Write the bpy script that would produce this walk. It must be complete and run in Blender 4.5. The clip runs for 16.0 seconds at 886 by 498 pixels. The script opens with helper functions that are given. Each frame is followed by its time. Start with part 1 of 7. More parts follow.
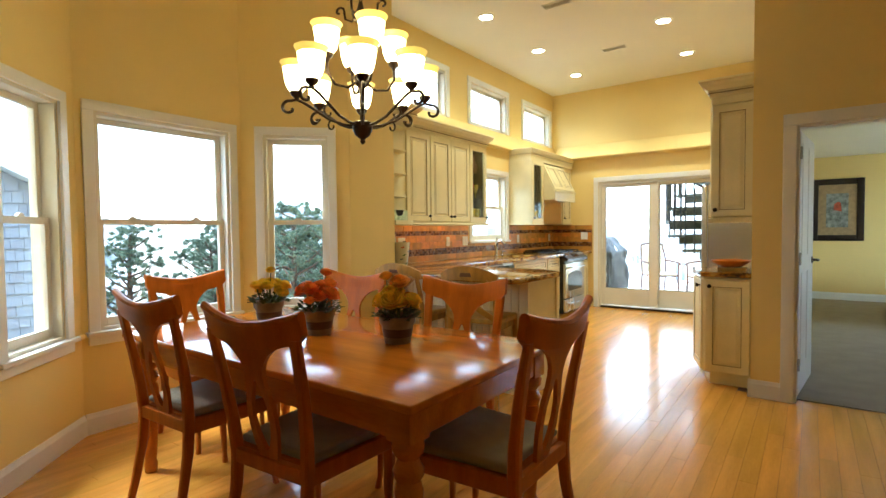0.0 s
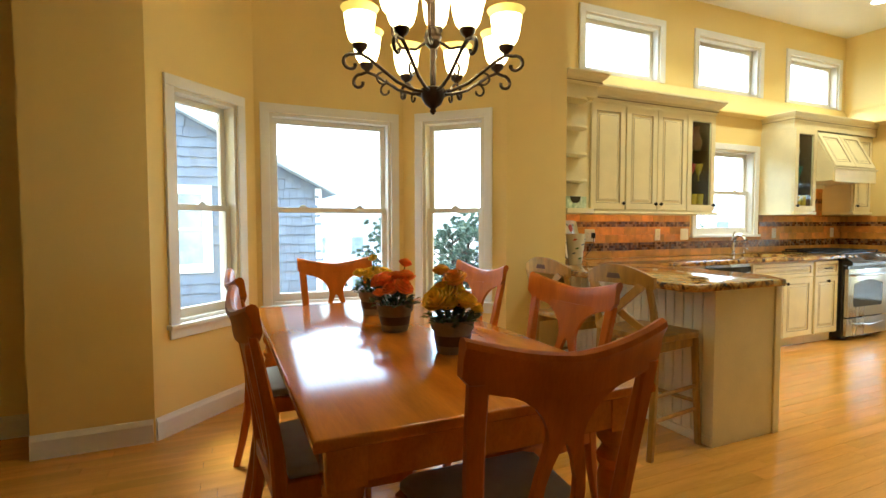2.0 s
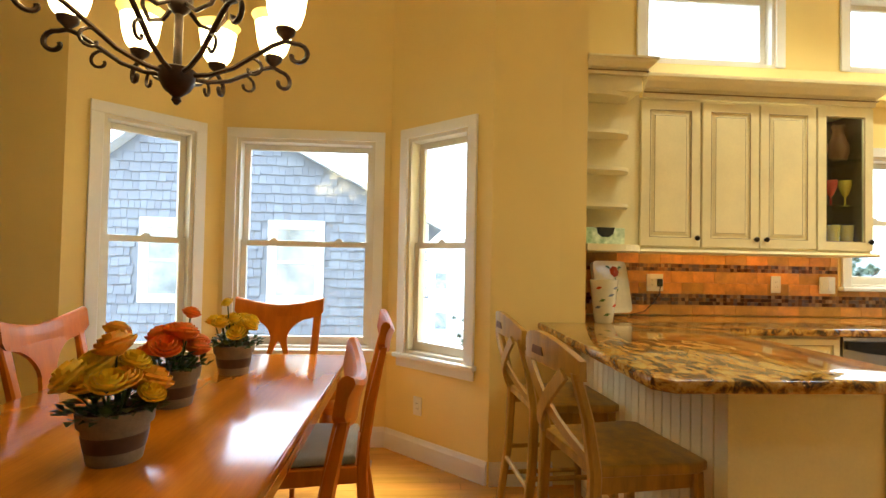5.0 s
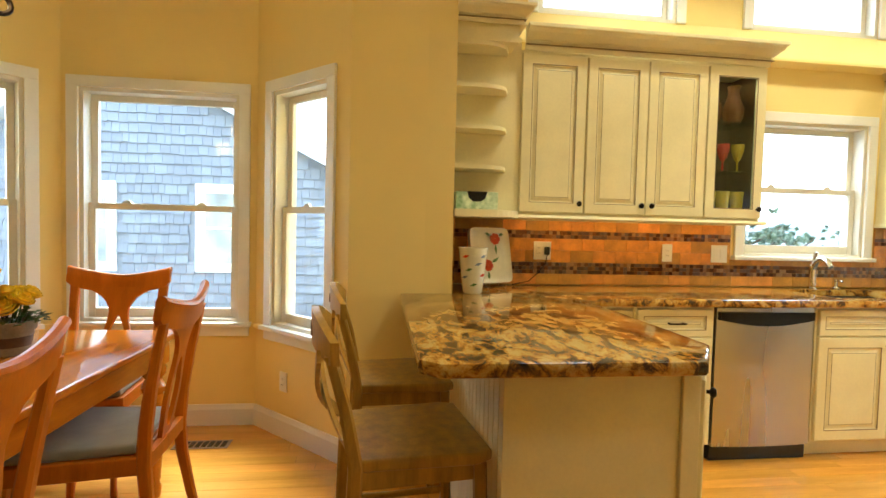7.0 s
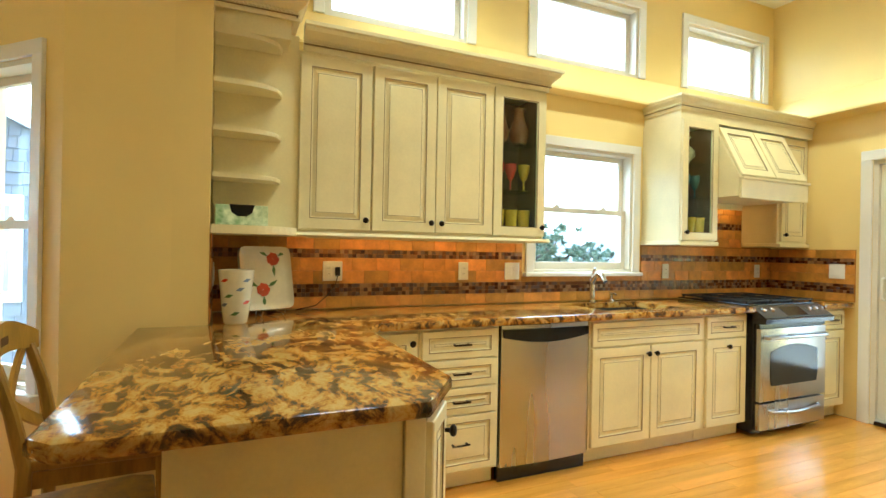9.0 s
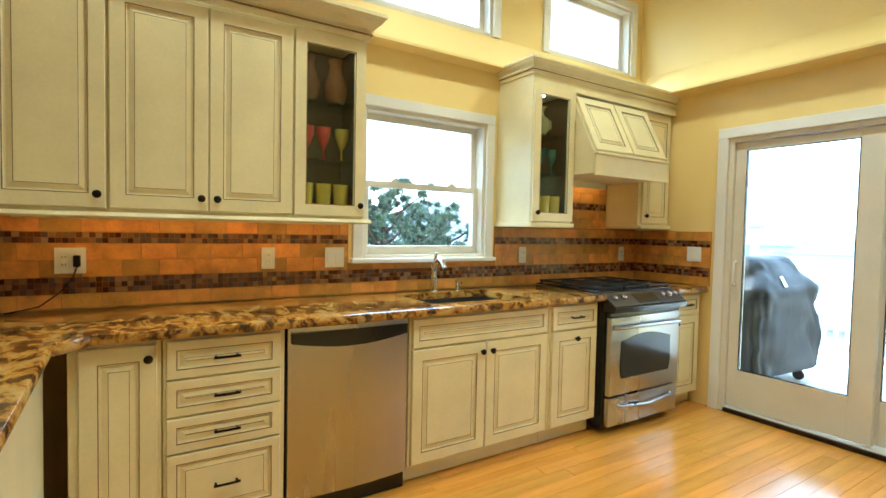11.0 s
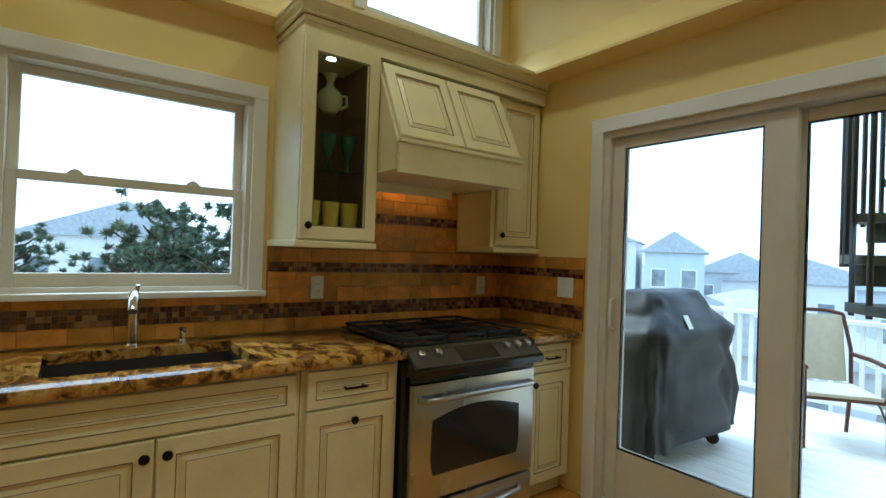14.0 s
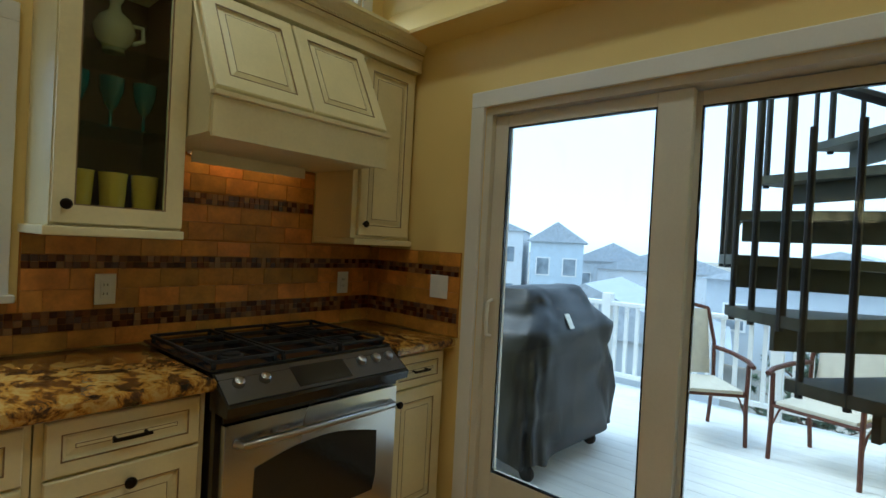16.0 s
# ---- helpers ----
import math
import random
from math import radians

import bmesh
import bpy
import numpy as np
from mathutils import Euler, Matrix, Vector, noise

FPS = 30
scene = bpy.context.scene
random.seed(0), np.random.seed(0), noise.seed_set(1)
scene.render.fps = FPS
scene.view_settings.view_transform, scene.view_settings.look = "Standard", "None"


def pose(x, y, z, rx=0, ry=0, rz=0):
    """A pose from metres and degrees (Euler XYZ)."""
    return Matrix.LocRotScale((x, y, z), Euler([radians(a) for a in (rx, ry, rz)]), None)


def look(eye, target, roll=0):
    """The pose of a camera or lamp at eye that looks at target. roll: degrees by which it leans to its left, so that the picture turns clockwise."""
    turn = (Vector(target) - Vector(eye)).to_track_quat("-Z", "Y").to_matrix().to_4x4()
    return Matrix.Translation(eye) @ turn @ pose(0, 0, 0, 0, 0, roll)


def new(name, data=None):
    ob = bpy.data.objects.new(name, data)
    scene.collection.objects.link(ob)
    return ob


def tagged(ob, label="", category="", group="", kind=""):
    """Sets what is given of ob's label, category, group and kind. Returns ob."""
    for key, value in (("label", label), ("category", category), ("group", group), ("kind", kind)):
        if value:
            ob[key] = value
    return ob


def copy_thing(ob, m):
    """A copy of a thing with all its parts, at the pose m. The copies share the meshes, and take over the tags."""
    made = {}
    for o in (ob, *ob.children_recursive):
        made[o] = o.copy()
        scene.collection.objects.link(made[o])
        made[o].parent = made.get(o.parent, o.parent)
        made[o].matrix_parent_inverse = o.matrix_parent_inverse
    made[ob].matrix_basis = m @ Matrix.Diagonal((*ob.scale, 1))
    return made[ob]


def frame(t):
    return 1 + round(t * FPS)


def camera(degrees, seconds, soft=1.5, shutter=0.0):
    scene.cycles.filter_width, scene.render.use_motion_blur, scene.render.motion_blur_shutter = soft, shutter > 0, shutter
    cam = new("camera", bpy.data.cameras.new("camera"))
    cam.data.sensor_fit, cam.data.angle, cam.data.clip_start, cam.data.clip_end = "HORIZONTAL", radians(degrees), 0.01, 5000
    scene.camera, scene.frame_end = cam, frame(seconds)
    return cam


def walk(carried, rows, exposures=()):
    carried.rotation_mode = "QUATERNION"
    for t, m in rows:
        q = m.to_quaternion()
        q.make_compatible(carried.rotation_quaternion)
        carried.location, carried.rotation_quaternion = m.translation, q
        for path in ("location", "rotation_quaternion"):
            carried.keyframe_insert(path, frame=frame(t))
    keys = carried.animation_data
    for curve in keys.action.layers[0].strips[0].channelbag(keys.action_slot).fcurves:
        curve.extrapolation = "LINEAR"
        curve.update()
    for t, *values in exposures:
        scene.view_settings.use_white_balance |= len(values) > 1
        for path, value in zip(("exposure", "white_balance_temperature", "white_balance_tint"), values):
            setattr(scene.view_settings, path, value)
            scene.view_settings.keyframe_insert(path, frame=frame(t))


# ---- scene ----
cam = camera(82.9, 16.0)
PATH = [
    (0, (0.063, -0.053, 1.264), (-1.119, 1.558, 1.191), -0.6),
    (0.5, (0.206, 0.114, 1.262), (-1.205, 1.529, 1.18), -1.0),
    (1, (0.3, 0.329, 1.248), (-1.31, 1.512, 1.166), -1.1),
    (1.5, (0.308, 0.584, 1.232), (-1.435, 1.561, 1.147), -0.7),
    (2, (0.236, 0.877, 1.23), (-1.589, 1.689, 1.135), -0.1),
    (2.5, (0.151, 1.14, 1.235), (-1.715, 1.853, 1.145), 0.4),
    (3, (0.043, 1.417, 1.244), (-1.86, 2.028, 1.179), 0.9),
    (5.5, (-0.229, 2.596, 1.249), (-2.228, 2.657, 1.27), 1.1),
    (6, (-0.268, 2.79, 1.259), (-2.267, 2.838, 1.229), 1.0),
    (6.5, (-0.312, 2.894, 1.25), (-2.307, 3.013, 1.19), 1.3),
    (7, (-0.366, 3.003, 1.255), (-2.35, 3.248, 1.175), 1.4),
    (7.5, (-0.429, 3.067, 1.258), (-2.387, 3.469, 1.187), 1.4),
    (8, (-0.475, 3.156, 1.266), (-2.391, 3.728, 1.222), 1.4),
    (8.5, (-0.503, 3.278, 1.264), (-2.376, 3.979, 1.251), 1.2),
    (9, (-0.525, 3.429, 1.271), (-2.355, 4.238, 1.273), 1.1),
    (9.5, (-0.55, 3.622, 1.287), (-2.333, 4.529, 1.277), 1.0),
    (12, (-0.85, 4.712, 1.31), (-2.5, 5.84, 1.233), 1.3),
    (12.5, (-0.911, 4.989, 1.309), (-2.551, 6.133, 1.266), 1.3),
    (13, (-0.955, 5.223, 1.316), (-2.587, 6.38, 1.303), 1.3),
    (13.5, (-1.01, 5.469, 1.326), (-2.626, 6.647, 1.336), 1.8),
    (14, (-1.037, 5.658, 1.329), (-2.638, 6.856, 1.346), 2.0),
    (14.5, (-1.072, 5.857, 1.337), (-2.647, 7.09, 1.341), 2.1),
    (15, (-1.119, 5.971, 1.346), (-2.643, 7.265, 1.335), 2.4),
    (15.5, (-1.204, 6.054, 1.344), (-2.625, 7.461, 1.341), 2.6),
    (16, (-1.281, 6.1, 1.369), (-2.599, 7.605, 1.349), 3.0),
]
walk(cam, [(t, look(eye, target, roll)) for t, eye, target, roll in PATH],
     [(0, 2.65, 5450, -3), (3, 2.7, 5600, -3), (5.5, 2.7, 6100, 2), (7, 2.8, 5800, -3), (9.5, 2.75, 5050, -8), (12, 2.0, 5000, -7), (13.5, 1.2, 5050, -7), (16, 0.6, 5050, -7)])

# ---- world and sun: a bright overcast day ----
world = bpy.data.worlds.new("sky")
scene.world = world
world.use_nodes = True
wn, wl = world.node_tree.nodes, world.node_tree.links
sky = wn.new("ShaderNodeTexSky")
sky.sky_type, sky.sun_disc = "NISHITA", False
sky.sun_elevation, sky.sun_rotation = radians(55), radians(250)
sky.air_density, sky.dust_density, sky.ozone_density = 1.0, 1.5, 1.0
# cloud cover: an even white veil over the sky
cloud = wn.new("ShaderNodeMixRGB")
cloud.inputs[0].default_value, cloud.inputs[2].default_value = 0.7, (7.2, 8.0, 9.2, 1)
wl.new(sky.outputs["Color"], cloud.inputs[1])
wl.new(cloud.outputs[0], wn["Background"].inputs["Color"])
wn["Background"].inputs["Strength"].default_value = 0.15
sun = new("sun", bpy.data.lights.new("sun", "SUN"))
sun.data.energy, sun.data.angle, sun.data.color = 1.5, radians(25), (1.0, 0.96, 0.9)
sun.matrix_world = look((-6, -2.2, 9), (0, 0, 0))

# the recessed ceiling lights throw their light downward in a cone
for lamp_x in (-2.74, -1.26):
    for lamp_y in (4.58, 5.84, 7.10):
        beam = new("downlight_beam", bpy.data.lights.new("downlight_beam", "SPOT"))
        beam.data.energy, beam.data.color = 11.5, (1.0, 0.88, 0.66)
        beam.data.spot_size, beam.data.spot_blend, beam.data.shadow_soft_size = radians(118), 0.7, 0.06
        beam.matrix_world = pose(lamp_x, lamp_y, 3.49)

# ---- materials ----
MATS = {}


def mat(name, base, rough=0.5, metal=0.0, var=0.08, scale=6.0, bump=0.05, bscale=60.0, stretch=(1, 1, 1), tone=None, per_object=0.0, per_island=0.0, coat=0.0, spec=0.5, sheen=0.0):
    """A surface with colour variation at two scales, roughness variation and fine relief, in object space."""
    m = bpy.data.materials.new(name)
    m.use_nodes = True
    n, l = m.node_tree.nodes, m.node_tree.links
    p = n["Principled BSDF"]
    tc, mp = n.new("ShaderNodeTexCoord"), n.new("ShaderNodeMapping")
    mp.inputs["Scale"].default_value = stretch
    l.new(tc.outputs["Object"], mp.inputs["Vector"])
    big, small = n.new("ShaderNodeTexNoise"), n.new("ShaderNodeTexNoise")
    big.inputs["Scale"].default_value, big.inputs["Detail"].default_value = scale, 4
    small.inputs["Scale"].default_value, small.inputs["Detail"].default_value = bscale, 3
    vec = mp.outputs[0]
    if per_object:
        rnd, shift = n.new("ShaderNodeObjectInfo"), n.new("ShaderNodeVectorMath")
        shift.operation = "MULTIPLY_ADD"
        l.new(rnd.outputs["Random"], shift.inputs[0])
        shift.inputs[1].default_value = (17.0, 31.0, 23.0)
        l.new(vec, shift.inputs[2])
        vec = shift.outputs[0]
    l.new(vec, big.inputs["Vector"])
    l.new(vec, small.inputs["Vector"])
    ramp = n.new("ShaderNodeMixRGB")
    dark = tone or tuple(c * (1 - 2.2 * var) for c in base)
    light = tuple(min(1, c * (1 + var)) for c in base)
    ramp.inputs[1].default_value, ramp.inputs[2].default_value = (*dark, 1), (*light, 1)
    add = n.new("ShaderNodeMath")
    add.operation = "MULTIPLY_ADD"
    l.new(small.outputs["Fac"], add.inputs[0])
    add.inputs[1].default_value = 0.35
    l.new(big.outputs["Fac"], add.inputs[2])
    stretchv = n.new("ShaderNodeMapRange")
    stretchv.inputs[1].default_value, stretchv.inputs[2].default_value = 0.42, 0.92
    l.new(add.outputs[0], stretchv.inputs[0])
    l.new(stretchv.outputs[0], ramp.inputs[0])
    col = ramp.outputs[0]
    if per_object or per_island:
        hsv = n.new("ShaderNodeHueSaturation")
        src = n.new("ShaderNodeObjectInfo").outputs["Random"] if per_object else n.new("ShaderNodeNewGeometry").outputs["Random Per Island"]
        k = per_object or per_island
        mr = n.new("ShaderNodeMapRange")
        mr.inputs[3].default_value, mr.inputs[4].default_value = 1 - k, 1 + k
        l.new(src, mr.inputs[0])
        l.new(mr.outputs[0], hsv.inputs["Value"])
        mr2 = n.new("ShaderNodeMapRange")
        mr2.inputs[3].default_value, mr2.inputs[4].default_value = 0.5 + 0.04 * k, 0.5 - 0.04 * k
        l.new(src, mr2.inputs[0])
        l.new(mr2.outputs[0], hsv.inputs["Hue"])
        l.new(col, hsv.inputs["Color"])
        col = hsv.outputs[0]
    l.new(col, p.inputs["Base Color"])
    rr = n.new("ShaderNodeMapRange")
    rr.inputs[3].default_value, rr.inputs[4].default_value = max(0.02, rough * 0.8), min(1, rough * 1.25)
    l.new(big.outputs["Fac"], rr.inputs[0])
    l.new(rr.outputs[0], p.inputs["Roughness"])
    p.inputs["Metallic"].default_value = metal
    p.inputs["Coat Weight"].default_value = coat
    p.inputs["Coat Roughness"].default_value = 0.08
    p.inputs["Specular IOR Level"].default_value = spec
    p.inputs["Sheen Weight"].default_value = sheen
    if bump:
        b = n.new("ShaderNodeBump")
        b.inputs["Strength"].default_value, b.inputs["Distance"].default_value = bump, 0.01
        l.new(small.outputs["Fac"], b.inputs["Height"])
        l.new(b.outputs[0], p.inputs["Normal"])
    MATS[name] = m
    return m


def emitter(name, color, strength, base=(0.9, 0.9, 0.85)):
    m = bpy.data.materials.new(name)
    m.use_nodes = True
    p = m.node_tree.nodes["Principled BSDF"]
    p.inputs["Base Color"].default_value = (*base, 1)
    p.inputs["Emission Color"].default_value = (*color, 1)
    p.inputs["Emission Strength"].default_value = strength
    return m


def glass(name, tint=(1, 1, 1), gloss=0.02):
    """Thin clear glass: passes light straight on, with a gloss that grows at grazing angles."""
    m = bpy.data.materials.new(name)
    m.use_nodes = True
    n, l = m.node_tree.nodes, m.node_tree.links
    n.remove(n["Principled BSDF"])
    tr, gl, mx, lw = n.new("ShaderNodeBsdfTransparent"), n.new("ShaderNodeBsdfGlossy"), n.new("ShaderNodeMixShader"), n.new("ShaderNodeLayerWeight")
    tr.inputs[0].default_value = (*tint, 1)
    gl.inputs["Roughness"].default_value = gloss
    up, sc = n.new("ShaderNodeMath"), n.new("ShaderNodeMath")
    up.operation, sc.operation = "POWER", "MULTIPLY_ADD"
    l.new(lw.outputs["Facing"], up.inputs[0])
    up.inputs[1].default_value = 5.0
    l.new(up.outputs[0], sc.inputs[0])
    sc.inputs[1].default_value, sc.inputs[2].default_value = 0.8, 0.02
    l.new(sc.outputs[0], mx.inputs[0])
    l.new(tr.outputs[0], mx.inputs[1])
    l.new(gl.outputs[0], mx.inputs[2])
    l.new(mx.outputs[0], n["Material Output"].inputs[0])
    return m


PAINT = mat("wall_paint", (0.84, 0.65, 0.25), 0.55, var=0.03, scale=1.2, bump=0.04, bscale=220)
CEIL = mat("ceiling_paint", (0.82, 0.79, 0.70), 0.7, var=0.02, scale=1.0, bump=0.04, bscale=200)
TRIM = mat("white_trim_paint", (0.82, 0.81, 0.78), 0.35, var=0.03, scale=3, bump=0.02, bscale=90)
VINYL = mat("almond_vinyl", (0.72, 0.68, 0.58), 0.4, var=0.04, scale=3, bump=0.02, bscale=90)
CREAM = mat("cream_cabinet_paint", (0.80, 0.71, 0.42), 0.38, var=0.05, scale=4, bump=0.03, bscale=80)
GLAZE = mat("brown_glaze", (0.27, 0.18, 0.085), 0.5, var=0.2, scale=30, bump=0.02)
OAK = mat("oak_floor_varnish", (0.68, 0.315, 0.042), 0.2, var=0.12, scale=1.6, bump=0.015, bscale=22, stretch=(9, 0.8, 4), per_object=0.09, coat=0.25)
OAKREST = mat("oak_floor_varnish_rest", (0.68, 0.315, 0.042), 0.2, var=0.12, scale=1.6, bump=0.015, bscale=22, stretch=(9, 0.8, 4), per_island=0.09, coat=0.25)
GAP = mat("floor_joint", (0.12, 0.055, 0.02), 0.7, var=0.1)
TABLEWOOD = mat("honey_pine_table", (0.58, 0.175, 0.007), 0.13, var=0.15, scale=1.6, bump=0.012, bscale=22, stretch=(0.7, 7, 4), coat=0.22, spec=0.45)
CHAIRWOOD = mat("stained_chair_wood", (0.54, 0.145, 0.006), 0.33, var=0.11, scale=3, bump=0.012, bscale=30, stretch=(6, 6, 0.8), coat=0.0, spec=0.16)
PINE = mat("distressed_pine", (0.43, 0.235, 0.03), 0.42, var=0.18, scale=5, bump=0.05, bscale=30, stretch=(5, 5, 0.9))
FABRIC = mat("taupe_seat_fabric", (0.31, 0.27, 0.18), 0.9, var=0.1, scale=12, bump=0.25, bscale=400, sheen=0.3)
BRONZE = mat("oil_rubbed_bronze", (0.045, 0.025, 0.016), 0.38, metal=0.75, var=0.3, scale=20, bump=0.05)
KNOB = mat("black_bronze_hardware", (0.02, 0.014, 0.01), 0.35, metal=0.8, var=0.2, scale=40)
STEEL = mat("brushed_stainless", (0.47, 0.46, 0.45), 0.27, metal=1.0, var=0.015, scale=2, bump=0.004, bscale=60, stretch=(1, 1, 0.1))
CHROME = mat("chrome", (0.75, 0.75, 0.76), 0.08, metal=1.0, var=0.02)
BLACKGLOSS = mat("black_enamel", (0.012, 0.012, 0.013), 0.12, var=0.1, scale=8)
IRON = mat("black_cast_iron", (0.015, 0.015, 0.015), 0.55, var=0.2, scale=30, bump=0.2, bscale=200)
WHITEPLASTIC = mat("white_plastic", (0.80, 0.79, 0.74), 0.3, var=0.02)
GLASS = glass("window_glass")
SHELFGLASS = glass("shelf_glass", (0.86, 0.93, 0.90))
GROUT = mat("backsplash_grout", (0.42, 0.175, 0.022), 0.8, var=0.1, scale=30, bump=0.1)
TRAV = mat("honey_travertine", (0.62, 0.28, 0.04), 0.38, var=0.18, scale=11, bump=0.06, bscale=70, per_object=0.24)
CARPET = mat("beige_carpet", (0.33, 0.28, 0.21), 0.95, var=0.08, scale=5, bump=0.4, bscale=350)
SHINGLE = mat("weathered_cedar_shingle", (0.17, 0.19, 0.235), 0.85, var=0.05, scale=8, bump=0.1, bscale=60, stretch=(3, 3, 1), per_object=0.12)
SHINGLEREST = mat("weathered_cedar_shingle_rest", (0.17, 0.19, 0.235), 0.85, var=0.05, scale=8, bump=0.1, bscale=60, stretch=(3, 3, 1), per_island=0.12)
ROOFING = mat("grey_roof_shingle", (0.48, 0.51, 0.55), 0.9, var=0.12, scale=6, bump=0.2, bscale=50)
DECK = mat("pale_deck_boards", (0.78, 0.78, 0.76), 0.6, var=0.06, scale=3, bump=0.05, stretch=(1, 8, 1), per_object=0.04)
SAND = mat("sandy_ground", (0.36, 0.33, 0.27), 0.95, var=0.2, scale=0.15, bump=0.2, bscale=6)


def granite():
    m = bpy.data.materials.new("gold_brown_granite")
    m.use_nodes = True
    n, l = m.node_tree.nodes, m.node_tree.links
    p = n["Principled BSDF"]
    tc, mp = n.new("ShaderNodeTexCoord"), n.new("ShaderNodeMapping")
    mp.inputs["Rotation"].default_value = (0, 0, 0.35)
    mp.inputs["Scale"].default_value = (1.0, 1.7, 1.7)
    l.new(tc.outputs["Object"], mp.inputs["Vector"])
    warp = n.new("ShaderNodeTexNoise")
    warp.inputs["Scale"].default_value, warp.inputs["Detail"].default_value = 3.0, 5
    l.new(mp.outputs[0], warp.inputs["Vector"])
    mixv = n.new("ShaderNodeMixRGB")
    mixv.inputs[0].default_value = 0.28
    l.new(mp.outputs[0], mixv.inputs[1])
    l.new(warp.outputs["Color"], mixv.inputs[2])
    veins = n.new("ShaderNodeTexNoise")
    veins.inputs["Scale"].default_value, veins.inputs["Detail"].default_value, veins.inputs["Roughness"].default_value = 14.0, 8, 0.68
    l.new(mixv.outputs[0], veins.inputs["Vector"])
    ramp = n.new("ShaderNodeValToRGB")
    stops = ((0.36, (0.018, 0.012, 0.008)), (0.44, (0.09, 0.042, 0.014)), (0.485, (0.30, 0.125, 0.016)), (0.53, (0.46, 0.24, 0.038)), (0.62, (0.54, 0.37, 0.11)), (0.72, (0.38, 0.17, 0.028)))
    e = ramp.color_ramp.elements
    while len(e) < len(stops):
        e.new(0.5)
    for k, (at, c) in enumerate(stops):
        e[k].position, e[k].color = at, (*c, 1)
    l.new(veins.outputs["Fac"], ramp.inputs[0])
    spots = n.new("ShaderNodeTexVoronoi")
    spots.inputs["Scale"].default_value = 30
    l.new(mixv.outputs[0], spots.inputs["Vector"])
    cut = n.new("ShaderNodeMapRange")
    cut.inputs[1].default_value, cut.inputs[2].default_value, cut.inputs[3].default_value, cut.inputs[4].default_value = 0.1, 0.36, 0.9, 0.0
    l.new(spots.outputs["Distance"], cut.inputs[0])
    patch = n.new("ShaderNodeTexNoise")
    patch.inputs["Scale"].default_value, patch.inputs["Detail"].default_value = 4.5, 3
    l.new(mp.outputs[0], patch.inputs["Vector"])
    pm = n.new("ShaderNodeMapRange")
    pm.inputs[1].default_value, pm.inputs[2].default_value = 0.46, 0.58
    l.new(patch.outputs["Fac"], pm.inputs[0])
    both = n.new("ShaderNodeMath")
    both.operation = "MULTIPLY"
    l.new(cut.outputs[0], both.inputs[0])
    l.new(pm.outputs[0], both.inputs[1])
    out = n.new("ShaderNodeMixRGB")
    out.inputs[2].default_value = (0.05, 0.02, 0.012, 1)
    l.new(both.outputs[0], out.inputs[0])
    l.new(ramp.outputs[0], out.inputs[1])
    l.new(out.outputs[0], p.inputs["Base Color"])
    p.inputs["Roughness"].default_value = 0.1
    p.inputs["Coat Weight"].default_value = 0.3
    return m


GRANITE = granite()


# ---- mesh helpers ----
def link(name, bm, material, parent=None, smooth=False):
    me = bpy.data.meshes.new(name)
    bmesh.ops.recalc_face_normals(bm, faces=bm.faces)
    bm.to_mesh(me)
    bm.free()
    me.materials.append(material)
    if smooth:
        me.polygons.foreach_set("use_smooth", [True] * len(me.polygons))
        me.set_sharp_from_angle(angle=radians(38))
    ob = new(name, me)
    if parent:
        ob.parent = parent
    return ob


def part(name, bm, material, parent, label="", smooth=False):
    ob = link(name, bm, material, parent, smooth)
    return tagged(ob, label) if label else ob


def thing(name, label, category, m=None, group="", kind=""):
    ob = new(name)
    ob.empty_display_size = 0.1
    if m is not None:
        ob.matrix_basis = m
    return tagged(ob, label, category, group, kind)


def single(name, bm, material, label, category, m=None, group="", kind="", smooth=False):
    ob = link(name, bm, material, None, smooth)
    if m is not None:
        ob.matrix_basis = m
    return tagged(ob, label, category, group, kind)


def box(bm, x0, x1, y0, y1, z0, z1, bevel=0.0, m=None):
    vs = [bm.verts.new(v) for v in ((x0, y0, z0), (x1, y0, z0), (x1, y1, z0), (x0, y1, z0), (x0, y0, z1), (x1, y0, z1), (x1, y1, z1), (x0, y1, z1))]
    fs = [bm.faces.new([vs[i] for i in f]) for f in ((3, 2, 1, 0), (4, 5, 6, 7), (0, 1, 5, 4), (1, 2, 6, 5), (2, 3, 7, 6), (3, 0, 4, 7))]
    out = list(vs)
    if bevel:
        edges = list({e for f in fs for e in f.edges})
        r = bmesh.ops.bevel(bm, geom=edges, offset=bevel, segments=2, affect="EDGES", profile=0.6)
        out = list({v for f in r["faces"] for v in f.verts} | {v for v in vs if v.is_valid})
    if m is not None:
        bmesh.ops.transform(bm, matrix=m, verts=out)
    return bm


def B(*a, **k):
    return box(bmesh.new(), *a, **k)


def lathe(bm, profile, seg=20, m=None, closed=False):
    """Turn a profile of (radius, height) pairs round the z axis."""
    rings = []
    made = []
    for r, z in profile:
        ring = [bm.verts.new((r * math.cos(2 * math.pi * k / seg), r * math.sin(2 * math.pi * k / seg), z)) for k in range(seg)]
        rings.append(ring)
        made += ring
    for a, b in zip(rings, rings[1:]):
        for k in range(seg):
            bm.faces.new((a[k], a[(k + 1) % seg], b[(k + 1) % seg], b[k]))
    if not closed:
        bm.faces.new(rings[0][::-1])
        bm.faces.new(rings[-1])
    if m is not None:
        bmesh.ops.transform(bm, matrix=m, verts=made)
    return bm


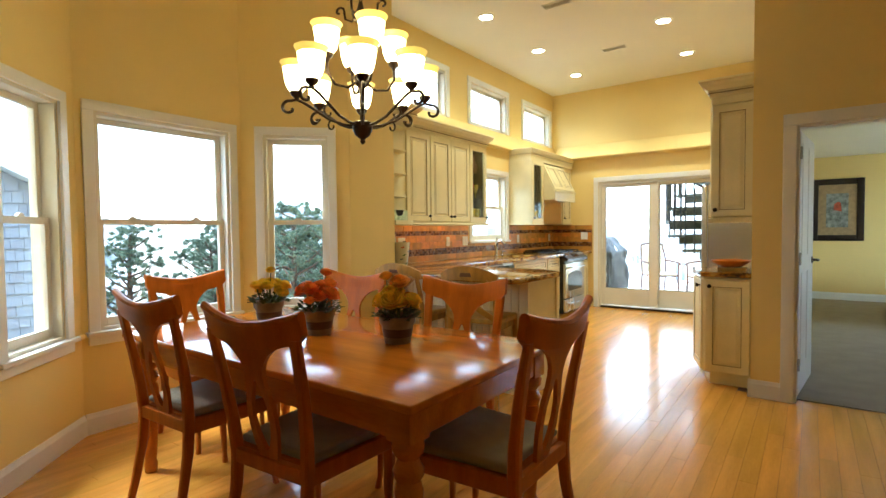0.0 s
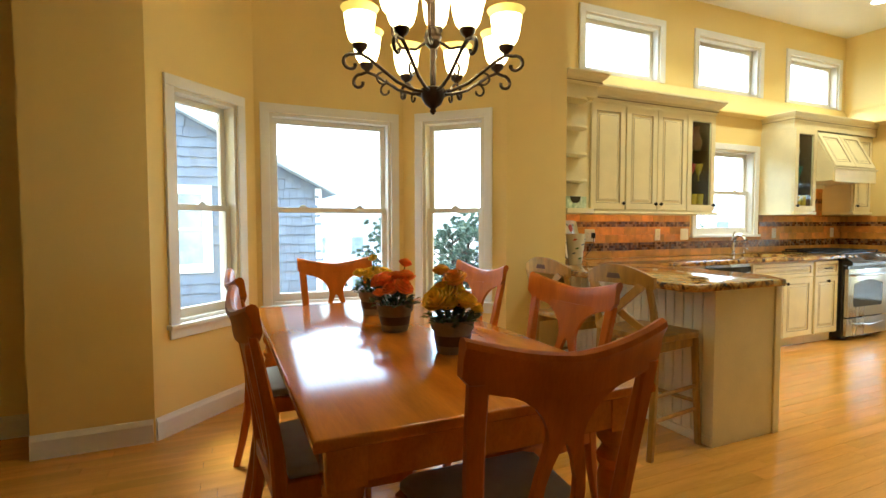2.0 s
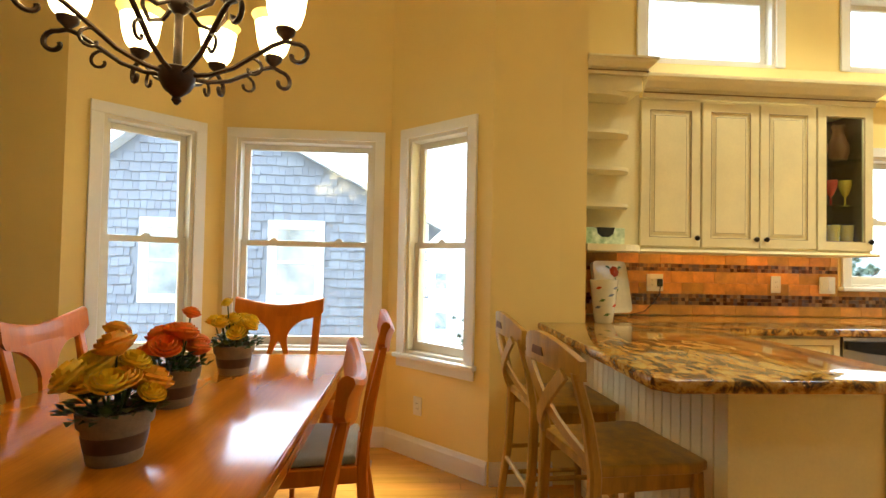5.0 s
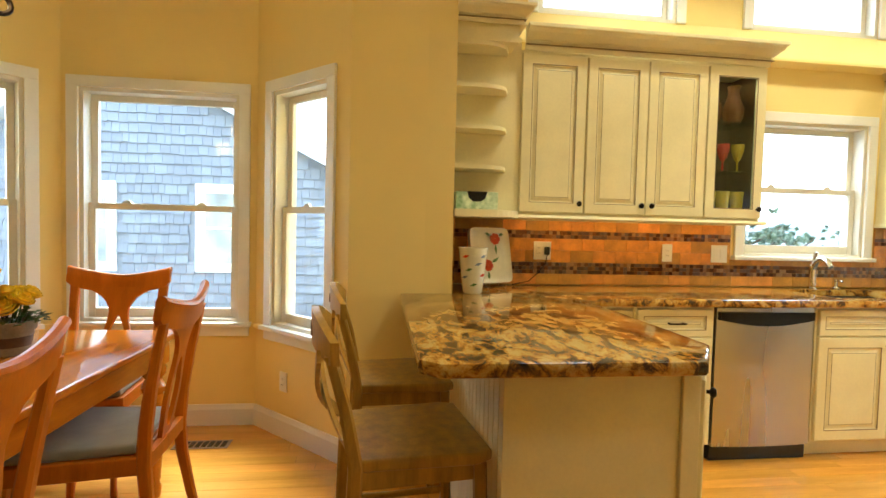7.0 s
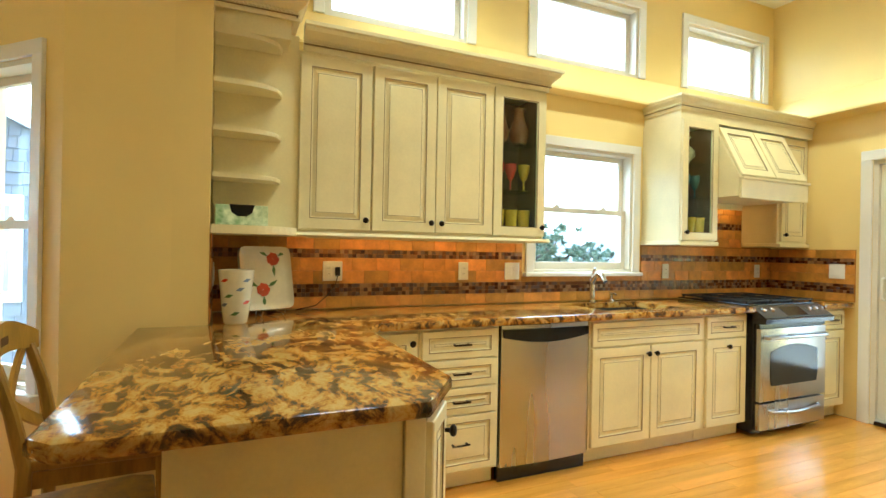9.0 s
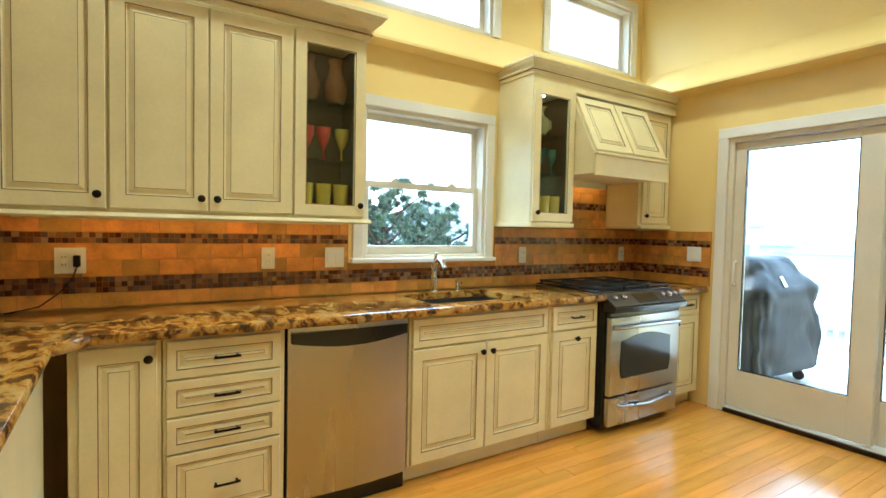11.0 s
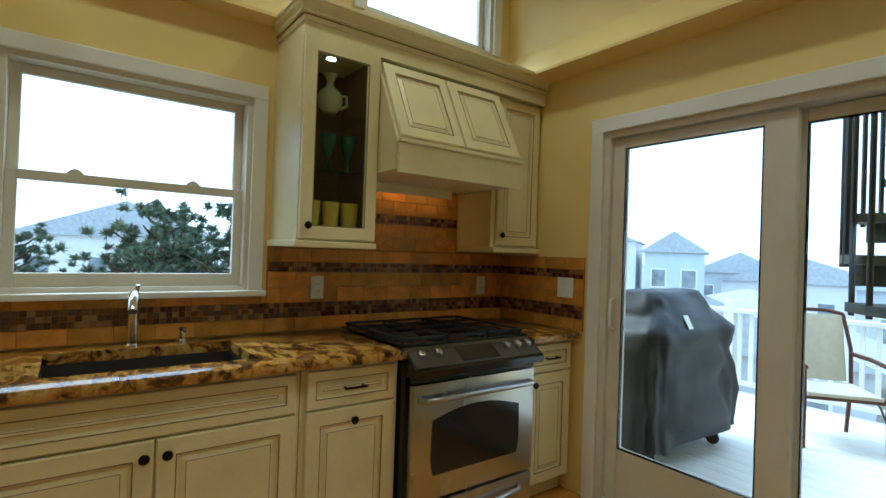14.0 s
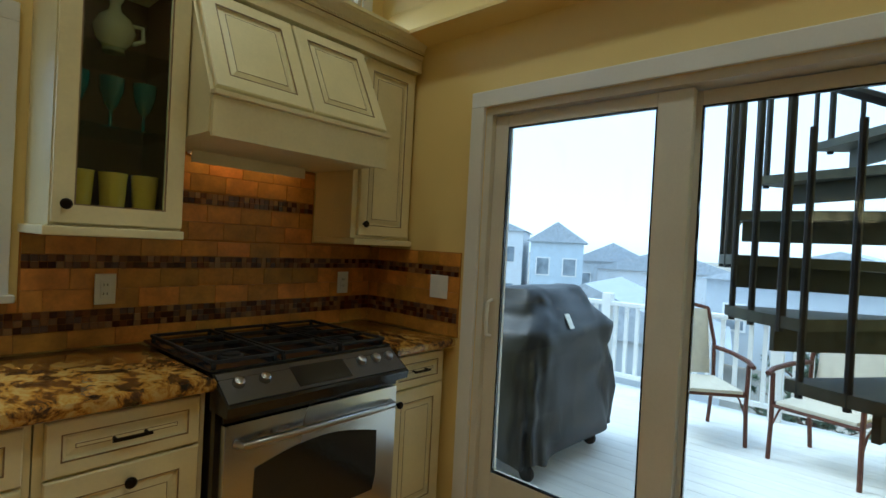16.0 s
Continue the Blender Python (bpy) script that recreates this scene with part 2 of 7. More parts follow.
def tube(bm, points, radius, seg=8, taper=None):
    """A round bar along a line of points."""
    pts = [Vector(p) for p in points]
    rings = []
    side = None
    for k, p in enumerate(pts):
        d = (pts[min(k + 1, len(pts) - 1)] - pts[max(k - 1, 0)]).normalized()
        if side is None:
            side = d.orthogonal().normalized()
        side = (side - d * side.dot(d)).normalized()
        up = d.cross(side)
        r = radius * (1 if taper is None else 1 + (taper - 1) * k / (len(pts) - 1))
        rings.append([bm.verts.new(p + r * (side * math.cos(2 * math.pi * j / seg) + up * math.sin(2 * math.pi * j / seg))) for j in range(seg)])
    for a, b in zip(rings, rings[1:]):
        for j in range(seg):
            bm.faces.new((a[j], a[(j + 1) % seg], b[(j + 1) % seg], b[j]))
    bm.faces.new(rings[0][::-1])
    bm.faces.new(rings[-1])
    return bm


def prism(bm, outline, depth, m=None, bevel=0.0):
    """An outline in local x and z, thick along y from 0 to depth."""
    a = [bm.verts.new((x, 0, z)) for x, z in outline]
    b = [bm.verts.new((x, depth, z)) for x, z in outline]
    fs = [bm.faces.new(a), bm.faces.new(b[::-1])]
    for k in range(len(a)):
        j = (k + 1) % len(a)
        fs.append(bm.faces.new((a[j], a[k], b[k], b[j])))
    made = a + b
    if bevel:
        edges = [e for f in fs[:2] for e in f.edges]
        r = bmesh.ops.bevel(bm, geom=edges, offset=bevel, segments=2, affect="EDGES")
        made = list({v for f in r["faces"] for v in f.verts} | {v for v in made if v.is_valid})
    if m is not None:
        bmesh.ops.transform(bm, matrix=m, verts=made)
    return bm


def slab(bm, outline, z0, z1, bevel=0.0):
    """An outline in x and y, thick from z0 to z1."""
    a = [bm.verts.new((x, y, z0)) for x, y in outline]
    b = [bm.verts.new((x, y, z1)) for x, y in outline]
    f1, f2 = bm.faces.new(a[::-1]), bm.faces.new(b)
    for k in range(len(a)):
        j = (k + 1) % len(a)
        bm.faces.new((a[k], a[j], b[j], b[k]))
    if bevel:
        edges = list(f1.edges) + list(f2.edges)
        bmesh.ops.bevel(bm, geom=edges, offset=bevel, segments=3, affect="EDGES", profile=0.5)
    return bm


def wall(name, u0, u1, z0, z1, m, holes=(), thick=0.15, material=None, label="cream-yellow painted plaster wall"):
    """A wall in local x and z, its room face at y 0, with holes (u0, u1, z0, z1) cut through it."""
    us = sorted({u0, u1, *[h[0] for h in holes], *[h[1] for h in holes]})
    zs = sorted({z0, z1, *[h[2] for h in holes], *[h[3] for h in holes]})
    bm = bmesh.new()

    def solid(i, j):
        if not (0 <= i < len(us) - 1 and 0 <= j < len(zs) - 1):
            return False
        cu, cz = (us[i] + us[i + 1]) / 2, (zs[j] + zs[j + 1]) / 2
        return not any(h[0] < cu < h[1] and h[2] < cz < h[3] for h in holes)

    def quad(*v):
        bm.faces.new([bm.verts.new(p) for p in v])

    for i in range(len(us) - 1):
        for j in range(len(zs) - 1):
            if not solid(i, j):
                continue
            a, b, c, d = us[i], us[i + 1], zs[j], zs[j + 1]
            quad((a, 0, c), (b, 0, c), (b, 0, d), (a, 0, d))
            quad((a, thick, c), (a, thick, d), (b, thick, d), (b, thick, c))
            if not solid(i - 1, j):
                quad((a, 0, c), (a, 0, d), (a, thick, d), (a, thick, c))
            if not solid(i + 1, j):
                quad((b, 0, c), (b, thick, c), (b, thick, d), (b, 0, d))
            if not solid(i, j - 1):
                quad((a, 0, c), (a, thick, c), (b, thick, c), (b, 0, c))
            if not solid(i, j + 1):
                quad((a, 0, d), (b, 0, d), (b, thick, d), (a, thick, d))
    bmesh.ops.remove_doubles(bm, verts=bm.verts, dist=1e-5)
    return single(name, bm, material or PAINT, label, "wall", m, kind="structure")


# ---- structure ----
H = 3.52
WEST = pose(-3.5, 0, 0, 0, 0, 90)     # local x runs along world y, the room side looks to +x
KW = (5.435, 6.345, 1.12, 2.035)
CLER = [(3.955, 4.885), (5.425, 6.375), (6.905, 7.845)]
wall("wall_west_kitchen", 3.38, 8.15, 0, H, WEST, [KW] + [(a, b, 2.635, 3.175) for a, b in CLER])
wall("wall_return", 0, 0.5, 0, H, pose(-3.5, 3.38, 0, 0, 0, 180) @ pose(-0.5, 0, 0), (), thick=0.15)
wall("wall_west_pier", 2.835, 3.23, 0, H, pose(-3.0, 0, 0, 0, 0, 90), thick=0.15)
BAYW = 0.8485
SILLZ, HEADZ = 0.645, 2.042
BAY1 = pose(-3.0, 0.517, 0, 0, 0, 135)
BAY2 = pose(-3.6, 1.117, 0, 0, 0, 90)
BAY3 = pose(-3.6, 2.235, 0, 0, 0, 45)
B1, B2, B3 = (0.173, 0.677, SILLZ, HEADZ), (0.101, 1.012, SILLZ, HEADZ), (0.173, 0.677, SILLZ, HEADZ)
wall("wall_bay_south", 0, BAYW, 0, H, BAY1, [B1])
wall("wall_bay_middle", 0, 1.118, 0, H, BAY2, [B2])
wall("wall_bay_north", 0, BAYW, 0, H, BAY3, [B3])
wall("wall_west_wing", -0.055, 0.517, 0, H, pose(-3.0, 0, 0, 0, 0, 90), thick=0.4)
wall("wall_west_hall", -3.2, -0.055, 0, H, pose(-3.4, 0, 0, 0, 0, 90))
SL = (-2.715, -0.93, 0.0, 2.02)
wall("wall_north", -3.5, -0.14, 0, H, pose(0, 8.0, 0), [SL], thick=0.16)
DR = (-0.025, 0.79, 0.0, 1.98)
DY = 4.30
wall("wall_doorway", -0.29, 3.3, 0, H, pose(0, DY, 0), [DR], thick=0.14)
wall("wall_east_kitchen", -11.0, -4.441, 0, H, pose(-0.29, 0, 0, 0, 0, -90), thick=0.15)
wall("wall_south", -3.4, 3.3, 0, H, pose(0, -3.2, 0, 0, 0, 180) @ Matrix.Diagonal((-1, 1, 1, 1)))
BW = (-10.4, -6.6, 0.55, 2.2)
wall("wall_east", -10.9, 3.2, 0, H, pose(3.3, 0, 0, 0, 0, -90), [BW])
wall("wall_bedroom_far", -0.14, 3.3, 0, 2.6, pose(0, 10.9, 0), material=PAINT)
single("ceiling", slab(bmesh.new(), [(-3.75, -3.4), (3.45, -3.4), (3.45, 4.35), (-0.1, 4.35), (-0.1, 8.2), (-3.75, 8.2)], H, H + 0.12), CEIL, "white painted flat ceiling", "ceiling", kind="structure")
single("ceiling_bedroom", B(-0.139, 3.299, 4.441, 10.899, 2.46, 2.56), CEIL, "white painted bedroom ceiling", "ceiling", kind="structure")
single("floor_bedroom", B(-0.139, 3.299, 4.40, 10.899, -0.1, 0.006), CARPET, "beige bedroom carpet", "carpet", kind="structure")
single("floor_base", B(-3.75, 3.45, -3.35, 8.1, -0.2, -0.012), GAP, "dark joints below the floorboards", "floor", kind="structure")


def ledge(name, length, m, out=0.085):
    """The sloped painted ledge where the upper wall steps out: local x along the wall, -y into the room."""
    bm = bmesh.new()
    prof = [(0.0, 2.395), (-out, 2.413), (-out, 2.43), (-0.004, 2.63), (0.0, 2.63)]
    a = [bm.verts.new((0, y, z)) for y, z in prof]
    b = [bm.verts.new((length, y, z)) for y, z in prof]
    bm.faces.new(a)
    bm.faces.new(b[::-1])
    for k in range(5):
        j = (k + 1) % 5
        bm.faces.new((a[k], b[k], b[j], a[j]))
    return single(name, bm, PAINT, "cream-yellow sloped wall ledge under the high windows", "ledge", m, kind="structure")


ledge("trim_ledge_west", 4.62, pose(-3.5, 3.38, 0, 0, 0, 90))
ledge("trim_ledge_north", 3.12, pose(-3.415, 8.0, 0), 0.15)


def baseboard(name, u0, u1, m, h=0.13):
    bm = bmesh.new()
    prof = [(0, 0), (-0.016, 0), (-0.016, h - 0.03), (-0.010, h - 0.015), (-0.006, h), (0, h)]
    a = [bm.verts.new((u0, y, z)) for y, z in prof]
    b = [bm.verts.new((u1, y, z)) for y, z in prof]
    bm.faces.new(a)
    bm.faces.new(b[::-1])
    for k in range(6):
        j = (k + 1) % 6
        bm.faces.new((a[k], b[k], b[j], a[j]))
    return single(name, bm, TRIM, "white painted wooden baseboard", "baseboard", m, kind="structure")


baseboard("baseboard_bay_1", 0.006, BAYW - 0.006, BAY1)
baseboard("baseboard_bay_2", 0.006, 1.112, BAY2)
baseboard("baseboard_bay_3", 0.006, BAYW - 0.006, BAY3)
baseboard("baseboard_wing", -0.055, 0.510, pose(-3.0, 0, 0, 0, 0, 90))
baseboard("baseboard_hall", -3.2, -0.055, pose(-3.4, 0, 0, 0, 0, 90))
baseboard("baseboard_pier", 2.842, 3.2, pose(-3.0, 0, 0, 0, 0, 90))
baseboard("baseboard_doorway", -0.306, -0.105, pose(0, DY, 0))
baseboard("baseboard_kitchen_end", -4.5, -4.284, pose(-0.29, 0, 0, 0, 0, -90))
baseboard("baseboard_bedroom", -0.13, 3.29, pose(0, 10.9, 0))


def casing(parent, u0, u1, z0, z1, w=0.065, t=0.02, bottom=False):
    """Flat casing boards round an opening, one mesh a board."""
    for a, b, c, d in ((u0 - w, u0, z0, z1), (u1, u1 + w, z0, z1), (u0 - w, u1 + w, z1, z1 + w)):
        part("casing_board", B(a, b, -t, -0.001, c, d, bevel=0.004), TRIM, parent)
    if bottom:
        part("casing_board", B(u0 - w, u1 + w, -t, -0.001, z0 - w * 0.6, z0, bevel=0.004), TRIM, parent)


def sash(parent, name, u0, u1, z0, z1, y, rail=0.038, bottom=0.05):
    bm = bmesh.new()
    for a, b, c, d in ((u0, u0 + rail, z0, z1), (u1 - rail, u1, z0, z1), (u0 + rail, u1 - rail, z1 - rail, z1), (u0 + rail, u1 - rail, z0, z0 + bottom)):
        box(bm, a, b, y, y + 0.03, c, d, bevel=0.003)
    s = part(name, bm, VINYL, parent)
    p = part("pane", B(u0 + rail, u1 - rail, y + 0.012, y + 0.016, z0 + bottom, z1 - rail), GLASS, s, "clear window glass")
    p.visible_shadow = False


def window(name, m, hole, label, single_sash=False, thick=0.15, stool=True, meet=0.5, apron=True):
    w = thing(name, label, "window", m, kind="structure")
    u0, u1, z0, z1 = hole
    casing(w, u0, u1, z0, z1, bottom=False)
    bm = bmesh.new()
    for a, b, c, d in ((u0, u0 + 0.022, z0, z1), (u1 - 0.022, u1, z0, z1), (u0 + 0.022, u1 - 0.022, z1 - 0.022, z1), (u0 + 0.022, u1 - 0.022, z0, z0 + 0.022)):
        box(bm, a, b, 0.001, thick - 0.002, c, d)
    part("window_frame", bm, VINYL, w)
    a, b, c, d = u0 + 0.022, u1 - 0.022, z0 + 0.022, z1 - 0.022
    if single_sash:
        sash(w, "fixed_sash", a, b, c, d, 0.07)
    else:
        mid = c + (d - c) * meet
        sash(w, "upper_sash", a, b, mid - 0.01, d, 0.085, bottom=0.03)
        sash(w, "lower_sash", a, b, c, mid + 0.02, 0.05, bottom=0.055)
        for k in ((0.25, 0.75) if b - a > 0.6 else (0.5,)):
            part("sash_lock", prism(bmesh.new(), [(-0.03, 0), (0.03, 0), (0.02, 0.012), (0.006, 0.02), (-0.006, 0.02), (-0.02, 0.012)], 0.02, pose(a + (b - a) * k, 0.052, mid + 0.02)), VINYL, w)
    if stool:
        part("window_sill", B(u0 - 0.08, u1 + 0.08, -0.045, 0.05, z0 - 0.025, z0 + 0.002, bevel=0.006), TRIM, w)
        if apron:
            part("apron", B(u0 - 0.065, u1 + 0.065, -0.018, -0.001, z0 - 0.085, z0 - 0.025, bevel=0.004), TRIM, w)
    return w


window("window_1", BAY1, B1, "white-framed double-hung bay window with clear panes")
window("window_2", BAY2, B2, "wide white-framed double-hung bay window")
window("window_3", BAY3, B3, "white-framed double-hung bay window with clear panes")
window("window_8", pose(3.3, 0, 0, 0, 0, -90), BW, "white-framed bedroom window")
window("window_4", WEST, KW, "white-framed double-hung kitchen window above the sink", apron=False)
for k, (a, b) in enumerate(CLER):
    window("window_%d" % (5 + k), WEST, (a, b, 2.635, 3.175), "small white-framed high window under the ceiling", single_sash=True, stool=False)


def sill_band(name, u0, u1, m):
    """The painted sill moulding that runs on between the bay windows."""
    single(name, B(u0, u1, -0.03, -0.001, 0.616, 0.642, bevel=0.006), PAINT, "cream-yellow sill moulding between the bay windows", "moulding", m, kind="structure")


sill_band("trim_sill_1", B1[1] + 0.082, BAYW - 0.012, BAY1)
sill_band("trim_sill_2", 0.012, B2[0] - 0.082, BAY2)
sill_band("trim_sill_3", B2[1] + 0.082, 1.106, BAY2)
sill_band("trim_sill_4", 0.012, B3[0] - 0.082, BAY3)


# ---- sliding door ----
def sliding_door():
    d = thing("door_1", "almond-framed sliding glass patio door, closed", "sliding door", pose(0, 8.0, 0), kind="structure")
    u0, u1, z0, z1 = SL
    casing(d, u0, u1, z0, z1, w=0.075, t=0.022)
    bm = bmesh.new()
    for a, b, c, e in ((u0, u0 + 0.035, z0, z1), (u1 - 0.035, u1, z0, z1), (u0 + 0.035, u1 - 0.035, z1 - 0.035, z1), (u0 + 0.035, u1 - 0.035, z0, z0 + 0.035)):
        box(bm, a, b, 0.002, 0.158, c, e)
    part("door_frame", bm, VINYL, d)
    part("threshold", B(u0 + 0.036, u1 - 0.036, -0.02, 0.06, 0.001, 0.03, bevel=0.006), BRONZE, d, "dark metal track")
    for k, (a, b, y) in enumerate(((u0 + 0.036, -1.815, 0.03), (-1.875, u1 - 0.036, 0.09))):
        bm = bmesh.new()
        l, r = (0.072, 0.125) if k == 0 else (0.075, 0.10)
        for x0, x1, c, e in ((a, a + l, 0.045, 1.98), (b - r, b, 0.045, 1.98), (a + l, b - r, 1.925, 1.98), (a + l, b - r, 0.045, 0.32)):
            box(bm, x0, x1, y, y + 0.045, c, e, bevel=0.004)
        p = part("door_panel", bm, VINYL, d)
        g = part("pane", B(a + l, b - r, y + 0.02, y + 0.026, 0.32, 1.925), GLASS, p, "clear door glass")
        g.visible_shadow = False
        bm = bmesh.new()
        for x0, x1, c, e in ((a + l, a + l + 0.006, 0.32, 1.925), (b - r - 0.006, b - r, 0.32, 1.925), (a + l + 0.006, b - r - 0.006, 1.919, 1.925), (a + l + 0.006, b - r - 0.006, 0.32, 0.326)):
            box(bm, x0, x1, y + 0.002, y + 0.019, c, e)
        part("gasket", bm, BLACKGLOSS, p, "black rubber gasket")
        if k == 0:
            part("door_handle", tube(bmesh.new(), [(a + 0.03, y, 0.95), (a + 0.03, y - 0.035, 0.96), (a + 0.03, y - 0.04, 1.035), (a + 0.03, y - 0.035, 1.11), (a + 0.03, y, 1.12)], 0.009), WHITEPLASTIC, p, "white pull handle")


sliding_door()


# ---- cabinets ----
def door_mesh(w, h, rail=0.058, x=0.0, z=0.0):
    """A raised-panel front in local x and z; its face looks to -y."""
    bm = bmesh.new()
    rings = []
    for inset, y in ((0, 0), (0, -0.016), (0.004, -0.02), (rail, -0.02), (rail + 0.005, -0.011), (rail + 0.012, -0.010), (rail + 0.034, -0.017)):
        rings.append([bm.verts.new(v) for v in ((x + inset, y, z + inset), (x + w - inset, y, z + inset), (x + w - inset, y, z + h - inset), (x + inset, y, z + h - inset))])
    for a, b in zip(rings, rings[1:]):
        for k in range(4):
            bm.faces.new((a[k], a[(k + 1) % 4], b[(k + 1) % 4], b[k]))
    bm.faces.new(rings[-1])
    bm.faces.new(rings[0][::-1])
    return bm


def ring_lines(bm, x, z, w, h, inset, t, y):
    a, b, c, d = x + inset, x + w - inset, z + inset, z + h - inset
    loops = []
    for k, yy in ((0, y + 0.003), (0, y - 0.0004), (t, y - 0.0004), (t, y + 0.003)):
        loops.append([bm.verts.new(v) for v in ((a + k, yy, c + k), (b - k, yy, c + k), (b - k, yy, d - k), (a + k, yy, d - k))])
    for p, q in zip(loops, loops[1:] + loops[:1]):
        for k in range(4):
            bm.faces.new((p[k], p[(k + 1) % 4], q[(k + 1) % 4], q[k]))


def front(parent, name, x, z, w, h, rail=0.058, handle="", label=""):
    p = part(name, door_mesh(w, h, rail, x, z), CREAM, parent, label)
    for ins, t, y in ((rail - 0.001, 0.0036, -0.0200), (rail + 0.031, 0.0020, -0.0168)):
        bm = bmesh.new()
        ring_lines(bm, x, z, w, h, ins, t, y)
        part("glaze_line", bm, GLAZE, p, "brown glaze in the grooves")
    kx = {"r": x + w - 0.03, "l": x + 0.03, "m": x + w / 2}.get(handle[:1], None)
    if kx is not None:
        kz = z + h - 0.05 if handle[1:] == "t" else z + 0.055 if handle[1:] == "b" else z + h / 2
        if handle == "m":
            bm = bmesh.new()
            tube(bm, [(kx - 0.05, -0.044, kz), (kx - 0.02, -0.046, kz), (kx + 0.02, -0.046, kz), (kx + 0.05, -0.044, kz)], 0.0055)
            for s in (-0.04, 0.04):
                tube(bm, [(kx + s, -0.019, kz), (kx + s, -0.044, kz)], 0.005)
            part("handle", bm, KNOB, p, "dark bronze bar pull", smooth=True)
        else:
            part("knob", lathe(bmesh.new(), [(0.006, 0), (0.006, 0.012), (0.015, 0.018), (0.0165, 0.025), (0.012, 0.031), (0.004, 0.033)], 14, pose(kx, -0.0195, kz, 90)), KNOB, p, "round dark bronze knob", smooth=True)
    return p


def glass_front(parent, x, z, w, h, rail=0.058, handle="l"):
    bm = bmesh.new()
    for a, b, c, d in ((x, x + rail, z, z + h), (x + w - rail, x + w, z, z + h), (x + rail, x + w - rail, z + h - rail, z + h), (x + rail, x + w - rail, z, z + rail)):
        box(bm, a, b, -0.02, 0, c, d)
    p = part("glass_door", bm, CREAM, parent)
    part("pane", B(x + rail, x + w - rail, -0.010, -0.007, z + rail, z + h - rail), SHELFGLASS, p, "clear door glass").visible_shadow = False
    bm = bmesh.new()
    ring_lines(bm, x, z, w, h, rail - 0.004, 0.004, -0.0200)
    part("glaze_line", bm, GLAZE, p, "brown glaze in the grooves")
    kx = x + w - 0.03 if handle == "r" else x + 0.03
    part("knob", lathe(bmesh.new(), [(0.006, 0), (0.006, 0.012), (0.015, 0.018), (0.0165, 0.025), (0.012, 0.031), (0.004, 0.033)], 14, pose(kx, -0.0195, z + 0.055, 90)), KNOB, p, "round dark bronze knob", smooth=True)


def carcass(parent, w, depth, z0, z1, material=None, open_front=False):
    if not open_front:
        part("body", B(0, w, 0.0005, depth, z0, z1), material or CREAM, parent)
        return
    t = 0.018
    for a, b, c, d, e, f in ((0, t, 0.0005, depth, z0, z1), (w - t, w, 0.0005, depth, z0, z1), (t, w - t, 0.0005, depth, z0, z0 + t), (t, w - t, 0.0005, depth, z1 - t, z1)):
        part("side_panel" if e == z0 and f == z1 else "end_panel", B(a, b, c, d, e, f), CREAM, parent)
    for a, b, c, d, e, f in ((t, w - t, depth - 0.01, depth, z0 + t, z1 - t), (t + 0.0005, t + 0.004, 0.003, depth - 0.011, z0 + t, z1 - t), (w - t - 0.004, w - t - 0.0005, 0.003, depth - 0.011, z0 + t, z1 - t)):
        part("lining", B(a, b, c, d, e, f), LINING, parent, "dark brown wooden lining")


LINING = mat("dark_cabinet_lining", (0.13, 0.065, 0.025), 0.5, var=0.15, scale=4, stretch=(4, 4, 0.8))
UF = -3.21            # front of the wall cabinets' bodies; doors stand 2 cm proud
UZ0 = 1.365


def upper(y0, label):
    return thing("wall_cabinet", label, "cabinet", pose(UF, y0, 0, 0, 0, 90), "wall cabinets")


u = upper(3.765, "cream glazed wall cabinet with one closed door")
carcass(u, 0.409, 0.285, 1.35, 2.29)
front(u, "cabinet_door", 0.022, UZ0, 0.382, 0.905, handle="rb")
u = upper(4.175, "cream glazed wall cabinet with two closed doors")
carcass(u, 0.759, 0.285, 1.35, 2.29)
front(u, "cabinet_door", 0.005, UZ0, 0.372, 0.905, handle="rb")
front(u, "cabinet_door", 0.382, UZ0, 0.372, 0.905, handle="lb")
UG = upper(4.935, "cream glazed wall cabinet with a glass door and lit shelves")
carcass(UG, 0.379, 0.285, 1.35, 2.29, open_front=True)
glass_front(UG, 0.005, UZ0, 0.369, 0.905, handle="r")
for z in (1.65, 1.95):
    part("glass_shelf", B(0.02, 0.36, 0.02, 0.27, z, z + 0.006), SHELFGLASS, UG, "clear glass shelf")


def moulding(bm, prof, path, m=None):
    """Sweep a profile of (outward, z) along a plan path of (x, y) whose outer side lies to the right of the way."""
    n = len(path)
    cols = []
    for k, p in enumerate(path):
        p = Vector(p)
        dirs = []
        if k > 0:
            dirs.append((p - Vector(path[k - 1])).normalized())
        if k < n - 1:
            dirs.append((Vector(path[k + 1]) - p).normalized())
        nrm = [Vector((d.y, -d.x)) for d in dirs]
        if len(nrm) == 2:
            mid = (nrm[0] + nrm[1]).normalized()
            mid = mid / max(0.2, mid.dot(nrm[0]))
        else:
            mid = nrm[0]
        cols.append([bm.verts.new((p.x + mid.x * o, p.y + mid.y * o, z)) for o, z in prof])
    for a, b in zip(cols, cols[1:]):
        for k in range(len(prof)):
            j = (k + 1) % len(prof)
            bm.faces.new((a[k], b[k], b[j], a[j]))
    bm.faces.new(cols[0])
    bm.faces.new(cols[-1][::-1])
    return bm


CROWN = [(0, 0), (0.012, 0), (0.012, 0.028), (0.022, 0.040), (0.022, 0.052), (0.040, 0.068), (0.062, 0.088), (0.070, 0.106), (0.082, 0.112), (0.082, 0.13), (0, 0.13)]


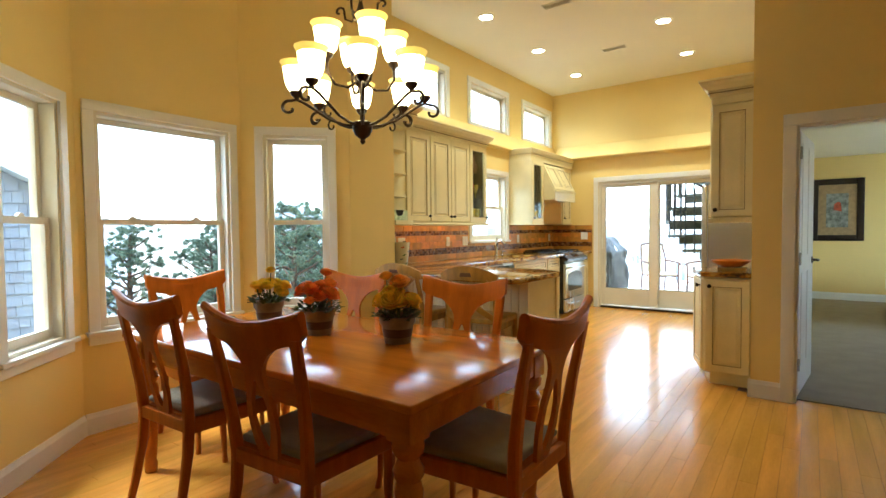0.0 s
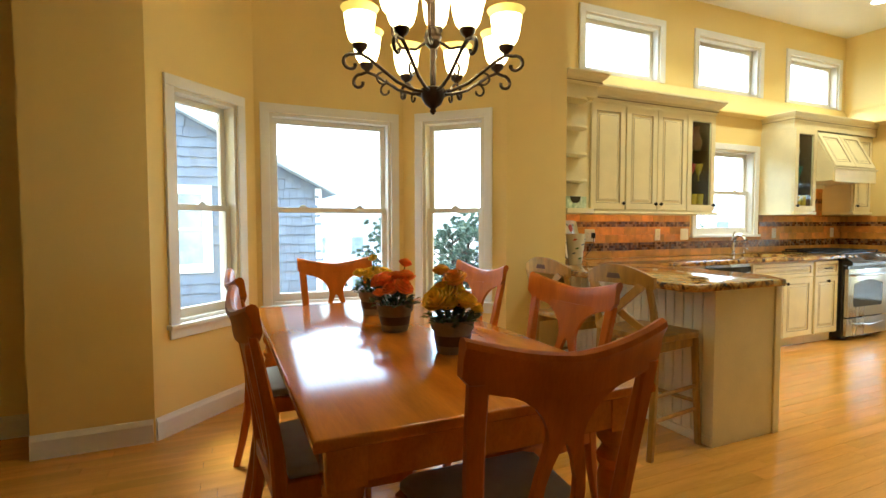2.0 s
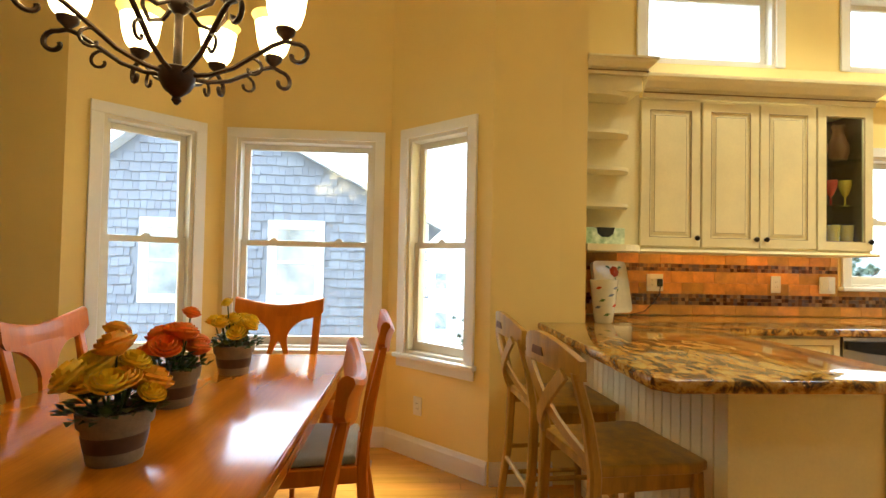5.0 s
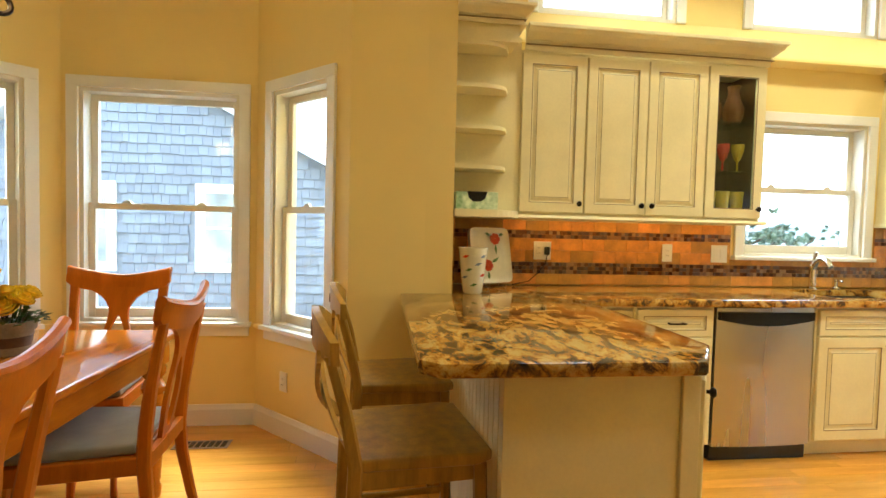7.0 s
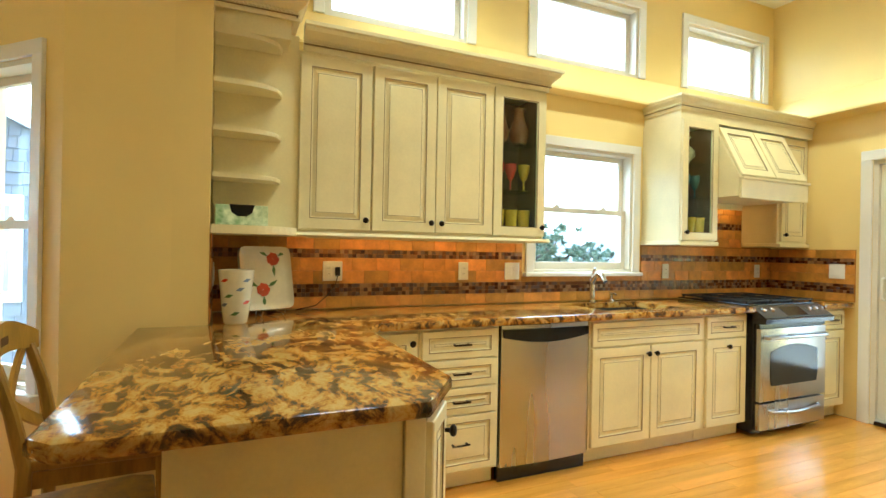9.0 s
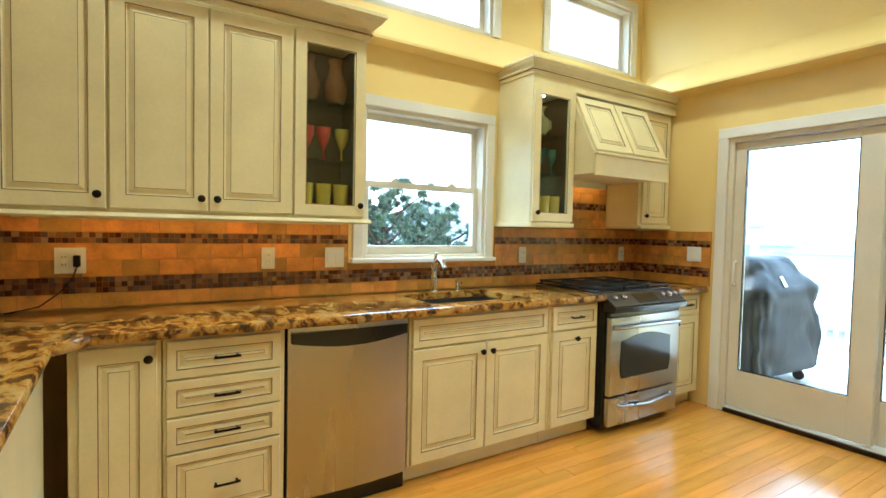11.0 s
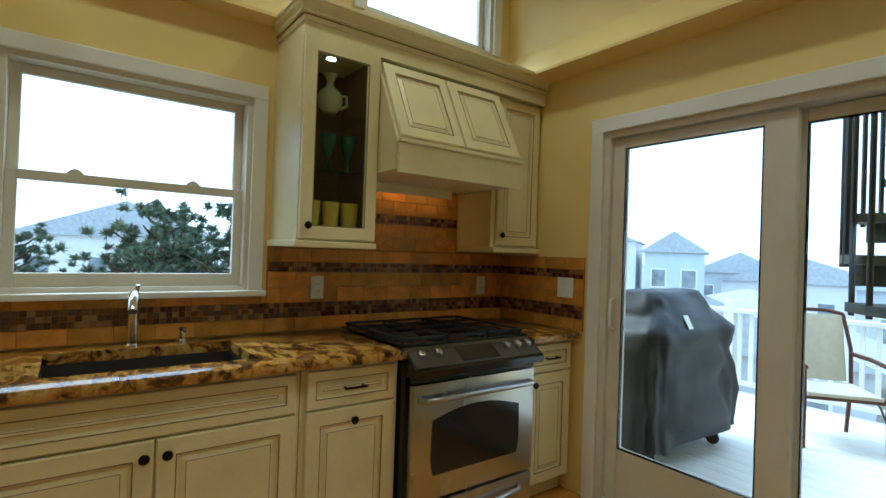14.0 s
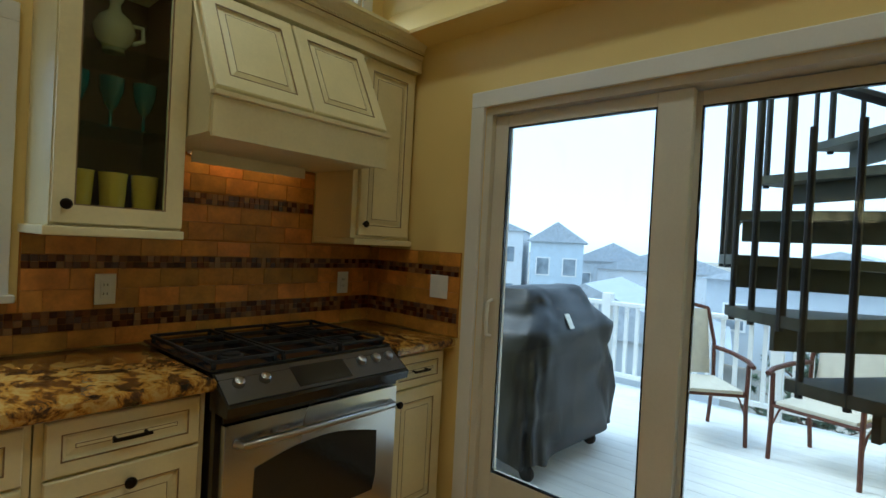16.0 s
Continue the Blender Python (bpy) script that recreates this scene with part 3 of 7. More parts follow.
def crown(name, path, z, label, rope=True, scale=1.0, spread=1.0):
    """Crown moulding swept along a path; spread narrows how far it stands out."""
    wide = scale * spread
    c = thing(name, label, "crown moulding", pose(0, 0, 0), kind="structure")
    part("cornice", moulding(bmesh.new(), [(o * wide, z + h * scale) for o, h in CROWN], path), CREAM, c)
    gl = moulding(bmesh.new(), [(0.0125 * wide, z + 0.029 * scale), (0.0245 * wide, z + 0.029 * scale), (0.0245 * wide, z + 0.033 * scale), (0.0125 * wide, z + 0.033 * scale)], path)
    part("glaze_line", gl, GLAZE, c, "brown glaze in the groove")
    if rope:
        bm = bmesh.new()
        for (ax, ay), (bx, by) in zip(path, path[1:]):
            a, b = Vector((ax, ay)), Vector((bx, by))
            d = (b - a).normalized()
            o = Vector((d.y, -d.x)) * 0.025 * wide
            k = max(1, int((b - a).length / 0.018))
            for i in range(k):
                p = a + (b - a) * ((i + 0.5) / k) + o
                ang = math.degrees(math.atan2(d.y, d.x))
                box(bm, -0.006, 0.006, -0.007, 0.007, -0.006, 0.006, m=pose(p.x, p.y, z + 0.047 * scale, 0, 25, ang))
        part("rope_trim", bm, CREAM, c, "carved rope trim")
    return c


# path runs so that the room lies to its right
crown("crown_moulding", [(-3.49, 5.318), (-3.205, 5.318), (-3.205, 3.80)][::-1], 2.288, "cream glazed crown moulding with a rope trim on the wall cabinets")
part_rail = thing("light_rail", "cream moulding under the wall cabinets", "moulding", pose(0, 0, 0), kind="structure")
part("rail", moulding(bmesh.new(), [(0, 1.325), (0.022, 1.325), (0.03, 1.333), (0.022, 1.349), (0, 1.349)], [(-3.205, 3.74), (-3.205, 5.318), (-3.44, 5.318)]), CREAM, part_rail)


def shelf_unit():
    s = thing("open_shelf", "cream open corner shelf with curved shelves", "shelf", pose(-3.495, 3.384, 0))
    w, back = 0.396, 0.285
    part("back_panel", B(0.0, back, 0, w, 1.35, 2.36), CREAM, s)
    part("fascia", B(back + 0.001, back + 0.165, 0.0, w - 0.06, 2.268, 2.36), CREAM, s)
    part("top_block", B(0.012, back + 0.175, 0.0, w - 0.02, 2.361, 2.375), CREAM, s)
    for z in (1.325, 1.585, 1.80, 2.02, 2.245):
        out = [(back + 0.001, 0.0)]
        for k in range(13):
            f = k / 12
            if z > 1.4:
                out.append((back + 0.035 + 0.135 * math.sqrt(max(0.0, 1 - f ** 4)), (w - 0.085) * f))
            else:
                out.append((back + 0.225 - 0.19 * f ** 5, w * f))
        out.append((back + 0.001, (w - 0.085) if z > 1.4 else w))
        part("shelf", slab(bmesh.new(), out, z, z + (0.022 if z > 1.4 else 0.04), bevel=0.004), CREAM, s)
    return s


shelf_unit()
crown("crown_moulding", [(-3.03, 3.376), (-3.03, 3.73), (-3.22, 3.73)], 2.355, "cream stepped crown moulding on the corner shelf", scale=0.75)

# range side: glass cabinet, hood, narrow cabinet
HG = thing("wall_cabinet", "cream glazed wall cabinet with a glass door beside the hood", "cabinet", pose(-3.145, 6.445, 0, 0, 0, 90), "wall cabinets")
carcass(HG, 0.374, 0.36, 1.365, 2.255, open_front=True)
glass_front(HG, 0.004, 1.375, 0.366, 0.875, handle="l")
for z in (1.69, 1.945):
    part("glass_shelf", B(0.02, 0.355, 0.02, 0.34, z, z + 0.006), SHELFGLASS, HG, "clear glass shelf")
part("base_rail", B(-0.018, 0.376, -0.03, 0.35, 1.335, 1.364, bevel=0.005), CREAM, HG)
HN = thing("wall_cabinet", "narrow cream glazed wall cabinet beside the hood", "cabinet", pose(-3.19, 7.605, 0, 0, 0, 90), "wall cabinets")
carcass(HN, 0.385, 0.305, 1.375, 2.255)
front(HN, "cabinet_door", 0.03, 1.39, 0.33, 0.85, handle="lb", rail=0.05)
part("base_rail", B(-0.0, 0.385, -0.03, 0.30, 1.345, 1.374, bevel=0.005), CREAM, HN)


def hood():
    h = thing("range_hood", "cream wooden range hood with a sloped panelled front", "range hood", pose(-3.495, 6.822, 0))
    w = 0.78
    prof = [(0, 1.70), (0.53, 1.70), (0.53, 1.84), (0.33, 2.235), (0, 2.235)]
    part("body", prism(bmesh.new(), prof, w), CREAM, h)
    part("fascia", B(0.531, 0.548, 0.005, w - 0.005, 1.685, 1.82, bevel=0.002), CREAM, h)
    part("ledge", B(0.50, 0.565, -0.006 + 0.008, w - 0.002, 1.821, 1.838, bevel=0.004), CREAM, h)
    ln = math.hypot(0.20, 0.395)
    ang = math.degrees(math.atan2(0.20, 0.395))
    for k in (0, 1):
        # front panels lean back with the hood
        m = pose(0.531, 0.012 + k * 0.382, 1.845, 0, 0, 90) @ pose(0, 0, 0, -ang, 0, 0)
        bm = door_mesh(0.372, ln - 0.015, 0.055)
        bmesh.ops.transform(bm, matrix=m, verts=bm.verts)
        p = part("hood_panel", bm, CREAM, h)
        for ins, t, y in ((0.054, 0.0045, -0.02), (0.086, 0.0025, -0.0168)):
            bm = bmesh.new()
            ring_lines(bm, 0, 0, 0.372, ln - 0.015, ins, t, y)
            bmesh.ops.transform(bm, matrix=m, verts=bm.verts)
            part("glaze_line", bm, GLAZE, p, "brown glaze in the grooves")


hood()
part("frieze", B(-3.495, -3.15, 6.45, 7.99, 2.257, 2.335), CREAM, thing("hood_frieze", "cream board above the hood cabinets", "moulding", pose(0, 0, 0), kind="structure"))
crown("crown_moulding", [(-3.49, 6.448), (-3.148, 6.448), (-3.148, 7.99)], 2.322, "cream glazed crown moulding above the range hood", scale=0.8, spread=0.55)

# base cabinets along the west wall
BF = -2.89


def base(y0, y1, label, depth=0.59, x=BF, top=0.872):
    b = thing("base_cabinet", label, "cabinet", pose(x, y0, 0, 0, 0, 90), "base cabinets")
    w = y1 - y0 - 0.002
    part("body", B(0, w, 0.0005, depth, 0.10, top), CREAM, b)
    part("toe_kick", B(0, w, 0.06, 0.08, 0.002, 0.099), CREAM, b)
    return b, w


b, w = base(4.06, 4.352, "cream glazed corner base cabinet with one door")
front(b, "cabinet_door", 0.03, 0.115, 0.245, 0.735, handle="rt")
b, w = base(4.354, 4.818, "cream glazed base cabinet with four drawers")
for z0, z1 in ((0.705, 0.853), (0.557, 0.698), (0.412, 0.550), (0.115, 0.405)):
    front(b, "drawer_front", 0.01, z0, w - 0.03, z1 - z0, rail=0.036, handle="m")
b, w = base(5.432, 6.386, "cream glazed sink base cabinet with two doors", top=0.66)
part("front_rail", B(0, w, 0.0005, 0.02, 0.661, 0.872), CREAM, b)
front(b, "false_front", 0.012, 0.707, w - 0.03, 0.146, rail=0.036)
front(b, "cabinet_door", 0.012, 0.11, (w - 0.036) / 2, 0.588, handle="rt")
front(b, "cabinet_door", 0.018 + (w - 0.036) / 2, 0.11, (w - 0.036) / 2, 0.588, handle="lt")
b, w = base(6.388, 6.822, "narrow cream base cabinet with a drawer and a door")
front(b, "drawer_front", 0.02, 0.707, w - 0.04, 0.146, rail=0.036, handle="m")
front(b, "cabinet_door", 0.02, 0.11, w - 0.04, 0.588, handle="mt")
b, w = base(7.607, 7.985, "narrow cream base cabinet with a drawer and a door")
front(b, "drawer_front", 0.02, 0.707, w - 0.045, 0.146, rail=0.036, handle="m")
front(b, "cabinet_door", 0.02, 0.11, w - 0.045, 0.588, handle="lt")


def offset(outline, d):
    n = len(outline)
    out = []
    for k in range(n):
        p, a, b = (Vector(outline[i % n]) for i in (k, k - 1, k + 1))
        d1, d2 = (p - a).normalized(), (b - p).normalized()
        n1, n2 = Vector((-d1.y, d1.x)), Vector((-d2.y, d2.x))
        mid = (n1 + n2).normalized()
        mid = mid / max(0.3, mid.dot(n1))
        out.append((p.x + mid.x * d, p.y + mid.y * d))
    return out


def worktop(name, outline, label, hole=None):
    """Polished stone, outline counter-clockwise, with a rounded edge and perhaps a hole for a sink."""
    bm = bmesh.new()
    rings = []
    for d, z in ((0.006, 0.874), (0.0, 0.882), (0.0, 0.902), (0.004, 0.911), (0.012, 0.914)):
        rings.append([bm.verts.new((x, y, z)) for x, y in offset(outline, d)])
    n = len(outline)
    for a, b in zip(rings, rings[1:]):
        for k in range(n):
            bm.faces.new((a[k], a[(k + 1) % n], b[(k + 1) % n], b[k]))
    if hole is None:
        bm.faces.new(rings[-1])
        bm.faces.new(rings[0][::-1])
    else:
        hx0, hx1, hy0, hy1 = hole
        for ring, z, flip in ((rings[-1], 0.914, False), (rings[0], 0.874, True)):
            hv = [bm.verts.new(v) for v in ((hx0, hy0, z), (hx0, hy1, z), (hx1, hy1, z), (hx1, hy0, z))]
            edges = [bm.edges.get((ring[k], ring[(k + 1) % n])) for k in range(n)]
            edges += [bm.edges.new((hv[k], hv[(k + 1) % 4])) for k in range(4)]
            bmesh.ops.triangle_fill(bm, use_beauty=True, edges=edges)
        for k in range(4):
            pts = ((hx0, hy0), (hx0, hy1), (hx1, hy1), (hx1, hy0))
            a, b = pts[k], pts[(k + 1) % 4]
            bm.faces.new([bm.verts.new(v) for v in ((*a, 0.874), (*b, 0.874), (*b, 0.914), (*a, 0.914))])
        bmesh.ops.remove_doubles(bm, verts=bm.verts, dist=1e-5)
    return single(name, bm, GRANITE, label, "countertop", smooth=True)


SINK = (-3.34, -2.945, 5.60, 6.24)
worktop("countertop", [(-3.487, 3.386), (-2.992, 3.386), (-2.992, 3.105), (-1.665, 3.105), (-1.612, 3.158), (-1.612, 3.89), (-1.815, 4.035), (-2.70, 4.035), (-2.82, 4.13), (-2.82, 6.822), (-3.487, 6.822)],
        "polished gold and brown granite countertop with a peninsula", SINK)
worktop("countertop", [(-3.487, 7.604), (-2.82, 7.604), (-2.82, 7.986), (-3.487, 7.986)], "small polished granite countertop beside the range")


def peninsula():
    p = thing("peninsula_base", "cream peninsula base with beadboard and a flat end panel", "cabinet")
    part("body", B(-2.95, -1.655, 3.355, 3.88, 0.10, 0.872), CREAM, p)
    part("plinth", B(-2.95, -1.68, 3.36, 3.84, 0.0, 0.099), CREAM, p)
    part("end_panel", B(-1.654, -1.636, 3.33, 3.828, 0.0, 0.872, bevel=0.002), CREAM, p)
    part("end_stile", B(-1.654, -1.626, 3.829, 3.882, 0.0, 0.872, bevel=0.004), CREAM, p)
    n = 20
    for k in range(n):
        x0 = -2.945 + k * 1.29 / n
        part("bead_board", B(x0 + 0.003, x0 + 1.29 / n - 0.003, 3.338, 3.354, 0.05, 0.872, bevel=0.003), CREAM, p)
    part("bead_groove", B(-2.945, -1.655, 3.349, 3.3545, 0.05, 0.871), GLAZE, p, "brown glaze between the boards")
    part("base_strip", B(-2.945, -1.655, 3.325, 3.354, 0.0, 0.049, bevel=0.004), CREAM, p)
    # angled door under the clipped corner of the stone
    m = pose(-1.652, 3.890, 0, 0, 0, 146)
    bm = door_mesh(0.185, 0.735, 0.040, 0.008, 0.115)
    bmesh.ops.transform(bm, matrix=m, verts=bm.verts)
    door = part("corner_door", bm, CREAM, p)
    for ins, t, y in ((0.039, 0.0036, -0.02), (0.071, 0.002, -0.0168)):
        bm = bmesh.new()
        ring_lines(bm, 0.008, 0.115, 0.185, 0.735, ins, t, y)
        bmesh.ops.transform(bm, matrix=m, verts=bm.verts)
        part("glaze_line", bm, GLAZE, door, "brown glaze in the grooves")
    part("corner_body", slab(bmesh.new(), [(-1.660, 3.881), (-1.826, 3.995), (-2.86, 3.995), (-2.86, 3.881)], 0.10, 0.872), CREAM, p)
    part("knob", lathe(bmesh.new(), [(0.006, 0), (0.006, 0.012), (0.015, 0.018), (0.0165, 0.025), (0.012, 0.031), (0.004, 0.033)], 14, m @ pose(0.170, -0.0195, 0.775, 90)), KNOB, door, "round dark bronze knob", smooth=True)


peninsula()


# ---- dining table and chairs ----
def sweep(bm, stations):
    """A bar of rectangular sections: (x, y, z, width, depth) from one end to the other."""
    rings = []
    for x, y, z, w, d in stations:
        c = min(w, d) * 0.22
        rings.append([bm.verts.new((x + a, y + b, z)) for a, b in ((-w / 2 + c, -d / 2), (w / 2 - c, -d / 2), (w / 2, -d / 2 + c), (w / 2, d / 2 - c), (w / 2 - c, d / 2), (-w / 2 + c, d / 2), (-w / 2, d / 2 - c), (-w / 2, -d / 2 + c))])
    for a, b in zip(rings, rings[1:]):
        for k in range(8):
            bm.faces.new((a[k], a[(k + 1) % 8], b[(k + 1) % 8], b[k]))
    bm.faces.new(rings[0][::-1])
    bm.faces.new(rings[-1])
    return bm


def dining_table():
    t = thing("dining_table", "glossy honey-stained wooden dining table with turned legs", "table", pose(-1.857, 1.565, -0.018))
    L, W = 0.985, 0.51
    part("tabletop", slab(bmesh.new(), [(-L, -W), (L, -W), (L, W), (-L, W)], 0.738, 0.77, bevel=0.009), TABLEWOOD, t, smooth=True)
    for x0, x1, y0, y1 in ((-L + 0.13, L - 0.13, -W + 0.04, -W + 0.06), (-L + 0.13, L - 0.13, W - 0.06, W - 0.04), (-L + 0.04, -L + 0.06, -W + 0.13, W - 0.13), (L - 0.06, L - 0.04, -W + 0.13, W - 0.13)):
        part("apron", B(x0, x1, y0, y1, 0.635, 0.737, bevel=0.004), TABLEWOOD, t)
    prof = [(0.022, 0.0), (0.030, 0.02), (0.034, 0.06), (0.026, 0.085), (0.030, 0.10), (0.036, 0.20), (0.044, 0.38), (0.048, 0.46), (0.040, 0.495), (0.050, 0.51), (0.052, 0.53), (0.042, 0.545), (0.034, 0.565), (0.050, 0.585), (0.054, 0.61), (0.046, 0.63)]
    for sx in (-1, 1):
        for sy in (-1, 1):
            bm = bmesh.new()
            lathe(bm, prof, 20, pose(sx * (L - 0.085), sy * (W - 0.085), 0))
            box(bm, sx * (L - 0.085) - 0.05, sx * (L - 0.085) + 0.05, sy * (W - 0.085) - 0.05, sy * (W - 0.085) + 0.05, 0.625, 0.737, bevel=0.005)
            part("leg", bm, TABLEWOOD, t, smooth=True)
    return t


dining_table()


def dining_chair(m):
    c = thing("dining_chair", "orange-stained wooden dining chair with a vase splat and taupe seat", "chair", m, "chairs round the table")
    # seat frame and cushion; the chair faces +y
    out = [(-0.205, -0.20), (0.205, -0.20), (0.245, 0.20), (0.20, 0.235), (-0.20, 0.235), (-0.245, 0.20)]
    part("seat_frame", slab(bmesh.new(), out, 0.39, 0.455, bevel=0.006), CHAIRWOOD, c, smooth=True)
    bm = slab(bmesh.new(), offset(out, 0.012), 0.456, 0.495, bevel=0.017)
    part("seat", bm, FABRIC, c, "taupe upholstered seat", smooth=True)
    for s in (-1, 1):
        part("front_leg", sweep(bmesh.new(), [(s * 0.215, 0.215, 0.0, 0.028, 0.028), (s * 0.207, 0.208, 0.05, 0.022, 0.022), (s * 0.205, 0.20, 0.20, 0.030, 0.030), (s * 0.212, 0.205, 0.32, 0.042, 0.042), (s * 0.212, 0.20, 0.40, 0.046, 0.046)]), CHAIRWOOD, c, smooth=True)
        part("back_post", sweep(bmesh.new(), [(s * 0.200, -0.285, 0.0, 0.026, 0.032), (s * 0.196, -0.255, 0.12, 0.030, 0.036), (s * 0.190, -0.222, 0.30, 0.034, 0.042), (s * 0.190, -0.212, 0.43, 0.036, 0.046), (s * 0.200, -0.222, 0.56, 0.040, 0.042), (s * 0.212, -0.243, 0.70, 0.042, 0.036), (s * 0.219, -0.266, 0.82, 0.044, 0.030), (s * 0.223, -0.286, 0.915, 0.046, 0.024)]), CHAIRWOOD, c, smooth=True)
    # crest rail, bowed back in the middle with raised ends and a rolled top edge
    bm = bmesh.new()
    cols = []
    for k in range(21):
        u = -1 + k / 10
        x, y = 0.258 * u, -0.300 + 0.026 * u * u
        top = 0.966 + 0.047 * abs(u) ** 1.6
        low = 0.868 + 0.042 * u * u + 0.02 * max(0, abs(u) - 0.9) / 0.1
        h = top - low
        sec = ((0.012, low), (0.005, low + 0.55 * h), (0.002, top - 0.014), (-0.006, top - 0.003), (-0.018, top), (-0.030, top - 0.006), (-0.034, top - 0.018), (-0.026, top - 0.032), (-0.019, low + 0.45 * h), (-0.013, low))
        cols.append([bm.verts.new((x, y + a, z)) for a, z in sec])
    for a, b in zip(cols, cols[1:]):
        for k in range(10):
            j = (k + 1) % 10
            bm.faces.new((a[k], b[k], b[j], a[j]))
    bm.faces.new(cols[0])
    bm.faces.new(cols[-1][::-1])
    part("crest_rail", bm, CHAIRWOOD, c, smooth=True)
    # vase splat: flares into the crest, narrows to a waist, then opens into a loop
    bm = bmesh.new()
    outer = [(0.0, 0.452), (0.165, 0.452), (0.150, 0.436), (0.118, 0.420), (0.088, 0.398), (0.066, 0.372), (0.052, 0.345), (0.047, 0.318), (0.052, 0.28), (0.064, 0.23), (0.073, 0.17), (0.072, 0.11), (0.060, 0.05), (0.048, 0.0), (0.0, 0.0)]
    inner = [(0.0, 0.032), (0.014, 0.042), (0.034, 0.09), (0.045, 0.15), (0.041, 0.205), (0.026, 0.255), (0.009, 0.295), (0.0, 0.302)]
    for s in (-1, 1):
        prism(bm, [(s * x, z) for x, z in outer + inner], 0.016, pose(0, -0.222, 0.452, 10, 0, 0), bevel=0)
    part("splat", bm, CHAIRWOOD, c, smooth=False)
    part("back_rail", B(-0.175, 0.175, -0.232, -0.206, 0.40, 0.455, bevel=0.004), CHAIRWOOD, c)
    return c


first = dining_chair(pose(-2.305, 1.225, 0, 0, 0, 3))
copy_thing(first, pose(-1.515, 1.225, 0, 0, 0, 4))
copy_thing(first, pose(-2.34, 1.985, 0, 0, 0, 184))
copy_thing(first, pose(-1.45, 1.945, 0, 0, 0, 185))
copy_thing(first, pose(-2.97, 1.61, 0, 0, 0, -90))
copy_thing(first, pose(-0.915, 1.567, 0, 0, 0, 89))


# ---- dishwasher, range, sink ----
def dishwasher():
    d = thing("dishwasher", "stainless steel dishwasher with a black curved control strip", "dishwasher", pose(-2.885, 4.822, 0, 0, 0, 90))
    w = 0.606
    part("body", B(0.002, w - 0.002, 0.03, 0.58, 0.09, 0.868), BLACKGLOSS, d, "black casing")
    part("toe_panel", B(0.01, w - 0.01, 0.02, 0.06, 0.004, 0.089), BLACKGLOSS, d, "black toe panel")
    bm = bmesh.new()
    cols = []
    for k in range(13):
        u = k / 12
        y = 0.0 - 0.014 * math.sin(math.pi * u)
        cols.append([bm.verts.new(v) for v in ((0.008 + u * (w - 0.016), y, 0.09), (0.008 + u * (w - 0.016), y, 0.862), (0.008 + u * (w - 0.016), 0.029, 0.862), (0.008 + u * (w - 0.016), 0.029, 0.09))])
    for a, b in zip(cols, cols[1:]):
        for k in range(4):
            bm.faces.new((a[k], b[k], b[(k + 1) % 4], a[(k + 1) % 4]))
    bm.faces.new(cols[0])
    bm.faces.new(cols[-1][::-1])
    part("door", bm, STEEL, d, "brushed steel door", smooth=True)
    out = [(0.02, 0.84), (w - 0.02, 0.84), (w - 0.022, 0.795)]
    for k in range(9):
        u = 1 - (k + 1) / 10
        out.append((0.022 + u * (w - 0.044), 0.795 - 0.032 * math.sin(math.pi * u)))
    out.append((0.022, 0.795))
    part("control_strip", prism(bmesh.new(), out, 0.02, pose(0, -0.021, 0)), BLACKGLOSS, d, "glossy black control strip")


dishwasher()


DARKSTEEL = mat("dark_stainless", (0.15, 0.145, 0.14), 0.3, metal=0.9, var=0.04, scale=4)


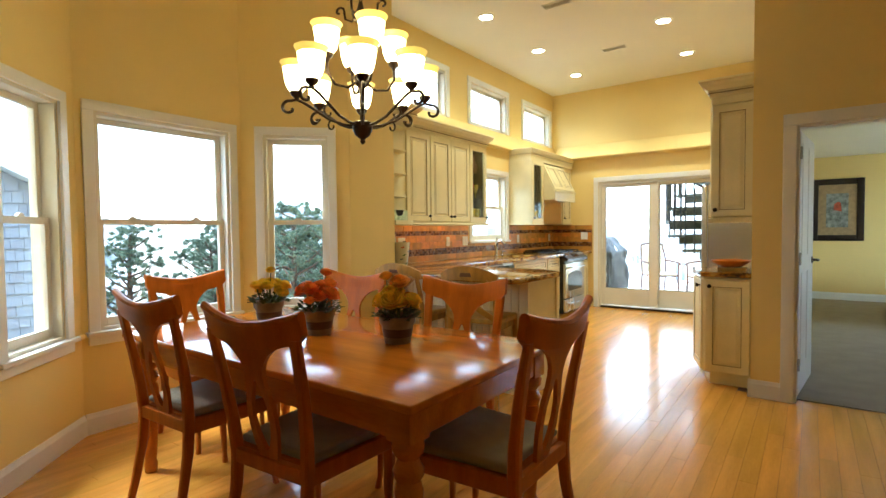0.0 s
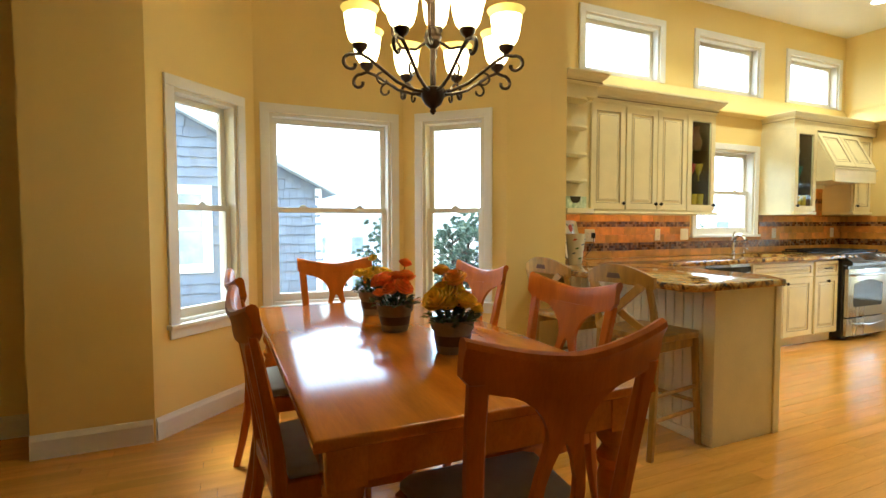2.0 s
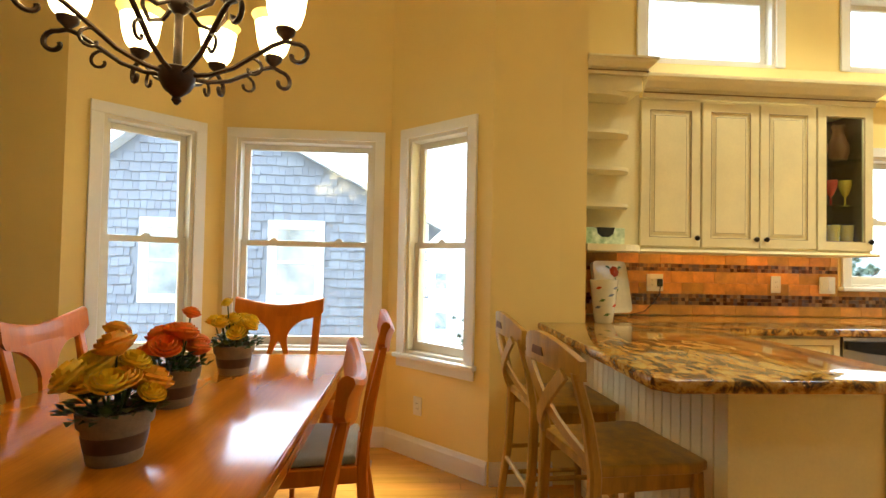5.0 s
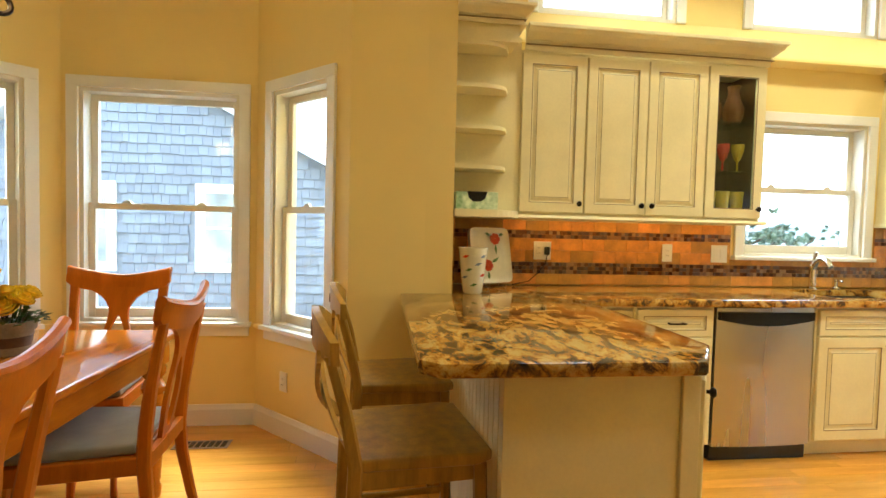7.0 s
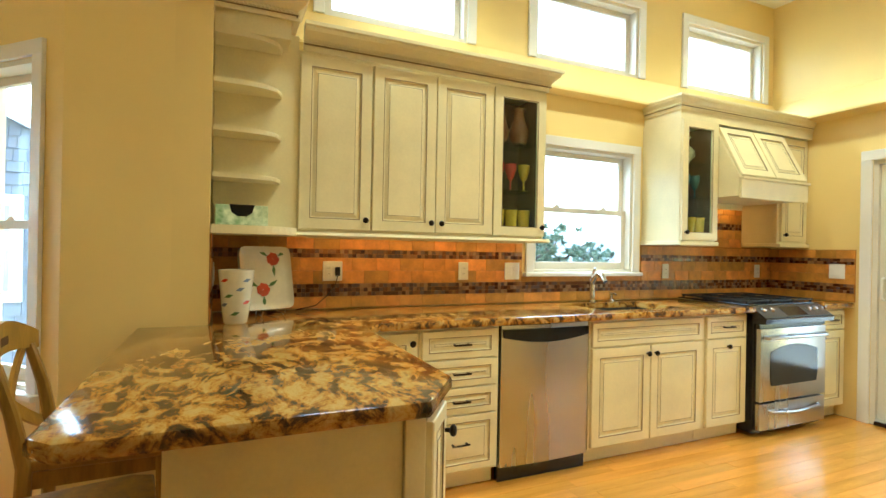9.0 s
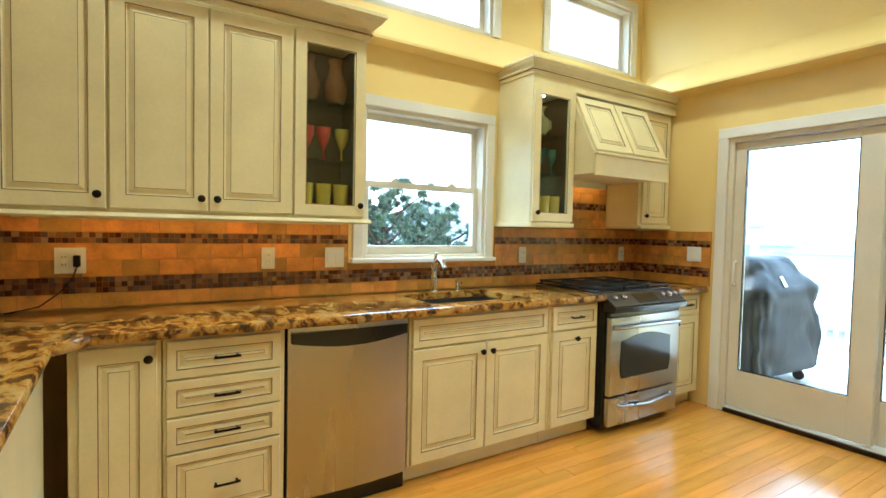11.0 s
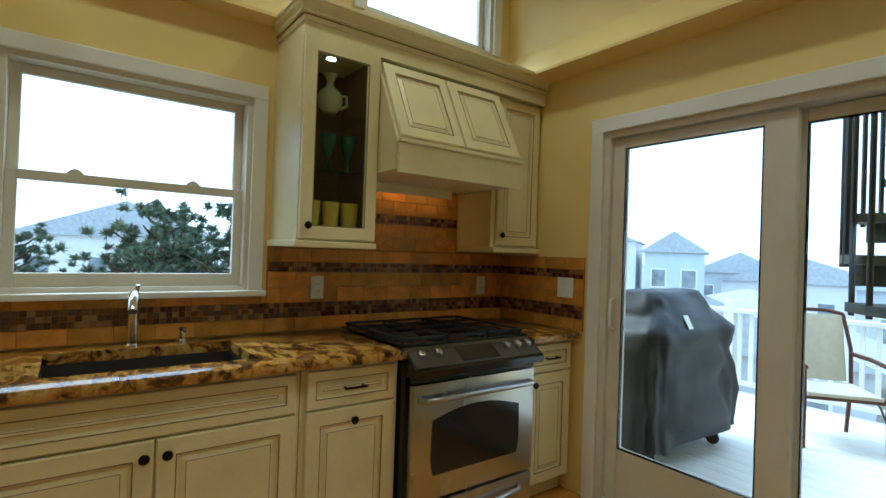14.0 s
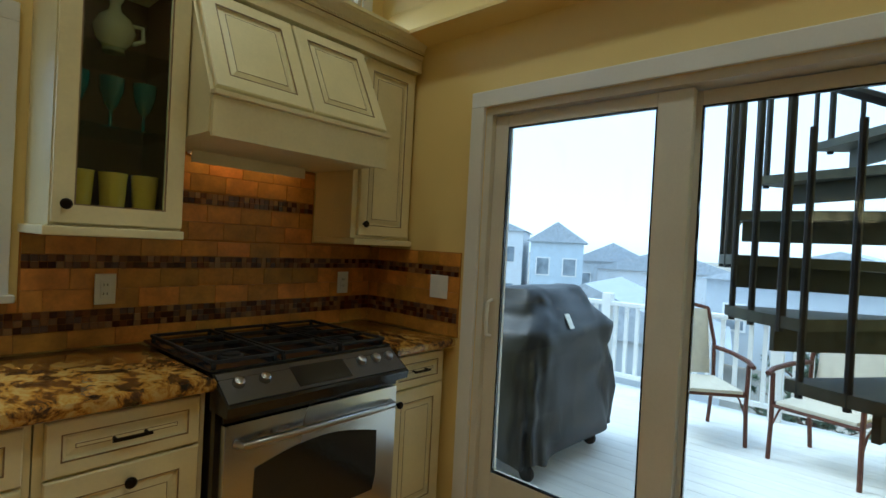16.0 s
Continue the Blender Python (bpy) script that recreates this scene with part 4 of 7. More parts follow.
def range_cooker():
    r = thing("range", "stainless steel gas range with a black cooktop", "range", pose(-2.81, 6.832, 0, 0, 0, 90))
    w = 0.764
    part("body", B(0.0, w, 0.03, 0.66, 0.03, 0.90), BLACKGLOSS, r, "black sides")
    part("oven_door", B(0.012, w - 0.012, -0.012, 0.029, 0.255, 0.762, bevel=0.006), STEEL, r, "brushed steel oven door", smooth=True)
    out = [(0.13, 0.36), (w - 0.13, 0.36), (w - 0.115, 0.42), (w - 0.12, 0.60)]
    for k in range(7):
        u = 1 - (k + 1) / 8
        out.append((0.12 + u * (w - 0.24), 0.60 + 0.045 * math.sin(math.pi * u)))
    out += [(0.12, 0.60), (0.115, 0.42)]
    part("oven_window", prism(bmesh.new(), out, 0.008, pose(0, -0.0165, 0)), BLACKGLOSS, r, "black oven glass")
    bm = bmesh.new()
    tube(bm, [(0.05, -0.012, 0.70), (0.06, -0.045, 0.70), (0.20, -0.058, 0.703), (w / 2, -0.062, 0.705), (w - 0.20, -0.058, 0.703), (w - 0.06, -0.045, 0.70), (w - 0.05, -0.012, 0.70)], 0.013, 10)
    part("oven_handle", bm, STEEL, r, smooth=True)
    part("drawer", B(0.012, w - 0.012, -0.010, 0.029, 0.055, 0.240, bevel=0.006), STEEL, r, "brushed steel drawer", smooth=True)
    part("drawer_handle", tube(bmesh.new(), [(0.10, -0.010, 0.185), (0.12, -0.034, 0.18), (w / 2, -0.045, 0.165), (w - 0.12, -0.034, 0.18), (w - 0.10, -0.010, 0.185)], 0.011, 10), STEEL, r, smooth=True)
    part("vent_strip", B(0.012, w - 0.012, -0.004, 0.029, 0.768, 0.792), BLACKGLOSS, r)
    # sloped control panel
    prof = [(-0.052, 0.80), (-0.060, 0.832), (0.06, 0.915), (0.10, 0.915), (0.10, 0.80)]
    bm = bmesh.new()
    a = [bm.verts.new((-0.004, y, z)) for y, z in prof]
    b = [bm.verts.new((w + 0.004, y, z)) for y, z in prof]
    bm.faces.new(a)
    bm.faces.new(b[::-1])
    for k in range(5):
        bm.faces.new((a[k], b[k], b[(k + 1) % 5], a[(k + 1) % 5]))
    part("control_panel", bm, BLACKGLOSS, r, "black sloped control panel")
    tilt = math.degrees(math.atan2(0.083, 0.12))
    part("steel_trim", B(0.005, w - 0.005, -0.002, 0.12, 0.0, 0.004, m=pose(0, -0.045, 0.842, tilt, 0, 0)), DARKSTEEL, r, "dark steel control strip")
    part("display", B(w * 0.34, w * 0.64, 0.01, 0.10, 0.0045, 0.006, m=pose(0, -0.045, 0.842, tilt, 0, 0)), BLACKGLOSS, r, "black display")
    for u in (0.08, 0.20, 0.74, 0.84, 0.93):
        part("control_knob", lathe(bmesh.new(), [(0.020, 0), (0.021, 0.008), (0.017, 0.022), (0.012, 0.025)], 16, pose(w * u, 0.0, 0.873, tilt, 0, 0) @ pose(0, 0.015, 0.0)), STEEL, r, smooth=True)
    part("cooktop", B(-0.006, w + 0.006, 0.062, 0.665, 0.9155, 0.926, bevel=0.004), BLACKGLOSS, r, "black enamel cooktop")
    for cx in (0.13, 0.385, 0.64):
        bm = bmesh.new()
        for s in (-0.115, 0.115):
            box(bm, cx + s - 0.006, cx + s + 0.006, 0.09, 0.64, 0.938, 0.950, bevel=0.002)
        for y in (0.09, 0.23, 0.365, 0.50, 0.64):
            box(bm, cx - 0.115, cx + 0.115, y - 0.006, y + 0.006, 0.938, 0.950, bevel=0.002)
        for sx in (-0.11, 0.11):
            for y in (0.10, 0.63):
                box(bm, cx + sx - 0.006, cx + sx + 0.006, y - 0.006, y + 0.006, 0.926, 0.939)
        part("grate", bm, IRON, r, "black cast-iron grate")
    for cx in (0.13, 0.64):
        for y in (0.21, 0.50):
            part("burner", lathe(bmesh.new(), [(0.045, 0.926), (0.045, 0.932), (0.034, 0.934), (0.034, 0.941), (0.010, 0.943)], 18, pose(cx, y, 0)), IRON, r, smooth=True)


range_cooker()


def sink():
    s = thing("sink", "undermounted stainless steel kitchen sink", "sink")
    x0, x1, y0, y1 = SINK
    part("basin", wall_basin(x0, x1, y0, y1, 0.70, 0.873), mat("satin_sink_steel", (0.07, 0.07, 0.07), 0.45, metal=0.6, var=0.05), s)
    part("drain", lathe(bmesh.new(), [(0.04, 0.7005), (0.04, 0.703), (0.02, 0.702)], 18, pose((x0 + x1) / 2, (y0 + y1) / 2, 0)), CHROME, s, smooth=True)
    f = thing("faucet", "chrome single-lever pull-out kitchen faucet", "faucet", pose(-3.395, 5.878, 0.914))
    part("base", lathe(bmesh.new(), [(0.028, 0), (0.028, 0.006), (0.022, 0.012), (0.020, 0.13), (0.023, 0.15), (0.018, 0.165)], 18), CHROME, f, smooth=True)
    part("spout", tube(bmesh.new(), [(0, 0, 0.13), (0.03, 0, 0.185), (0.075, -0.005, 0.21), (0.12, -0.012, 0.195), (0.155, -0.018, 0.155)], 0.019, 12, taper=0.85), CHROME, f, smooth=True)
    part("lever", tube(bmesh.new(), [(0, 0, 0.16), (-0.004, 0.008, 0.20), (0.012, 0.012, 0.245)], 0.009, 10), CHROME, f, smooth=True)
    d = thing("soap_dispenser", "small chrome soap dispenser beside the sink", "soap dispenser", pose(-3.40, 6.06, 0.914))
    part("bottle_neck", lathe(bmesh.new(), [(0.018, 0), (0.018, 0.01), (0.012, 0.016), (0.011, 0.05), (0.016, 0.055), (0.016, 0.062), (0.005, 0.066)], 16), CHROME, d, smooth=True)
    part("spout", tube(bmesh.new(), [(0, 0, 0.055), (0.03, 0, 0.06), (0.05, 0, 0.052)], 0.006, 8), CHROME, d, smooth=True)


def wall_basin(x0, x1, y0, y1, z0, z1, t=0.006):
    bm = bmesh.new()
    box(bm, x0 - t, x1 + t, y0 - t, y1 + t, z0 - t, z0)
    box(bm, x0 - t, x0, y0 - t, y1 + t, z0, z1)
    box(bm, x1, x1 + t, y0 - t, y1 + t, z0, z1)
    box(bm, x0, x1, y0 - t, y0, z0, z1)
    box(bm, x0, x1, y1, y1 + t, z0, z1)
    return bm


sink()


# ---- outlets and switches on the backsplash ----
def wallplate(m, w, kind):
    p = thing("outlet" if kind == "outlet" else "light_switch", "white plastic wall outlet" if kind == "outlet" else "white plastic light switch", "outlet" if kind == "outlet" else "light switch", m, "wall plates")
    part("plate", B(-w / 2, w / 2, -0.006, 0, -0.058, 0.058, bevel=0.003), WHITEPLASTIC, p)
    n = 2 if w > 0.1 else 1
    for k in range(n):
        cx = (k - (n - 1) / 2) * 0.046
        part("rocker" if kind != "outlet" else "socket", B(cx - 0.017, cx + 0.017, -0.009, -0.0055, -0.034, 0.034, bevel=0.002), WHITEPLASTIC, p)
        if kind == "outlet":
            for dz in (-0.017, 0.017):
                for dx in (-0.006, 0.006):
                    part("slot", B(cx + dx - 0.0012, cx + dx + 0.0012, -0.0096, -0.0088, dz - 0.004, dz + 0.004), BLACKGLOSS, p)
    return p


for y, w, kd in ((4.03, 0.115, "outlet"), (4.885, 0.07, "outlet"), (5.257, 0.115, "switch"), (6.69, 0.07, "outlet"), (7.80, 0.07, "outlet")):
    wallplate(pose(-3.486, y, 1.132, 0, 0, 90), w, kd)
wallplate(pose(-2.945, 7.986, 1.155, 0, 0, 0), 0.115, "switch")
wallplate(pose(-3.0, 3.372, 1.13, 0, 0, 180) @ pose(0.22, -0.02, 0), 0.07, "outlet")
wallplate(BAY3 @ pose(0.30, -0.001, 0.33), 0.07, "outlet")
fv = thing("floor_vent", "brown slotted floor air vent beside the bay", "vent", pose(-3.30, 2.02, 0.0, 0, 0, 90))
part("frame", B(-0.15, 0.15, -0.055, 0.055, 0.0006, 0.004, bevel=0.0015), GLAZE, fv)
for k in range(8):
    part("slot", B(-0.135 + k * 0.0345, -0.110 + k * 0.0345, -0.04, 0.04, 0.0041, 0.0048), BLACKGLOSS, fv, "dark slot")
plug = thing("plug", "black power plug and cord", "plug", pose(-3.478, 4.055, 1.135))
part("plug_body", B(0, 0.03, -0.014, 0.014, -0.03, 0.022, bevel=0.005), BLACKGLOSS, plug)
part("cord", tube(bmesh.new(), [(0.022, 0, -0.03), (0.035, -0.015, -0.08), (0.04, -0.06, -0.14), (0.06, -0.13, -0.195), (0.08, -0.24, -0.215)], 0.003, 6), BLACKGLOSS, plug)


# ---- things on counter and shelves ----
CERAMIC = mat("cream_glazed_ceramic", (0.74, 0.68, 0.48), 0.15, var=0.06, scale=8, coat=0.4)
RED = mat("red_glaze", (0.55, 0.06, 0.02), 0.2, var=0.15, scale=20)
LEAFGREEN = mat("green_glaze", (0.10, 0.20, 0.05), 0.3, var=0.2, scale=20)
BLUEGLAZE = mat("blue_grey_glaze", (0.16, 0.20, 0.26), 0.3, var=0.2, scale=20)


def flower_motif(parent, m, petals, leaves):
    for k in range(petals):
        a = 2 * math.pi * k / petals
        part("painted_petal", prism(bmesh.new(), [(-0.016, -0.010), (0.0, -0.016), (0.016, -0.011), (0.018, 0.006), (0.004, 0.017), (-0.014, 0.012)], 0.0014, m @ pose(0.019 * math.cos(a), -0.0006 - 0.0003 * (k % 3), 0.019 * math.sin(a), 0, math.degrees(a), 0)), RED, parent)
    for k in range(leaves):
        a = 0.5 + 2.1 * k
        part("painted_leaf", prism(bmesh.new(), [(-0.030, 0), (-0.006, 0.010), (0.032, 0.003), (0, -0.009)], 0.0012, m @ pose(0.062 * math.cos(a), -0.0012, 0.062 * math.sin(a), 0, -math.degrees(a), 0)), LEAFGREEN, parent)


pl = thing("decorative_plate", "cream square ceramic plate painted with red flowers on a stand", "plate", pose(-3.25, 3.66, 0.914, 0, 0, 112))
lean = pose(0, 0, 0.03, -12, 0, 0)
bm = bmesh.new()
rings = []
for ins, y in ((0.0, -0.012), (0.012, -0.004), (0.035, 0.004)):
    rings.append([bm.verts.new((math.copysign(1, math.cos(a)) * (abs(math.cos(a)) ** 0.2) * (0.140 - ins), y, 0.165 + math.copysign(1, math.sin(a)) * (abs(math.sin(a)) ** 0.2) * (0.165 - ins))) for a in [2 * math.pi * (k + 0.5) / 32 for k in range(32)]])
for a, b in zip(rings, rings[1:]):
    for k in range(32):
        bm.faces.new((a[k], a[(k + 1) % 32], b[(k + 1) % 32], b[k]))
bm.faces.new(rings[-1])
back = [bm.verts.new((v.co.x, v.co.y + 0.026, v.co.z)) for v in rings[0]]
for k in range(32):
    bm.faces.new((rings[0][k], back[k], back[(k + 1) % 32], rings[0][(k + 1) % 32]))
bm.faces.new(back)
bmesh.ops.transform(bm, matrix=lean, verts=bm.verts)
part("plate_face", bm, CERAMIC, pl, smooth=True)
flower_motif(pl, lean @ pose(0.045, 0.0025, 0.265), 7, 4)
flower_motif(pl, lean @ pose(-0.02, 0.0025, 0.105), 7, 5)
bm = bmesh.new()
for s in (-0.06, 0.06):
    tube(bm, [(s, -0.06, 0.03), (s, -0.045, 0.004), (s, -0.02, 0.012), (s, 0.02, 0.012), (s * 0.5, 0.08, 0.004)], 0.0035, 6)
    tube(bm, [(s, 0.02, 0.012), (s * 0.4, 0.05, 0.20), (0, 0.07, 0.33), (0, 0.07, 0.36)], 0.0035, 6)
part("wire_stand", bm, CHROME, pl, "bright wire plate stand", smooth=True)

jar = thing("ceramic_vase", "tapered cream ceramic vase painted with leaves and berries", "vase", pose(-3.02, 3.495, 0.914))
part("body", lathe(bmesh.new(), [(0.046, 0), (0.052, 0.006), (0.058, 0.05), (0.066, 0.12), (0.073, 0.19), (0.078, 0.238), (0.079, 0.246), (0.074, 0.245), (0.068, 0.19)], 30), CERAMIC, jar, smooth=True)
for k, (a, z) in enumerate(((0.2, 0.16), (0.7, 0.10), (-0.5, 0.13), (0.6, 0.20), (-0.75, 0.20), (-0.1, 0.05), (-0.9, 0.09))):
    r = 0.0535 + 0.1 * z
    mm = pose(r * math.cos(a), r * math.sin(a), z, 0, 0, math.degrees(a) + 90)
    part("painted_leaf", prism(bmesh.new(), [(-0.02, -0.006), (0, 0.008), (0.022, 0.006), (0.004, -0.008)], 0.003, mm @ pose(0, -0.0025, 0)), (BLUEGLAZE, RED, LEAFGREEN)[k % 3], jar)

tb = thing("tissue_box", "green and white patterned tissue box", "tissue box", pose(-3.115, 3.515, 1.366, 0, 0, 90))
TISSUE = mat("printed_card", (0.62, 0.68, 0.52), 0.6, var=0.35, scale=28, bump=0.0, tone=(0.22, 0.38, 0.18))
part("box", B(-0.115, 0.115, -0.06, 0.06, 0, 0.095, bevel=0.003), TISSUE, tb)
part("opening", prism(bmesh.new(), [(-0.055, 0.0965), (0.055, 0.0965), (0.045, 0.06), (0.02, 0.042), (-0.02, 0.042), (-0.045, 0.06)], 0.125, pose(0, -0.0615, 0)), BLACKGLOSS, tb, "dark opening")

CUPS = [mat("yellow_glass_cup", (0.66, 0.44, 0.05), 0.25, var=0.08, scale=12, coat=0.3), mat("pink_goblet", (0.60, 0.06, 0.045), 0.2, var=0.08, coat=0.3), mat("blue_green_goblet", (0.03, 0.14, 0.13), 0.15, var=0.1, coat=0.4), mat("amber_glaze", (0.28, 0.10, 0.04), 0.25, var=0.15, coat=0.3)]


def cup(x, y, z, k, name, label, prof):
    return single(name, lathe(bmesh.new(), prof, 18), CUPS[k], label, "cup" if name == "tumbler" else "glass", pose(x, y, z), "cups behind glass", smooth=True)


TUMBLER = [(0.031, 0), (0.033, 0.02), (0.042, 0.155), (0.043, 0.162), (0.039, 0.155), (0.030, 0.01)]
GOBLET = [(0.032, 0), (0.030, 0.004), (0.006, 0.010), (0.005, 0.06), (0.020, 0.08), (0.036, 0.13), (0.038, 0.17), (0.035, 0.168), (0.018, 0.09)]
for y in (5.02, 5.115, 5.21):
    cup(-3.28, y, 1.369, 0, "tumbler", "yellow tumbler on a cabinet shelf", TUMBLER)
for y, k in ((5.03, 1), (5.12, 1), (5.22, 0)):
    cup(-3.30, y, 1.657, k, "goblet", ("yellow goblet on a glass shelf", "pink goblet on a glass shelf")[k], GOBLET)
for y in (5.04, 5.19):
    single("pitcher", lathe(bmesh.new(), [(0.045, 0), (0.062, 0.05), (0.066, 0.09), (0.040, 0.16), (0.032, 0.20), (0.042, 0.235), (0.038, 0.233)], 20), CUPS[3], "amber glazed pitcher on a glass shelf", "pitcher", pose(-3.32, y, 1.957), "pitchers", smooth=True)
for y in (6.53, 6.625, 6.72):
    cup(-3.21, y, 1.384, 0, "tumbler", "yellow tumbler on a cabinet shelf", TUMBLER)
for y in (6.52, 6.62, 6.72):
    cup(-3.25, y, 1.697, 2, "goblet", "blue-green goblet on a glass shelf", GOBLET)
bm = lathe(bmesh.new(), [(0.034, 0), (0.030, 0.012), (0.052, 0.040), (0.063, 0.075), (0.050, 0.112), (0.022, 0.135), (0.015, 0.160), (0.026, 0.185), (0.040, 0.195), (0.026, 0.20)], 20)
tube(bm, [(0, 0.045, 0.105), (0, 0.085, 0.110), (0, 0.088, 0.065), (0, 0.055, 0.045)], 0.008, 8)
single("ceramic_figurine", bm, CERAMIC, "white ceramic jug ornament on a glass shelf", "ornament", pose(-3.25, 6.62, 1.952), smooth=True)
for m in (pose(-3.30, 5.125, 2.269), pose(-3.25, 6.62, 2.234)):
    pk = thing("puck_light", "small round halogen cabinet light", "cabinet light", m, "cabinet lights")
    part("rim", lathe(bmesh.new(), [(0.034, -0.012), (0.036, 0.0), (0.03, 0.001)], 18), STEEL, pk, smooth=True)
    part("lens", lathe(bmesh.new(), [(0.022, -0.0135), (0.022, -0.0122)], 16), emitter("halogen_lens", (1.0, 0.82, 0.55), 12.0), pk, "glowing lens")


# ---- bar stools ----
def bar_stool(m):
    s = thing("bar_stool", "pine counter stool with a crossed back", "stool", m, "stools at the peninsula")
    out = [(-0.19, -0.19), (0.19, -0.19), (0.215, 0.15), (0.19, 0.20), (-0.19, 0.20), (-0.215, 0.15)]
    part("seat", slab(bmesh.new(), out, 0.605, 0.64, bevel=0.009), PINE, s, smooth=True)
    for x in (-1, 1):
        part("front_leg", sweep(bmesh.new(), [(x * 0.205, 0.185, 0, 0.032, 0.032), (x * 0.185, 0.165, 0.604, 0.036, 0.036)]), PINE, s)
        part("back_post", sweep(bmesh.new(), [(x * 0.200, -0.235, 0, 0.030, 0.034), (x * 0.185, -0.19, 0.35, 0.034, 0.038), (x * 0.180, -0.18, 0.62, 0.036, 0.040), (x * 0.188, -0.21, 0.78, 0.034, 0.034), (x * 0.185, -0.25, 0.92, 0.032, 0.030)]), PINE, s, smooth=True)
        part("side_apron", B(x * 0.178 - 0.009, x * 0.178 + 0.009, -0.165, 0.15, 0.555, 0.604), PINE, s)
        for z in (0.20, 0.33):
            part("side_rung", tube(bmesh.new(), [(x * 0.193, -0.20, z), (x * 0.195, 0.176, z)], 0.011, 8), PINE, s, smooth=True)
    part("front_rung", tube(bmesh.new(), [(-0.20, 0.176, 0.24), (0.20, 0.176, 0.24)], 0.012, 8), PINE, s, smooth=True)
    part("back_rung", tube(bmesh.new(), [(-0.19, -0.20, 0.28), (0.19, -0.20, 0.28)], 0.012, 8), PINE, s, smooth=True)
    bm = bmesh.new()
    cols = []
    for k in range(13):
        u = -1 + k / 6
        x, y = 0.215 * u, -0.285 + 0.045 * u * u
        top, low = 1.02 - 0.06 * u * u, 0.92 - 0.02 * u * u
        cols.append([bm.verts.new(v) for v in ((x, y + 0.012, low), (x, y + 0.010, top), (x, y - 0.012, top), (x, y - 0.010, low))])
    for a, b in zip(cols, cols[1:]):
        for k in range(4):
            bm.faces.new((a[k], b[k], b[(k + 1) % 4], a[(k + 1) % 4]))
    bm.faces.new(cols[0])
    bm.faces.new(cols[-1][::-1])
    part("crest_rail", bm, PINE, s, smooth=True)
    part("grip_slot", prism(bmesh.new(), [(-0.045, 0.945), (0.045, 0.945), (0.035, 0.972), (-0.035, 0.972)], 0.0265, pose(0, -0.2985, 0)), GAP, s, "dark hand slot in the crest")
    for x in (-1, 1):
        # curved cross slats
        pts = []
        for k in range(9):
            u = k / 8
            pts.append((x * (0.175 - 0.34 * u), -0.195 - 0.075 * u - 0.03 * math.sin(math.pi * u) + x * 0.008, 0.645 + 0.27 * u ** 1.1))
        bm = bmesh.new()
        prev = None
        for p in pts:
            ring = [bm.verts.new((p[0] + a, p[1] + b, p[2] + a * x * 0.6)) for a, b in ((-0.02, -0.006), (0.02, -0.006), (0.02, 0.006), (-0.02, 0.006))]
            if prev:
                for k in range(4):
                    bm.faces.new((prev[k], prev[(k + 1) % 4], ring[(k + 1) % 4], ring[k]))
            else:
                bm.faces.new(ring[::-1])
            prev = ring
        bm.faces.new(prev)
        part("cross_slat", bm, PINE, s, smooth=True)
    return s


st = bar_stool(pose(-1.89, 3.10, 0, 0, 0, 8))
copy_thing(st, pose(-2.52, 3.09, 0, 0, 0, 4))


# ---- flower pots ----
POT = mat("grey_terracotta", (0.27, 0.21, 0.13), 0.8, var=0.15, scale=14, bump=0.15, bscale=120)
BANDGLAZE = mat("dark_pot_glaze", (0.09, 0.05, 0.028), 0.45, var=0.2, scale=14)
SOIL = mat("potting_soil", (0.04, 0.025, 0.015), 0.95, var=0.3, scale=60, bump=0.5)
FOLIAGE = mat("flower_foliage", (0.06, 0.12, 0.02), 0.5, var=0.3, scale=25, per_island=0.25)
PETALS = {"yellow": mat("yellow_petals", (0.95, 0.60, 0.012), 0.55, var=0.12, scale=30, per_island=0.12), "orange": mat("orange_petals", (0.95, 0.22, 0.012), 0.55, var=0.12, scale=30, per_island=0.15), "amber": mat("amber_petals", (0.95, 0.42, 0.015), 0.55, var=0.12, scale=30, per_island=0.15)}

for petal in PETALS.values():
    # thin petals let light through
    petal.node_tree.nodes["Principled BSDF"].inputs["Subsurface Weight"].default_value = 0.5
    petal.node_tree.nodes["Principled BSDF"].inputs["Subsurface Radius"].default_value = (0.02, 0.012, 0.004)


def bloom(bm, c, r, tilt, rng):
    """A ranunculus head: layers of cupped petals closing toward the middle."""
    m = Matrix.Translation(c) @ Euler(tilt).to_matrix().to_4x4()
    for layer, (n, rad, lift, open_) in enumerate(((8, 1.0, -0.12, 0.55), (7, 0.84, 0.04, 0.38), (6, 0.64, 0.14, 0.22), (5, 0.42, 0.22, 0.08))):
        for k in range(n):
            a = 2 * math.pi * (k + 0.5 * layer) / n + rng.uniform(-0.1, 0.1)
            ca, sa = math.cos(a), math.sin(a)
            w = 2.6 * rad * r / n * 2.3
            rows = []
            for t, rr, zz, ww in ((0, 0.15, lift - 0.25, 0.5), (0.5, 0.7, lift + 0.05, 1.0), (0.85, 0.98, lift + 0.38 - 0.12 * open_, 1.05), (1, 0.92 + 0.14 * open_, lift + 0.58 - 0.3 * open_, 0.8)):
                row = []
                for s in (-1, 0, 1):
                    px, py = rr * rad * r - (0.10 * r if s else 0), s * w * ww * 0.5
                    row.append(bm.verts.new(m @ Vector((px * ca - py * sa, px * sa + py * ca, zz * r))))
                rows.append(row)
            for p, q in zip(rows, rows[1:]):
                for j in (0, 1):
                    bm.faces.new((p[j], p[j + 1], q[j + 1], q[j]))


